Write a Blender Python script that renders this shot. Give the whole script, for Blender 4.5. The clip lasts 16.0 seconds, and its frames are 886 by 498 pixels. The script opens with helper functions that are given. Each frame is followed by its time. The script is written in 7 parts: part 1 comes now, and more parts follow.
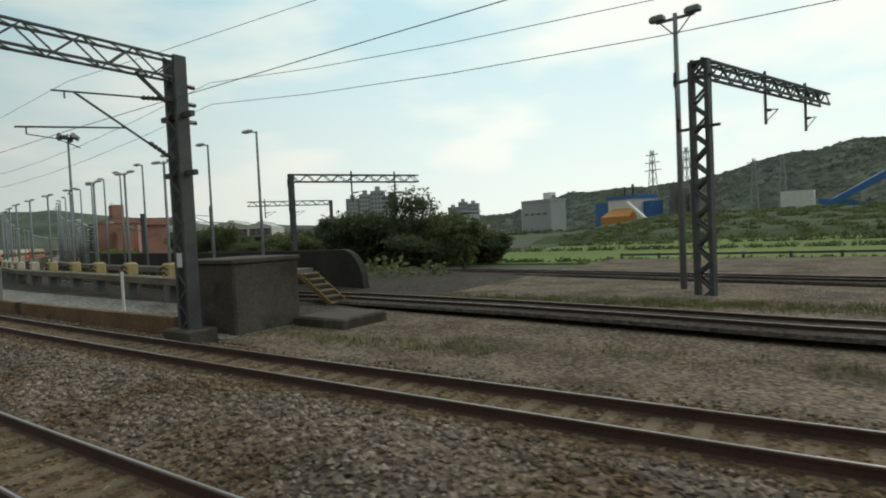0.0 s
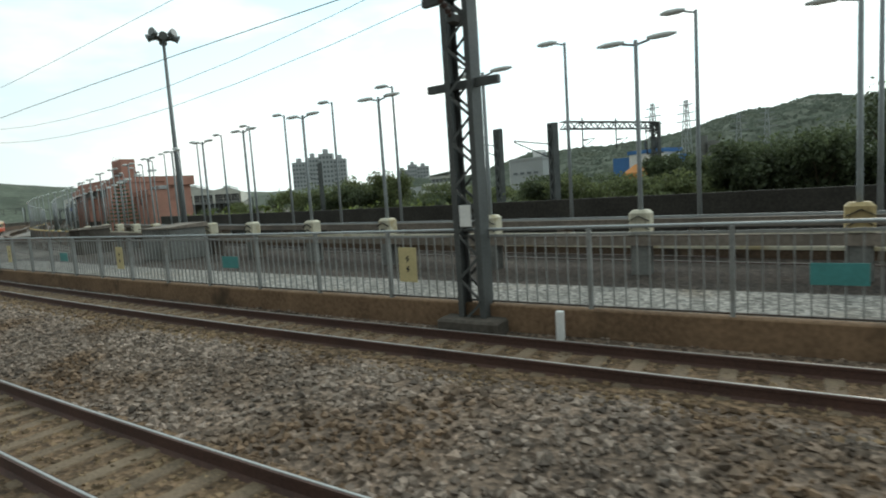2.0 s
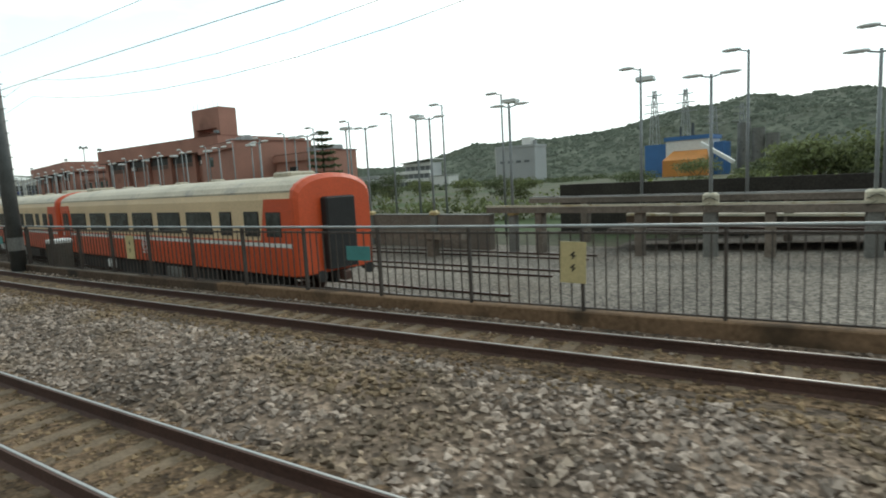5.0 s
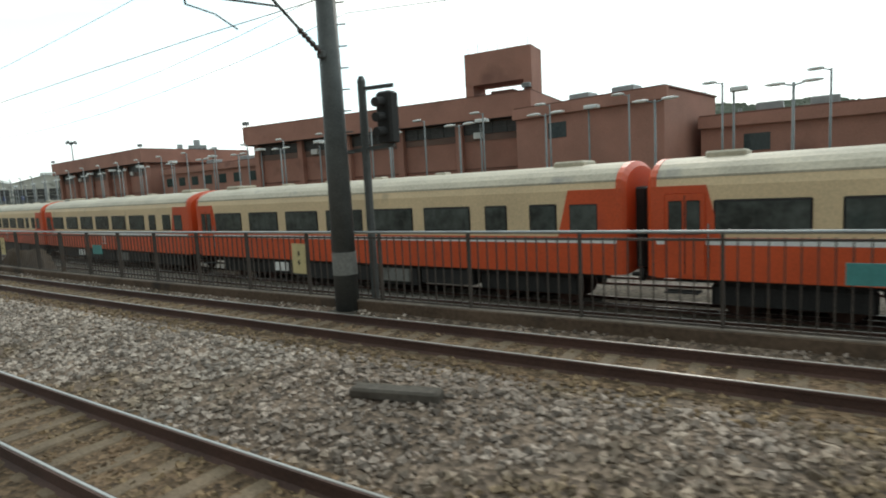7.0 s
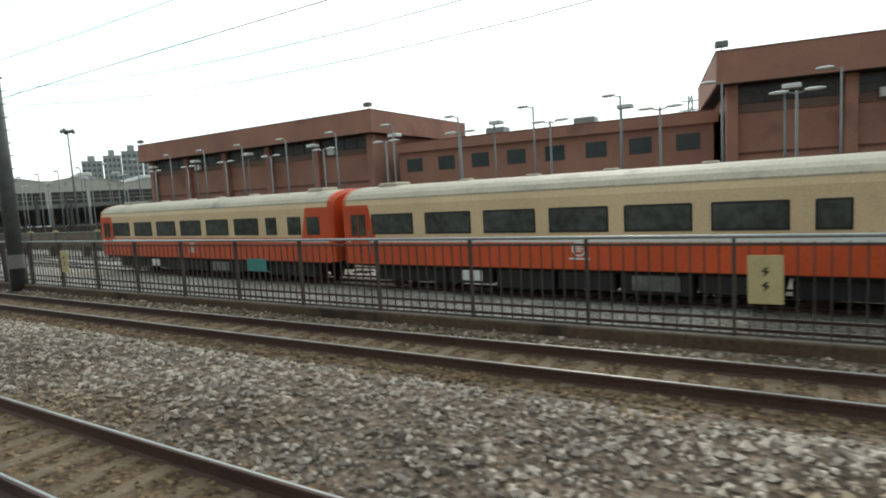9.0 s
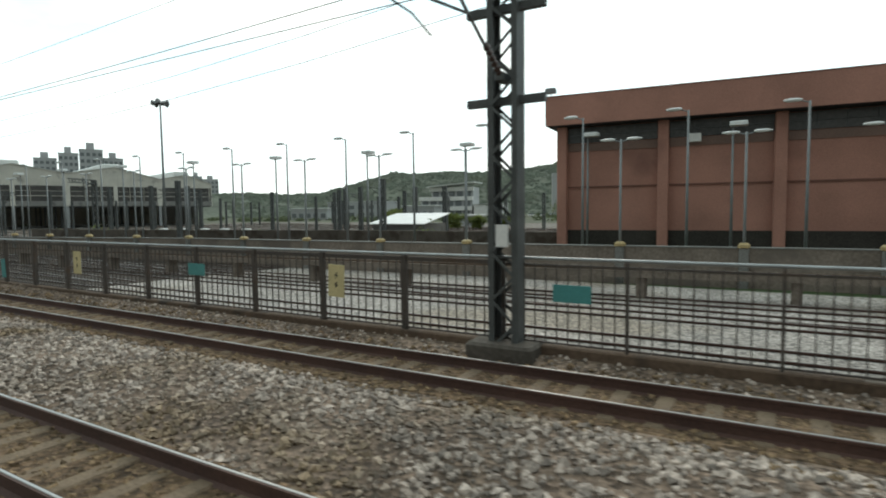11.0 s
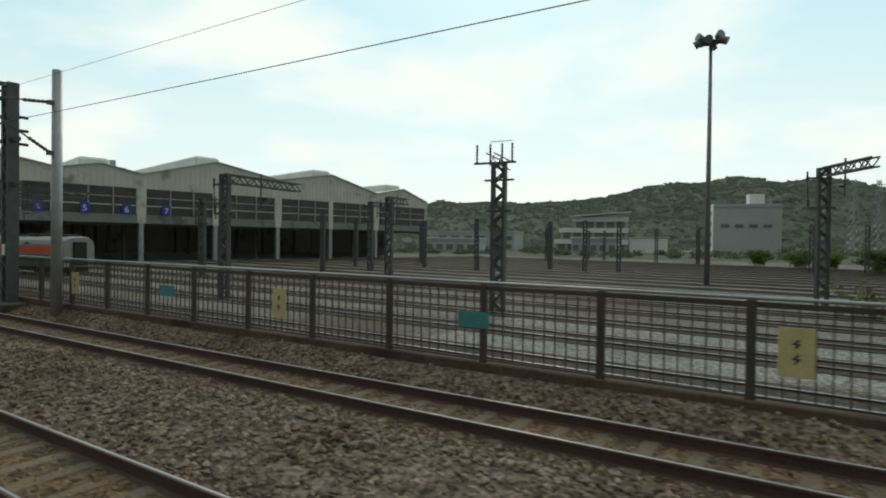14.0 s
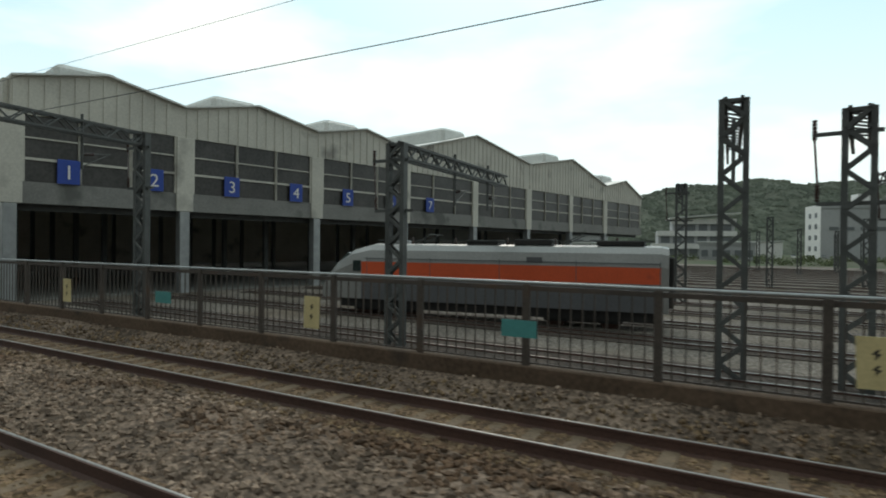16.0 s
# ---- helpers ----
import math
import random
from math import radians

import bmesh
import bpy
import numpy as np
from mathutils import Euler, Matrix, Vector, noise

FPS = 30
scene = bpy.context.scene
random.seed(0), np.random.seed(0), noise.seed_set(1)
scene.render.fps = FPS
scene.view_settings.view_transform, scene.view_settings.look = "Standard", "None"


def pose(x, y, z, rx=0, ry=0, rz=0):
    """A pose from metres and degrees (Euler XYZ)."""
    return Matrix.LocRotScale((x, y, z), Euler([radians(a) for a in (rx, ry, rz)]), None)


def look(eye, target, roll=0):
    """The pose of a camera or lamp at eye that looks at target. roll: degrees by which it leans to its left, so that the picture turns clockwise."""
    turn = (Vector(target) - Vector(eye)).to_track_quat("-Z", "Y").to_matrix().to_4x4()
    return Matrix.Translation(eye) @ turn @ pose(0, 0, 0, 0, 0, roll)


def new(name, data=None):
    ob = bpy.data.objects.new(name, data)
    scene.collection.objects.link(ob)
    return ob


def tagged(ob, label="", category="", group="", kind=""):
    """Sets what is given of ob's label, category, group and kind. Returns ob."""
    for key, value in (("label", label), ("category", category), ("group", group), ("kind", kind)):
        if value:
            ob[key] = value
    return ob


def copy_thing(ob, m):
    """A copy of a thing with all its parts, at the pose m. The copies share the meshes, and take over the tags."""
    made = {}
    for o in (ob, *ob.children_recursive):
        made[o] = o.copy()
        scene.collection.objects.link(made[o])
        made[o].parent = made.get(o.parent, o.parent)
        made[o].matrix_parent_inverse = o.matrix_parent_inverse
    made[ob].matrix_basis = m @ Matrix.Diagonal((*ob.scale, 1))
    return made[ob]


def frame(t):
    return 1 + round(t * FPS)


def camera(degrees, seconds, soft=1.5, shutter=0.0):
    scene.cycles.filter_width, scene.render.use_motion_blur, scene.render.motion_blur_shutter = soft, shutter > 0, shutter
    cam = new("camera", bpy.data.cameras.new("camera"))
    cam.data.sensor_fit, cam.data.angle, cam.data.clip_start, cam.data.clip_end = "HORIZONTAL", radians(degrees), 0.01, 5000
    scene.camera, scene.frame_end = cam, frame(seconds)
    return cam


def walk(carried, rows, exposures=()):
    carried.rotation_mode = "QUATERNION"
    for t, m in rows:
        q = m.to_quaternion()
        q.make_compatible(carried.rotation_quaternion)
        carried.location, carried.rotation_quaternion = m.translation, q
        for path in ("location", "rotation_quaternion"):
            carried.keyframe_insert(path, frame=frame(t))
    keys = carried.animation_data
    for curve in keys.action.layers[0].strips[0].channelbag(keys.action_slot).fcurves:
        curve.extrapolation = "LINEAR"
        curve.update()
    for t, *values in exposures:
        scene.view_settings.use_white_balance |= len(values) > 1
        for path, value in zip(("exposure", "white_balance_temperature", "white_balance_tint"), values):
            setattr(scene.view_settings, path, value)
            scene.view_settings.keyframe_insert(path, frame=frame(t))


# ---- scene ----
SIGHT = (
    (0, 36.64, 90.68, 70.79, -1.80, 2.67),
    (0.5, 28.14, 84.25, 69.79, -3.09, 3.55),
    (1, 19.49, 77.97, 68.66, -3.56, 3.37),
    (1.5, 10.29, 71.64, 66.48, -4.12, 3.70),
    (2, 0.80, 65.53, 64.11, -5.74, 3.84),
    (2.5, -8.91, 59.78, 62.10, -5.97, 4.05),
    (3, -19.69, 53.97, 59.49, -6.63, 2.83),
    (3.8, -34.22, 46.85, 57.10, -7.12, 2.20),
    (4.6, -46.79, 41.16, 55.05, -7.05, 2.75),
    (5.5, -63.85, 34.13, 53.06, -6.69, 3.32),
    (6, -75.84, 29.72, 51.41, -6.44, 3.32),
    (6.5, -88.28, 25.63, 49.43, -6.72, 3.38),
    (7, -100.45, 22.11, 47.69, -6.31, 3.11),
    (7.5, -112.85, 18.94, 45.86, -6.69, 3.18),
    (8, -124.69, 16.27, 44.18, -5.74, 3.02),
    (8.8, -144.43, 12.42, 41.35, -5.50, 3.19),
    (9.6, -164.83, 9.00, 37.61, -5.99, 3.26),
    (10.3, -182.78, 6.44, 36.05, -5.45, 2.05),
    (10.5, -187.89, 5.80, 35.71, -4.99, 1.38),
    (11, -201.73, 4.41, 34.81, -3.91, 0.68),
    (11.5, -215.57, 3.36, 34.74, -2.70, 0.45),
    (12, -230.56, 2.45, 34.77, -1.30, -0.14),
    (12.5, -244.63, 1.76, 35.01, -0.74, -0.32),
    (13, -259.60, 1.17, 33.76, -0.01, -0.49),
    (13.5, -272.86, 0.75, 32.54, -0.62, -0.72),
    (14, -286.80, 0.41, 32.76, -0.70, -0.70),
    (14.5, -299.71, 0.19, 32.82, -0.08, -0.54),
    (15, -313.54, 0.07, 32.55, 0.70, -0.08),
    (15.5, -326.67, 0.02, 31.29, 0.36, -0.24),
    (16, -340.00, 0.00, 29.95, -0.32, -0.61),
)
EYE_Z = 2.567
# heading of the line (degrees) by distance run (metres)
TURNS = (
    (-60, 44.06), (0.0, 37.66), (10.7, 36.55), (21.3, 35.38), (32.5, 33.71), (43.8, 31.82),
    (55.1, 29.50), (67.3, 27.10), (115.8, 21.29), (128.5, 19.10), (141.6, 17.26),
    (154.3, 15.02), (167.1, 13.70), (179.2, 11.75), (243.3, 6.68),
    (257.2, 4.78), (271.1, 3.89), (286.1, 3.07), (300.2, 2.56), (315.2, 1.96),
    (328.5, 1.67), (342.4, 1.16), (355.3, 0.73), (369.1, 0.27), (382.3, 0.17),
    (395.6, 0.00),
)
LINE_END = (395.6, -340.00, 0.00)
FAR_Y = ((0, 7.22), (33, 7.60), (67, 7.92), (142, 7.77), (179, 7.71), (257, 7.45), (300, 7.26), (342, 7.10), (382, 7.06), (396, 7.03),)
NEAR_Y = 2.52
cam = camera(76.2, 16.0, soft=1.9, shutter=0.05)


def sight(x, y, yaw, pitch, roll):
    a, b = radians(yaw), radians(pitch)
    eye = Vector((x, y, EYE_Z))
    return look(eye, eye + Vector((-math.sin(a) * math.cos(b), math.cos(a) * math.cos(b), math.sin(b))), -roll)


LIGHTING = ((0, -0.45, 6900, 10), (1, -0.08, 6700, 9), (3, 0.13, 6550, 9), (6, 0.2, 6700, 11), (10.5, 0.2, 6700, 11), (12.5, -0.37, 6570, 8), (14.5, -0.45, 6780, 9), (16, -0.26, 6720, 11))
walk(cam, [(r[0], sight(*r[1:])) for r in SIGHT], LIGHTING)

# ---- light ----
SUN_TURN, SUN_UP = radians(-25), radians(34)
world = bpy.data.worlds.new("sky")
scene.world = world
world.use_nodes = True
wn, wl = world.node_tree.nodes, world.node_tree.links
wn.clear()
w_out, w_bg = wn.new("ShaderNodeOutputWorld"), wn.new("ShaderNodeBackground")
w_sky, w_mix = wn.new("ShaderNodeTexSky"), wn.new("ShaderNodeMix")
w_sky.sky_type, w_sky.sun_disc = "NISHITA", False
w_sky.sun_elevation, w_sky.sun_rotation = SUN_UP, SUN_TURN
w_sky.air_density, w_sky.dust_density = 1.2, 1.0
w_mix.data_type = "RGBA"
w_co, w_map, w_noise, w_ramp = (wn.new("ShaderNodeTexCoord"), wn.new("ShaderNodeMapping"), wn.new("ShaderNodeTexNoise"),
                                wn.new("ShaderNodeValToRGB"))
w_map.inputs["Scale"].default_value = (1.3, 1.3, 4.0)
w_noise.inputs["Scale"].default_value, w_noise.inputs["Detail"].default_value = 2.2, 6
w_ramp.color_ramp.elements[0].position, w_ramp.color_ramp.elements[1].position = 0.36, 0.62
w_ramp.color_ramp.elements[0].color = (0.0, 0.0, 0.0, 1)
w_mix.inputs[7].default_value = (14.6, 15.9, 15.4, 1)
# thin bright veil over the clear sky, whiter towards the horizon
w_haze, w_xyz, w_low, w_max = (wn.new("ShaderNodeMix"), wn.new("ShaderNodeSeparateXYZ"), wn.new("ShaderNodeMapRange"), wn.new("ShaderNodeMath"))
w_haze.data_type = "RGBA"
w_haze.inputs["Factor"].default_value = 0.78
w_haze.inputs[7].default_value = (10.3, 15.2, 16.8, 1)
w_low.inputs["From Min"].default_value, w_low.inputs["From Max"].default_value = 0.04, 0.34
w_low.inputs["To Min"].default_value, w_low.inputs["To Max"].default_value = 0.85, 0.0
w_max.operation = "MAXIMUM"
wl.new(w_co.outputs["Generated"], w_map.inputs["Vector"])
wl.new(w_map.outputs["Vector"], w_noise.inputs["Vector"])
wl.new(w_noise.outputs["Fac"], w_ramp.inputs["Fac"])
wl.new(w_co.outputs["Generated"], w_xyz.inputs["Vector"])
wl.new(w_xyz.outputs["Z"], w_low.inputs["Value"])
wl.new(w_ramp.outputs["Color"], w_max.inputs[0])
wl.new(w_low.outputs["Result"], w_max.inputs[1])
wl.new(w_max.outputs["Value"], w_mix.inputs["Factor"])
wl.new(w_sky.outputs["Color"], w_haze.inputs[6])
wl.new(w_haze.outputs[2], w_mix.inputs[6])
wl.new(w_mix.outputs[2], w_bg.inputs["Color"])
# haze: brightest round the sun, falling off towards the far side
w_dot, w_veil = wn.new("ShaderNodeVectorMath"), wn.new("ShaderNodeMapRange")
w_dot.operation = "DOT_PRODUCT"
w_dot.inputs[1].default_value = (math.sin(SUN_TURN) * math.cos(SUN_UP), math.cos(SUN_TURN) * math.cos(SUN_UP), math.sin(SUN_UP))
w_veil.interpolation_type = "SMOOTHSTEP"
w_veil.inputs["From Min"].default_value, w_veil.inputs["From Max"].default_value = -0.5, 0.85
w_veil.inputs["To Min"].default_value, w_veil.inputs["To Max"].default_value = 0.028, 0.088
wl.new(w_co.outputs["Generated"], w_dot.inputs[0])
wl.new(w_dot.outputs["Value"], w_veil.inputs["Value"])
wl.new(w_veil.outputs["Result"], w_bg.inputs["Strength"])
wl.new(w_bg.outputs["Background"], w_out.inputs["Surface"])
sun = new("sun", bpy.data.lights.new("sun", "SUN"))
sun.data.energy, sun.data.angle, sun.data.color = 0.7, radians(10), (1.0, 0.95, 0.86)
SUN_DIR = Vector((math.sin(SUN_TURN) * math.cos(SUN_UP), math.cos(SUN_TURN) * math.cos(SUN_UP), math.sin(SUN_UP)))
sun.matrix_world = look(SUN_DIR * 50, (0, 0, 0))


# ---- materials ----
def mat(name, color, rough=0.8, vary=0.25, scale=3.0, fine=40.0, bump=0.15, metal=0.0, spots=None, spot_scale=1.0, spot_at=0.6, each=0.0, stony=0.0, thin=0.0):
    m = bpy.data.materials.new(name)
    m.use_nodes = True
    n, l = m.node_tree.nodes, m.node_tree.links
    b = n["Principled BSDF"]
    b.inputs["Roughness"].default_value, b.inputs["Metallic"].default_value = rough, metal
    b.inputs["Specular IOR Level"].default_value = 0.2 if rough >= 0.85 else 0.5
    geo = n.new("ShaderNodeNewGeometry")

    def noise_of(size, detail=5):
        t = n.new("ShaderNodeTexNoise")
        t.inputs["Scale"].default_value, t.inputs["Detail"].default_value = size, detail
        l.new(geo.outputs["Position"], t.inputs["Vector"])
        return t.outputs["Fac"]

    big, small = noise_of(scale), noise_of(fine, 3)
    add = n.new("ShaderNodeMath")
    add.operation = "ADD"
    l.new(big, add.inputs[0]), l.new(small, add.inputs[1])
    span = n.new("ShaderNodeMapRange")
    span.inputs["From Min"].default_value, span.inputs["From Max"].default_value = 0.7, 1.3
    span.inputs["To Min"].default_value, span.inputs["To Max"].default_value = 1 - vary, 1 + vary
    l.new(add.outputs[0], span.inputs["Value"])
    tint = n.new("ShaderNodeMix")
    tint.data_type, tint.blend_type = "RGBA", "MULTIPLY"
    tint.inputs["Factor"].default_value = 1
    tint.inputs[6].default_value = (*color, 1)
    l.new(span.outputs["Result"], tint.inputs[7])
    last = tint.outputs[2]
    if spots:
        k = n.new("ShaderNodeMapRange")
        k.inputs["From Min"].default_value, k.inputs["From Max"].default_value = spot_at, spot_at + 0.12
        l.new(noise_of(spot_scale, 6), k.inputs["Value"])
        sp = n.new("ShaderNodeMix")
        sp.data_type = "RGBA"
        sp.inputs[7].default_value = (*spots, 1)
        l.new(k.outputs["Result"], sp.inputs["Factor"]), l.new(last, sp.inputs[6])
        last = sp.outputs[2]
    if each:
        k = n.new("ShaderNodeMapRange")
        k.inputs["To Min"].default_value, k.inputs["To Max"].default_value = 1 - each, 1 + each
        l.new(geo.outputs["Random Per Island"], k.inputs["Value"])
        e = n.new("ShaderNodeMix")
        e.data_type, e.blend_type = "RGBA", "MULTIPLY"
        e.inputs["Factor"].default_value = 1
        l.new(last, e.inputs[6]), l.new(k.outputs["Result"], e.inputs[7])
        last = e.outputs[2]
    if stony:
        vo = n.new("ShaderNodeTexVoronoi")
        vo.inputs["Scale"].default_value = stony
        l.new(geo.outputs["Position"], vo.inputs["Vector"])
        sep, k, e = n.new("ShaderNodeSeparateColor"), n.new("ShaderNodeMapRange"), n.new("ShaderNodeMix")
        l.new(vo.outputs["Color"], sep.inputs["Color"])
        k.inputs["To Min"].default_value, k.inputs["To Max"].default_value = 0.45, 1.6
        l.new(sep.outputs["Red"], k.inputs["Value"])
        e.data_type, e.blend_type = "RGBA", "MULTIPLY"
        e.inputs["Factor"].default_value = 1
        l.new(last, e.inputs[6]), l.new(k.outputs["Result"], e.inputs[7])
        last = e.outputs[2]
        small = vo.outputs["Distance"]
    l.new(last, b.inputs["Base Color"])
    if bump:
        bp = n.new("ShaderNodeBump")
        bp.inputs["Strength"].default_value = bump
        bp.inputs["Distance"].default_value = 0.03
        l.new(small, bp.inputs["Height"]), l.new(bp.outputs["Normal"], b.inputs["Normal"])
    if thin:
        tr, mx = n.new("ShaderNodeBsdfTranslucent"), n.new("ShaderNodeMixShader")
        mx.inputs["Fac"].default_value = thin
        l.new(last, tr.inputs["Color"]), l.new(b.outputs["BSDF"], mx.inputs[1]), l.new(tr.outputs["BSDF"], mx.inputs[2])
        l.new(mx.outputs["Shader"], n["Material Output"].inputs["Surface"])
    return m


BALLAST = mat("ballast_ground", (0.15, 0.108, 0.08), 0.95, 0.55, 0.5, 14, 1.0, spots=(0.085, 0.06, 0.042), spot_scale=0.35, spot_at=0.55, stony=13)
STONE = mat("ballast_stone", (0.222, 0.172, 0.137), 0.9, 0.35, 0.25, 25, 0.4, spots=(0.15, 0.098, 0.062), spot_scale=0.45, spot_at=0.5, each=0.6)
STONEP = mat("clean_ballast_stone", (0.285, 0.226, 0.186), 0.9, 0.35, 0.25, 25, 0.4, spots=(0.2, 0.142, 0.09), spot_scale=0.4, spot_at=0.5, each=0.6)
TRACKBED = mat("rusty_trackbed", (0.125, 0.08, 0.048), 0.95, 0.5, 1.2, 16, 1.0, stony=13)
PALE = mat("pale_yard_ballast", (0.305, 0.272, 0.243), 0.95, 0.3, 0.3, 9, 0.8, spots=(0.25, 0.21, 0.17), spot_scale=0.12, spot_at=0.52, stony=11)
EARTH = mat("earth", (0.085, 0.085, 0.055), 0.95, 0.4, 0.08, 3, 0.5, spots=(0.05, 0.075, 0.028), spot_scale=0.05, spot_at=0.5)
RUST = mat("rusted_rail_side", (0.072, 0.034, 0.024), 0.8, 0.35, 1.0, 30, 0.2)
SHINE = mat("worn_rail_head", (0.37, 0.35, 0.33), 0.34, 0.15, 0.5, 20, 0.02, metal=1.0)
SLEEPER = mat("concrete_sleeper", (0.17, 0.122, 0.082), 0.9, 0.35, 2, 25, 0.3)
WALLB = mat("stained_concrete", (0.185, 0.114, 0.068), 0.9, 0.35, 0.7, 12, 0.3, spots=(0.075, 0.05, 0.032), spot_scale=0.8, spot_at=0.58)
GREYC = mat("grey_concrete", (0.19, 0.185, 0.17), 0.9, 0.25, 0.6, 14, 0.3, spots=(0.10, 0.095, 0.085), spot_scale=0.5, spot_at=0.58)
FENCEM = mat("dark_rusty_fence_steel", (0.06, 0.046, 0.037), 0.7, 0.35, 1.5, 25, 0.15, spots=(0.075, 0.045, 0.028), spot_scale=1.5, spot_at=0.58)
STONEL = mat("brown_ballast_stone", (0.22, 0.16, 0.118), 0.9, 0.4, 0.25, 25, 0.4, spots=(0.13, 0.08, 0.05), spot_scale=0.4, spot_at=0.5, each=0.6)
FARWIN = mat("dim_far_window", (0.15, 0.16, 0.165), 0.4, 0.2, 0.3, 5, 0.0)
YARDS = mat("grey_crushed_stone", (0.23, 0.212, 0.19), 0.95, 0.35, 0.3, 9, 0.8, spots=(0.14, 0.115, 0.09), spot_scale=0.3, spot_at=0.52, stony=11)
CABIN = mat("brown_weathered_concrete", (0.095, 0.08, 0.066), 0.9, 0.3, 0.8, 12, 0.3, spots=(0.06, 0.046, 0.036), spot_scale=1.0, spot_at=0.52)
FENCEP = mat("pale_galvanised_fence", (0.235, 0.232, 0.22), 0.55, 0.25, 1.5, 25, 0.1, spots=(0.16, 0.145, 0.125), spot_scale=1.2, spot_at=0.58)
STEEL = mat("weathered_steel", (0.085, 0.088, 0.085), 0.6, 0.3, 2, 30, 0.1, metal=0.3)
GALV = mat("galvanised_steel", (0.32, 0.33, 0.33), 0.45, 0.2, 2, 30, 0.05, metal=0.5)
LAMPG = mat("grey_lamp_paint", (0.20, 0.21, 0.21), 0.5, 0.15, 2, 20, 0.05, metal=0.2)
LAMPW = mat("pale_lamp_housing", (0.72, 0.73, 0.71), 0.4, 0.1, 2, 20, 0.02)
PORC = mat("brown_porcelain", (0.06, 0.035, 0.03), 0.25, 0.2, 5, 30, 0.0)
BRICK = mat("red_brick_tile", (0.39, 0.19, 0.142), 0.8, 0.22, 0.35, 20, 0.2, spots=(0.24, 0.115, 0.088), spot_scale=0.25, spot_at=0.6)
BRICKD = mat("dark_brick_trim", (0.17, 0.075, 0.055), 0.8, 0.2, 0.8, 20, 0.1)
YARDG = mat("brown_yard_ballast", (0.165, 0.142, 0.12), 0.95, 0.35, 0.2, 9, 0.8, spots=(0.10, 0.08, 0.06), spot_scale=0.1, spot_at=0.5, stony=13)
BACKW = mat("weathered_grey_wall", (0.205, 0.168, 0.138), 0.9, 0.3, 0.5, 8, 0.3, spots=(0.15, 0.125, 0.105), spot_scale=0.4, spot_at=0.52)
DARK = mat("near_black", (0.02, 0.02, 0.022), 0.7, 0.2, 1, 10, 0.0)
GLASS = mat("dark_window_glass", (0.025, 0.04, 0.04), 0.08, 0.3, 0.6, 5, 0.0)
ORANGE = mat("orange_coach_paint", (0.62, 0.085, 0.022), 0.42, 0.14, 0.6, 18, 0.03, spots=(0.42, 0.06, 0.025), spot_scale=0.9, spot_at=0.66)
CREAM = mat("cream_coach_paint", (0.72, 0.53, 0.32), 0.45, 0.14, 0.5, 18, 0.03, spots=(0.46, 0.34, 0.22), spot_scale=0.8, spot_at=0.66)
ROOFG = mat("grey_coach_roof", (0.46, 0.395, 0.3), 0.6, 0.2, 0.8, 12, 0.1, spots=(0.24, 0.22, 0.2), spot_scale=0.7, spot_at=0.6)
WHITE = mat("white_paint", (0.75, 0.73, 0.70), 0.5, 0.1, 1, 20, 0.02)
BLACK = mat("black_underframe", (0.022, 0.02, 0.019), 0.8, 0.3, 2, 20, 0.1)
DRYG = mat("dry_olive_grass", (0.17, 0.165, 0.065), 0.9, 0.3, 0.3, 3, 0.3)
STEPY = mat("rusty_yellow_steps", (0.17, 0.11, 0.04), 0.8, 0.35, 3, 20, 0.1)
KERBD = mat("dark_kerb_concrete", (0.105, 0.07, 0.048), 0.9, 0.35, 0.7, 12, 0.3, spots=(0.05, 0.038, 0.03), spot_scale=0.8, spot_at=0.55)
YELLOW = mat("yellow_paint", (0.40, 0.29, 0.13), 0.6, 0.2, 2, 20, 0.05)
CAPW = mat("worn_pale_cap_paint", (0.5, 0.45, 0.34), 0.6, 0.25, 2, 20, 0.05, spots=(0.36, 0.28, 0.15), spot_scale=1.5, spot_at=0.56)
SIGNY = mat("cream_sign_plate", (0.55, 0.45, 0.23), 0.55, 0.12, 3, 20, 0.02)
SIGNB = mat("teal_sign_plate", (0.055, 0.24, 0.23), 0.5, 0.12, 3, 20, 0.02)
BLUE = mat("blue_sign_plate", (0.02, 0.06, 0.32), 0.5, 0.1, 3, 20, 0.02)
SHEDW = mat("ribbed_grey_cladding", (0.56, 0.535, 0.47), 0.7, 0.14, 0.4, 8, 0.1, spots=(0.27, 0.255, 0.225), spot_scale=0.3, spot_at=0.6)
SHEDD = mat("dark_grey_sheet", (0.215, 0.21, 0.195), 0.7, 0.2, 0.4, 8, 0.1, spots=(0.11, 0.11, 0.10), spot_scale=0.4, spot_at=0.55)
SHEDR = mat("pale_metal_roof", (0.62, 0.62, 0.59), 0.5, 0.15, 0.4, 6, 0.1, metal=0.2)
FLATC = mat("pale_apartment_render", (0.42, 0.42, 0.42), 0.8, 0.12, 0.05, 2, 0.0)
LEAF = mat("leaf_green", (0.1, 0.12, 0.06), 0.7, 0.45, 0.3, 4, 0.2, each=0.35, thin=0.45)
LEAFL = mat("light_leaf_green", (0.14, 0.16, 0.068), 0.7, 0.4, 0.3, 4, 0.2, each=0.35, thin=0.45)
LEAFY = mat("yellow_green_leaf", (0.16, 0.19, 0.05), 0.7, 0.4, 0.3, 4, 0.2, each=0.35, thin=0.4)
STONEO = mat("ochre_track_stone", (0.2, 0.135, 0.078), 0.9, 0.35, 0.4, 25, 0.4, spots=(0.14, 0.088, 0.052), spot_scale=0.6, spot_at=0.52, each=0.55)
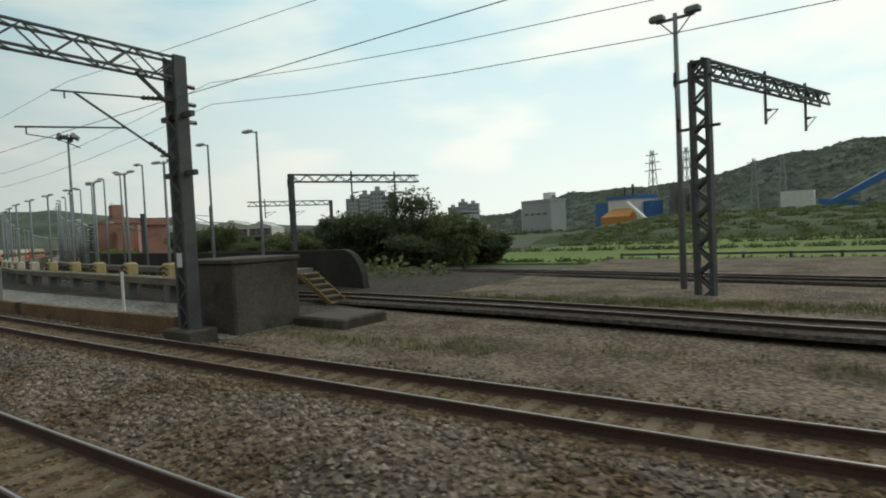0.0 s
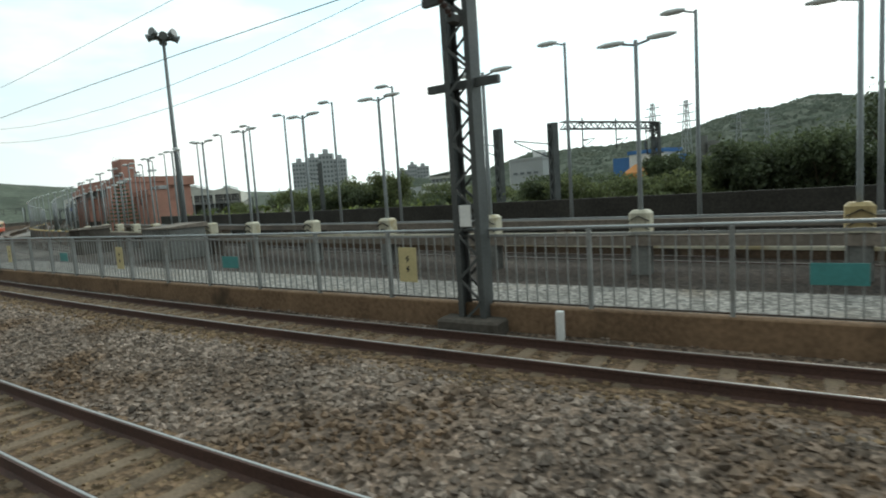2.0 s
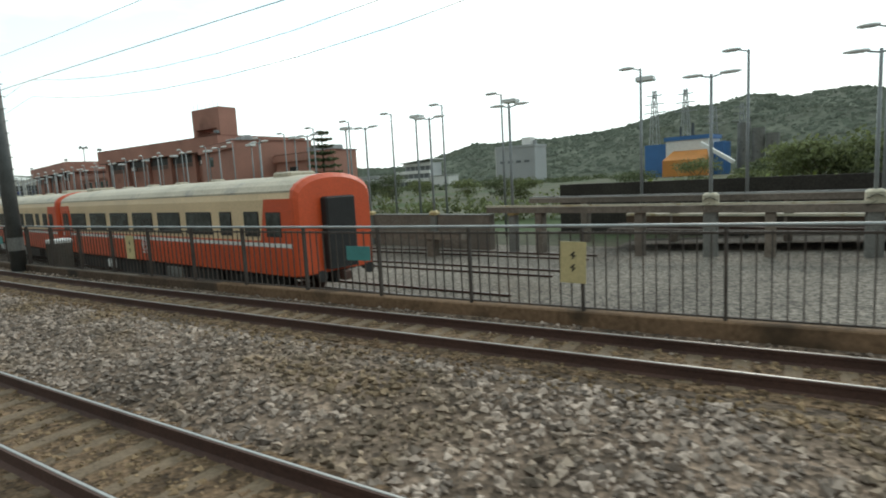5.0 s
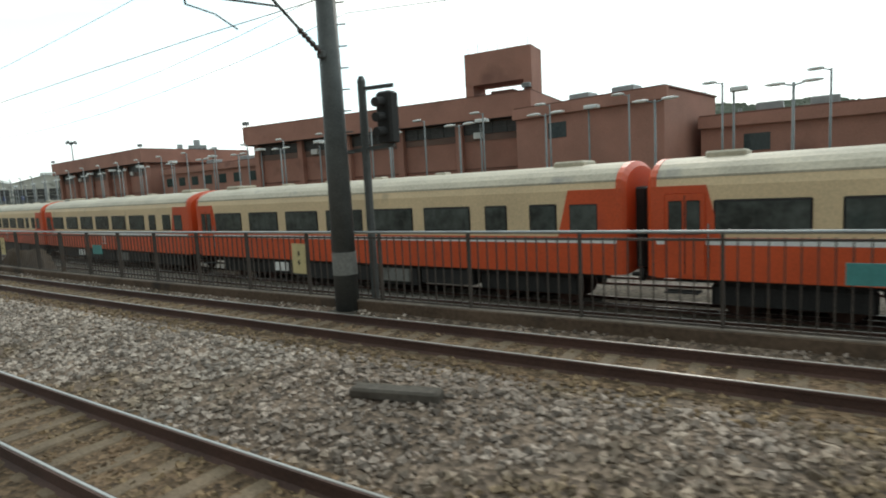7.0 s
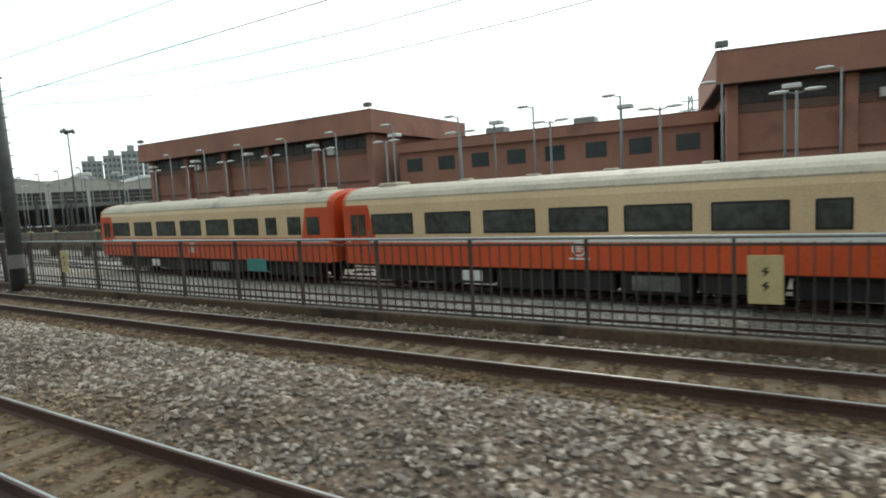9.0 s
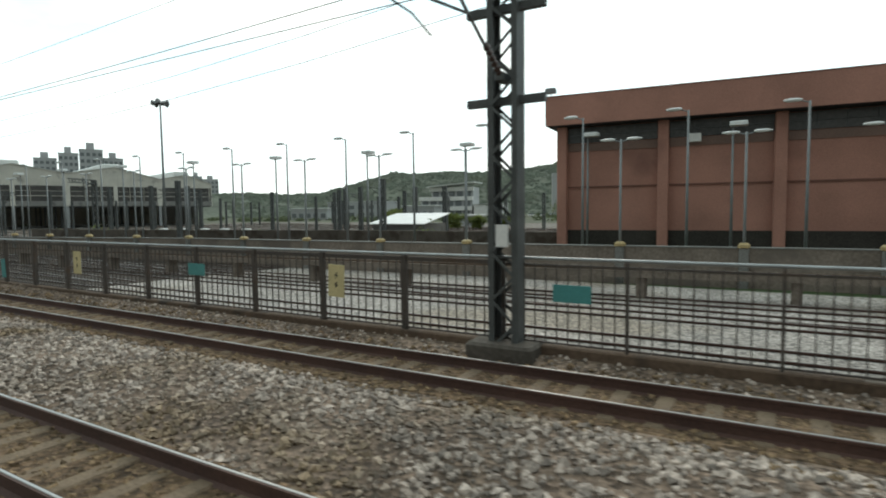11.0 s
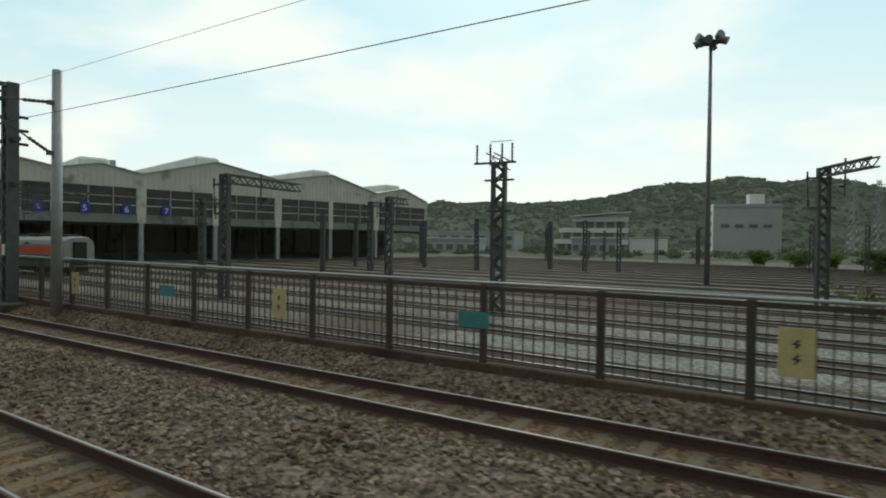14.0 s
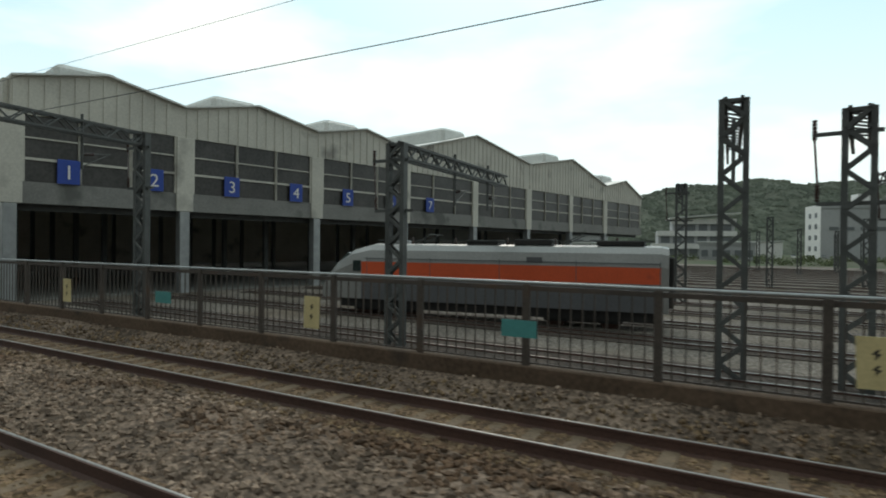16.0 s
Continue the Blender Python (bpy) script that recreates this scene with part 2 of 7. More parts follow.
DARKG = mat("dark_ballast", (0.055, 0.043, 0.035), 0.95, 0.4, 0.3, 9, 0.8, spots=(0.11, 0.09, 0.075), spot_scale=0.3, spot_at=0.62, stony=11)
CURTAIN = mat("coach_window_glass", (0.06, 0.068, 0.062), 0.14, 0.55, 0.9, 4, 0.0)
PANE = mat("dusty_shed_glass", (0.05, 0.046, 0.042), 0.35, 0.5, 0.5, 5, 0.0)
STONEQ = mat("pale_clean_ballast_stone", (0.35, 0.288, 0.242), 0.9, 0.35, 0.25, 25, 0.4, spots=(0.24, 0.175, 0.115), spot_scale=0.4, spot_at=0.54, each=0.55)
# brick darkened to stand for the parapet's shade on the wall
SHADEB = mat("shaded_brick_brown", (0.2, 0.125, 0.1), 0.8, 0.25, 0.4, 15, 0.1)
CANOPY = mat("tree_canopy", (0.105, 0.12, 0.09), 0.85, 0.3, 0.05, 0.8, 0.3, spots=(0.115, 0.125, 0.088), spot_scale=0.02, spot_at=0.55, each=0.1)
HILL = mat("wooded_hillside", (0.09, 0.102, 0.074), 0.9, 0.45, 0.03, 0.25, 0.4, spots=(0.062, 0.074, 0.052), spot_scale=0.02, spot_at=0.55)
DWALL = mat("dark_mossy_wall", (0.045, 0.04, 0.034), 0.9, 0.35, 0.5, 10, 0.3)
BANK = mat("grassy_bank", (0.056, 0.075, 0.028), 0.9, 0.4, 0.08, 2, 0.5, spots=(0.045, 0.065, 0.022), spot_scale=0.06, spot_at=0.5)
GRASS = mat("paddy_grass", (0.13, 0.18, 0.04), 0.9, 0.3, 0.05, 3, 0.3)
BARK = mat("bark", (0.10, 0.075, 0.05), 0.9, 0.3, 3, 20, 0.4)
SILVER = mat("silver_grey_coach", (0.275, 0.268, 0.255), 0.4, 0.12, 0.6, 10, 0.03, metal=0.2)
SILVERD = mat("dark_grey_coach_side", (0.10, 0.10, 0.105), 0.5, 0.15, 0.6, 10, 0.03)
FACTB = mat("blue_factory_paint", (0.05, 0.16, 0.38), 0.5, 0.15, 0.2, 4, 0.02)
FACTO = mat("orange_factory_sheet", (0.55, 0.22, 0.05), 0.6, 0.15, 0.2, 4, 0.02)

# ---- the line: distance run s, offset l to the yard's side ----
LS = np.arange(-200.0, 900.0, 1.0)
LA = np.radians(np.interp(LS, [q[0] for q in TURNS], [q[1] for q in TURNS]))
LM = (LA[1:] + LA[:-1]) / 2
LX, LY = np.concatenate([[0], np.cumsum(-np.cos(LM))]), np.concatenate([[0], np.cumsum(-np.sin(LM))])
LX += LINE_END[1] - np.interp(LINE_END[0], LS, LX)
LY += LINE_END[2] - np.interp(LINE_END[0], LS, LY)


def heading(s):
    return float(np.interp(s, LS, LA))


def at(s, l, z=0.0):
    a = heading(s)
    return Vector((float(np.interp(s, LS, LX)) - math.sin(a) * l, float(np.interp(s, LS, LY)) + math.cos(a) * l, z))


def stand(s, l, z=0.0):
    """Local x runs back along the line, local y away from it."""
    return Matrix.Translation(at(s, l, z)) @ Matrix.Rotation(heading(s), 4, "Z")


def table(rows):
    return lambda s: float(np.interp(s, [q[0] for q in rows], [q[1] for q in rows]))


class Mesh:
    """Collects simple solids into one mesh."""

    def __init__(self):
        self.v, self.f, self.m = [], [], []

    def add(self, verts, faces, mi=0):
        o = len(self.v)
        self.v += [tuple(q) for q in verts]
        self.f += [tuple(o + i for i in q) for q in faces]
        self.m += [mi] * len(faces)
        return self

    def box(self, x0, y0, z0, x1, y1, z1, mi=0):
        return self.add([(x0, y0, z0), (x1, y0, z0), (x1, y1, z0), (x0, y1, z0), (x0, y0, z1), (x1, y0, z1), (x1, y1, z1), (x0, y1, z1)],
                        [(3, 2, 1, 0), (4, 5, 6, 7), (0, 1, 5, 4), (1, 2, 6, 5), (2, 3, 7, 6), (3, 0, 4, 7)], mi)

    def chamfer(self, x0, y0, z0, x1, y1, z1, c=0.02, mi=0):
        """A box with its upright and upper edges broken."""
        ring = [(x0 + c, y0), (x1 - c, y0), (x1, y0 + c), (x1, y1 - c), (x1 - c, y1), (x0 + c, y1), (x0, y1 - c), (x0, y0 + c)]
        mx, my = (x0 + x1) / 2, (y0 + y1) / 2
        sx, sy = 1 - 2 * c / max(x1 - x0, 1e-6), 1 - 2 * c / max(y1 - y0, 1e-6)
        vs = [(x, y, z0) for x, y in ring] + [(x, y, z1 - c) for x, y in ring] + [(mx + (x - mx) * sx, my + (y - my) * sy, z1) for x, y in ring]
        fs = [tuple(range(7, -1, -1)), tuple(range(16, 24))]
        for k in (0, 8):
            fs += [(k + i, k + (i + 1) % 8, k + 8 + (i + 1) % 8, k + 8 + i) for i in range(8)]
        return self.add(vs, fs, mi)

    def rod(self, p, q, r0, r1=None, n=6, mi=0):
        p, q = Vector(p), Vector(q)
        r1 = r0 if r1 is None else r1
        d = (q - p).normalized()
        u = d.orthogonal().normalized()
        w = d.cross(u)
        vs = [p + (u * math.cos(t) + w * math.sin(t)) * r0 for t in [2 * math.pi * i / n for i in range(n)]]
        vs += [q + (u * math.cos(t) + w * math.sin(t)) * r1 for t in [2 * math.pi * i / n for i in range(n)]]
        return self.add(vs, [tuple(range(n - 1, -1, -1)), tuple(range(n, 2 * n))] + [(i, (i + 1) % n, n + (i + 1) % n, n + i) for i in range(n)], mi)

    def bar(self, p, q, w, h, up=(0, 0, 1), mi=0):
        """A square bar from p to q, w wide and h deep."""
        p, q = Vector(p), Vector(q)
        d = (q - p).normalized()
        side = d.cross(Vector(up))
        side = side.normalized() if side.length > 1e-4 else d.orthogonal().normalized()
        top = side.cross(d)
        a, b = side * w / 2, top * h / 2
        return self.add([p - a - b, p + a - b, p + a + b, p - a + b, q - a - b, q + a - b, q + a + b, q - a + b],
                        [(0, 1, 2, 3), (7, 6, 5, 4), (4, 5, 1, 0), (5, 6, 2, 1), (6, 7, 3, 2), (7, 4, 0, 3)], mi)

    def loft(self, rings, mi=0, caps=True, closed=True):
        n = len(rings[0])
        vs = [q for ring in rings for q in ring]
        fs = []
        for k in range(len(rings) - 1):
            for i in range(n if closed else n - 1):
                j = (i + 1) % n
                fs.append((k * n + i, k * n + j, (k + 1) * n + j, (k + 1) * n + i))
        if caps and closed:
            fs += [tuple(range(n - 1, -1, -1)), tuple(range((len(rings) - 1) * n, len(rings) * n))]
        return self.add(vs, fs, mi)

    def data(self, name, *mats, smooth=False):
        me = bpy.data.meshes.new(name)
        me.from_pydata([tuple(q) for q in self.v], [], self.f)
        for q in mats:
            me.materials.append(q)
        me.polygons.foreach_set("material_index", self.m)
        if smooth:
            me.polygons.foreach_set("use_smooth", [True] * len(self.f))
        me.update()
        return me


def part(name, mb, mats, parent=None, label="", smooth=False):
    mats = mats if isinstance(mats, (tuple, list)) else (mats,)
    ob = new(name, mb if isinstance(mb, bpy.types.Mesh) else mb.data(name, *mats, smooth=smooth))
    ob.parent = parent
    if label:
        tagged(ob, label)
    return ob


def thing(name, label, category, group="", kind=""):
    return tagged(new(name), label, category, group, kind)


def sweep(profile, s0, s1, step, off, lift=lambda s: 0.0, mi=0, mb=None, closed=True):
    """A profile of (l, z) points drawn along the line."""
    mb = mb or Mesh()
    count = max(2, int((s1 - s0) / step) + 1)
    rings = [[at(s, off(s) + l, lift(s) + z) for l, z in profile] for s in np.linspace(s0, s1, count)]
    return mb.loft(rings, mi, closed=closed)


def tube(pts, r, n=4, mb=None):
    """One unbroken tube through the points."""
    mb = mb or Mesh()
    rings = []
    for i, p in enumerate(pts):
        d = (pts[min(i + 1, len(pts) - 1)] - pts[max(i - 1, 0)]).normalized()
        u = d.cross(Vector((0, 0, 1))).normalized()
        w = u.cross(d)
        rings.append([p + (u * math.cos(2 * math.pi * k / n) + w * math.sin(2 * math.pi * k / n)) * r for k in range(n)])
    return mb.loft(rings)


def fast(name, verts, faces, material, smooth=False):
    """A mesh from arrays: verts (n, 3), faces (m, 3)."""
    me = bpy.data.meshes.new(name)
    me.vertices.add(len(verts)), me.loops.add(faces.size), me.polygons.add(len(faces))
    me.vertices.foreach_set("co", verts.astype(np.float32).ravel())
    me.loops.foreach_set("vertex_index", faces.astype(np.int32).ravel())
    me.polygons.foreach_set("loop_start", np.arange(0, faces.size, 3, dtype=np.int32))
    me.polygons.foreach_set("use_smooth", np.full(len(faces), smooth))
    me.materials.append(material)
    me.update(calc_edges=True)
    return me


Y_FAR = table(FAR_Y)
Z_KERB = table(((0, 0.40), (70, 0.40), (112, 0.17), (300, 0.12), (345, 0.28), (400, 0.43)))
Z_RAIL = table(((0, 1.83), (70, 1.83), (112, 1.67), (300, 1.72), (345, 1.82), (400, 1.94)))
FENCE = 9.6
YARD = -1.05
Z_YARD = table(((-60, -0.25), (13, -0.22), (22, 0.08), (84, 0.10), (112, -1.0), (900, -1.0)))

# ---- ground ----
g = Mesh()
R0 = 3500
g.add([(-R0, -R0, YARD - 0.02), (R0, -R0, YARD - 0.02), (R0, R0, YARD - 0.02), (-R0, R0, YARD - 0.02)], [(0, 1, 2, 3)])
tagged(part("ground", g, EARTH), "wide flat earth ground with weeds and scrub", "ground", kind="structure")
# the formation of the main line: a low bank of ballast
prof = [(-34, YARD - 0.1), (-30, -0.45), (-4, -0.4), (-2.2, -0.2), (1.0, -0.2), (1.9, -0.205), (4.05, -0.205), (4.5, -0.15), (5.5, -0.06), (6.35, -0.045), (6.75, -0.11), (7.0, -0.195),
        (8.9, -0.205), (9.3, -0.2), (9.55, -0.22), (9.55, YARD - 0.1)]
SWAY = ((4.6, 0), (6.75, 1), (8.9, 1), (9.3, 0))


def swayed(s, l):
    """Offset on the bank at which the part beside the outer track lies at s."""
    return l + (Y_FAR(s) - 7.7) * float(np.interp(l, [q[0] for q in SWAY], [q[1] for q in SWAY]))


bank = Mesh().loft([[at(s, swayed(s, l), z) for l, z in prof] for s in np.linspace(-190, 880, 357)])
tagged(part("ballast_bank", bank, BALLAST), "grey brown stone ballast bank of the main line", "ballast", kind="structure")
# pale ballast of the yard, seen behind the fence
def yard_sheet(s0, s1, l0, l1, dz):
    mb = Mesh()
    rings = []
    for s in np.linspace(s0, s1, int((s1 - s0) / 3) + 1):
        z = Z_YARD(s) + dz
        rings.append([at(s, l0, YARD - 0.2), at(s, l0, z), at(s, l1, z), at(s, l1 + 1.5, YARD - 0.2)])
    return mb.loft(rings)


tagged(part("yard_cess", yard_sheet(14, 112, 9.75, 30, 0.0), DARKG), "dark stony ground under the yard walkways", "ballast", kind="structure")
tagged(part("yard_edge", yard_sheet(98, 112, 13.25, 29, 0.02), YARDG), "brown-grey crushed stone where the yard opens out", "ballast", kind="structure")
tagged(part("yard_strip", yard_sheet(14, 112, 9.73, 13.2, 0.025), YARDS), "strip of pale crushed stone behind the kerb", "ballast", kind="structure")
tagged(part("yard_ballast", yard_sheet(286, 333, 9.75, 27, 0.0), DARKG), "dark stony ground between the yard tracks", "ballast", kind="structure")
tagged(part("yard_ballast", yard_sheet(333, 354, 9.75, 27, 0.0), YARDS), "grey stony ground between the yard tracks", "ballast", kind="structure")
tagged(part("yard_ballast", yard_sheet(112, 205, 9.75, 27, 0.0), YARDG), "brown-grey crushed stone under the parked coaches", "ballast", kind="structure")
tagged(part("yard_ballast", yard_sheet(205, 286, 9.75, 27, 0.0), PALE), "pale crushed stone between the yard tracks", "ballast", kind="structure")
SHOULDER = ((14, 0.0), (22, 0.1), (105, 0.15), (255, 0.17), (297, 0.36), (900, 0.36))


def shoulder(s, l):
    """Height of the ballast heaped against the kerb; s and l may be arrays."""
    high = np.interp(s, [q[0] for q in SHOULDER], [q[1] for q in SHOULDER]) * (0.92 + 0.08 * np.sin(np.asarray(s) * 0.7))
    foot = np.minimum(np.interp(s, [q[0] for q in FAR_Y], [q[1] for q in FAR_Y]) + 1.26, 9.2)
    foot = np.maximum(foot, 8.75)
    u = np.clip((np.asarray(l) - foot) / (9.48 - foot), 0, 1)
    return -0.205 + high * u ** 0.8


sh = Mesh()
rings = []
for s in np.linspace(14, 520, 170):
    foot = max(8.75, min(Y_FAR(s) + 1.26, 9.2))
    row_l = [foot + (9.48 - foot) * u for u in (0.0, 0.3, 0.65, 1.0)]
    rings.append([at(s, foot, -0.3)] + [at(s, l, float(shoulder(s, l))) for l in row_l] + [at(s, 9.48, -0.3)])
tagged(part("ballast_shoulder", sh.loft(rings), BALLAST), "raised ballast shoulder along the fence wall", "ballast", kind="structure")
tagged(part("junction_ballast", yard_sheet(-120, 14, 9.56, 44, 0.0), BALLAST), "grey brown ballast spreading to the side tracks", "ballast", kind="structure")


def rail_mesh(s0, s1, off, z, step=2.0):
    """Flat-bottomed rail: foot, web and head."""
    return sweep([(-0.068, z - 0.21), (0.068, z - 0.21), (0.068, z - 0.185), (0.018, z - 0.15), (0.015, z - 0.05), (0.036, z - 0.038), (0.036, z - 0.004),
                  (-0.036, z - 0.004), (-0.036, z - 0.038), (-0.015, z - 0.05), (-0.018, z - 0.15), (-0.068, z - 0.185)], s0, s1, step, off)


def head_mesh(s0, s1, off, z, step=2.0):
    return sweep([(-0.008, z - 0.006), (0.026, z - 0.006), (0.022, z), (-0.004, z)], s0, s1, step, off)


slp = Mesh().chamfer(-0.13, -0.74, -0.12, 0.13, 0.74, 0.0, 0.03).data("sleeper", SLEEPER)


def main_track(label, off, s0, s1, single):
    t = thing("railway_track", label, "railway track", "main line tracks", "structure")
    for d in (0.0, 1.13):
        r = part("rail", rail_mesh(s0, s1, lambda s: off(s) + d, 0.0), RUST, t)
        part("rail_head", head_mesh(s0, s1, lambda s: off(s) + d, 0.002), SHINE, r, "polished steel running surface")
    bed = sweep([(-0.4, -0.215), (1.53, -0.215), (1.48, -0.185), (-0.35, -0.185)], s0, s1, 3, off)
    part("track_bed", bed, TRACKBED, t, "rust-brown ballast between the rails")
    rest = Mesh()
    for k, s in enumerate(np.arange(s0 + 1, s1 - 1, 0.62)):
        m = stand(s, off(s) + 0.565, -0.17 + random.uniform(-0.014, 0.008)) @ Matrix.Rotation(random.uniform(-0.02, 0.02), 4, "Z")
        if single[0] <= s <= single[1]:
            o = new("sleeper", slp)
            o.parent, o.matrix_basis = t, m
        else:
            rest.add([m @ v.co for v in slp.vertices], [tuple(q.vertices) for q in slp.polygons])
    tagged(part("sleepers", rest, SLEEPER, t), kind="stuff")


main_track("rusty railway track on concrete sleepers beside the running line", lambda s: NEAR_Y, -60, 470, (60, 230))
main_track("rusty railway track along the yard fence", Y_FAR, -60, 560, (235, 400))

# ---- kerb wall and fence ----
def kerb(s0, s1):
    mb = Mesh()
    n = int((s1 - s0) / 2) + 1
    rings = []
    for s in np.linspace(s0, s1, n):
        z = Z_KERB(s)
        rings.append([at(s, FENCE - 0.12, YARD - 0.1), at(s, FENCE + 0.12, YARD - 0.1), at(s, FENCE + 0.12, z - 0.02), at(s, FENCE + 0.10, z), at(s, FENCE - 0.10, z),
                      at(s, FENCE - 0.12, z - 0.02)])
    return mb.loft(rings)


tagged(part("kerb_wall", kerb(118, 520), KERBD), "low dark-stained concrete kerb wall under the fence", "wall", kind="structure")
tagged(part("kerb_wall", kerb(16, 118), WALLB), "low brown-stained concrete kerb wall under the fence", "wall", kind="structure")

# paler strip paints the sky's light on the kerb top
tagged(part("kerb_top_light", sweep([(-0.105, 0.0), (0.105, 0.0), (0.1, 0.022), (-0.1, 0.022)], 122, 256, 2, lambda s: FENCE, Z_KERB), BACKW), "pale strip painting in the sky light on the kerb wall top", "wall", kind="structure")

fence = thing("yard_fence", "steel picket fence, pale galvanised turning dark and rusty, on a low concrete wall beside the track", "fence", kind="structure")
BAY = 2.26
posts = [31.0 + BAY * k for k in range(int((500 - 31) / BAY))]
pst = Mesh().chamfer(-0.045, -0.045, 0, 0.045, 0.045, 1.0, 0.01)
post_early, post_late = pst.data("post", FENCEP), pst.data("post", FENCEM)
for s in posts:
    o = new("post", post_late if s > 103.5 else post_early)
    o.parent = fence
    z0, z1 = Z_KERB(s), Z_RAIL(s)
    o.matrix_basis = stand(s, FENCE, z0 - 0.02) @ Matrix.Diagonal((1.5 if s > 262 else 0.55 if s > 103.5 else 0.8, 1.1, z1 - z0 - 0.02, 1))
part("top_rail", tube([at(s, FENCE, Z_RAIL(s) - 0.02) for s in posts], 0.03, 8), GALV, fence, "pale galvanised handrail", smooth=True)
SPLIT = posts[32]
part("cross_rail", sweep([(-0.018, -0.16), (0.018, -0.16), (0.018, -0.115), (-0.018, -0.115)], posts[0], SPLIT, BAY, lambda s: FENCE, Z_RAIL), FENCEP, fence)
THICK = posts[102]
part("cross_rail", sweep([(-0.018, -0.16), (0.018, -0.16), (0.018, -0.12), (-0.018, -0.12)], SPLIT, THICK, BAY, lambda s: FENCE, Z_RAIL), FENCEM, fence)
part("cross_rail", sweep([(-0.02, -0.16), (0.02, -0.16), (0.02, -0.075), (-0.02, -0.075)], THICK, posts[-1], BAY, lambda s: FENCE, Z_RAIL), FENCEM, fence)
part("cross_rail", sweep([(-0.016, 0.03), (0.016, 0.03), (0.016, 0.062), (-0.016, 0.062)], posts[0], posts[-1], BAY, lambda s: FENCE, Z_KERB), FENCEM, fence)
pk = Mesh().box(-0.011, -0.011, 0, 0.011, 0.011, 1).data("picket", FENCEM)
many, early = Mesh(), Mesh()
for a, b in zip(posts[:-1], posts[1:]):
    n = 11
    for k in range(1, n):
        s = a + (b - a) * k / n
        z0, z1 = Z_KERB(s) + 0.04, Z_RAIL(s) - 0.1
        if 340 < s < 402:
            o = new("picket", pk)
            o.parent = fence
            o.matrix_basis = stand(s, FENCE, z0) @ Matrix.Diagonal((1, 1, z1 - z0, 1))
        else:
            w = 0.0105
            p0, p1 = at(s, FENCE, z0), at(s, FENCE, z1)
            (many if s > 103.5 else early).bar(p0, p1, 2 * w, 0.022, up=(math.cos(heading(s) + 1.57), math.sin(heading(s) + 1.57), 0))
tagged(part("pickets", many, FENCEM, fence), kind="stuff")
tagged(part("pickets", early, FENCEP, fence, "pale galvanised pickets"), kind="stuff")

# plates hung on the fence
def plate(name, s, w, h, z, m, label, group, tilt=0.0, marks=True):
    o = tagged(new(name, Mesh().chamfer(-w / 2, -0.012, 0, w / 2, 0.0, h, 0.004).data(name, m)), label, "sign", group)
    o.matrix_basis = stand(s, FENCE - 0.05, z) @ Matrix.Rotation(tilt, 4, "Y")
    if marks:
        for v in (0.66, 0.36):
            zig = [(0.02, 0.1), (-0.13, 0.0), (-0.01, 0.0), (-0.06, -0.11), (0.13, 0.02), (0.0, 0.02), (0.1, 0.1)]
            zig = [(u * w, (v + q) * h) for u, q in zig]
            mk = Mesh().loft([[(u, y, q) for u, q in zig] for y in (-0.0135, -0.018)])
            part("mark", mk, BLACK, o)
    return o


CREAM_AT = [38.3, 50.8, 63.3, 74.3, 85.1, 96.5, 108.0, 122.4, 143.1, 164.6, 183.9, 204.6, 225.0, 244.1, 254.7, 265.6, 276.6, 287.8, 299.1, 310.4, 321.4, 331.7, 342.3, 353.0, 362.9, 373.2, 383.3,
            394.3, 404.5, 414.8, 425.5]
for s in CREAM_AT:
    plate("fence_sign", s, 0.46, 0.72, 0.68 if s > 100 else 0.76, SIGNY, "cream warning plate with dark marks wired to the fence", "cream fence plates", tilt=0.03 * math.sin(s))
for s in [32.6, 43.2, 57.0, 68.0, 79.7, 91.0, 112.9, 133.3, 153.4, 174.8, 194.9, 215.5, 236.0, 260.2, 270.5, 293.8, 316.0, 327, 337.2, 347.6, 357.6, 368.6, 378.6, 389.1, 399.5, 409.9]:
    plate("teal_plate", s, 0.68, 0.31, 0.93, SIGNB, "plain teal plate fixed to the picket fence", "teal fence plates", marks=False)
plate("teal_plate", 304.7, 0.68, 0.31, 0.75, SIGNB, "teal plate hanging tilted on the picket fence", "teal fence plates", tilt=0.9, marks=False)
plate("teal_plate", 282.1, 0.68, 0.31, 0.62, SIGNB, "teal plate hanging tilted on the picket fence", "teal fence plates", tilt=1.5, marks=False)

# ---- overhead line masts ----
def insulator(mb, p, q, mi=1):
    p, q = Vector(p), Vector(q)
    d = q - p
    u = d.orthogonal().normalized()
    w = u.cross(d.normalized())
    rings = []
    for k in range(6):
        for f, r in ((0.0, 0.03), (0.15, 0.068), (0.6, 0.06), (1.0, 0.03)):
            c = p + d * ((k + f * 0.98) / 6)
            rings.append([c + (u * math.cos(2 * math.pi * j / 7) + w * math.sin(2 * math.pi * j / 7)) * r for j in range(7)])
    mb.loft(rings, mi)


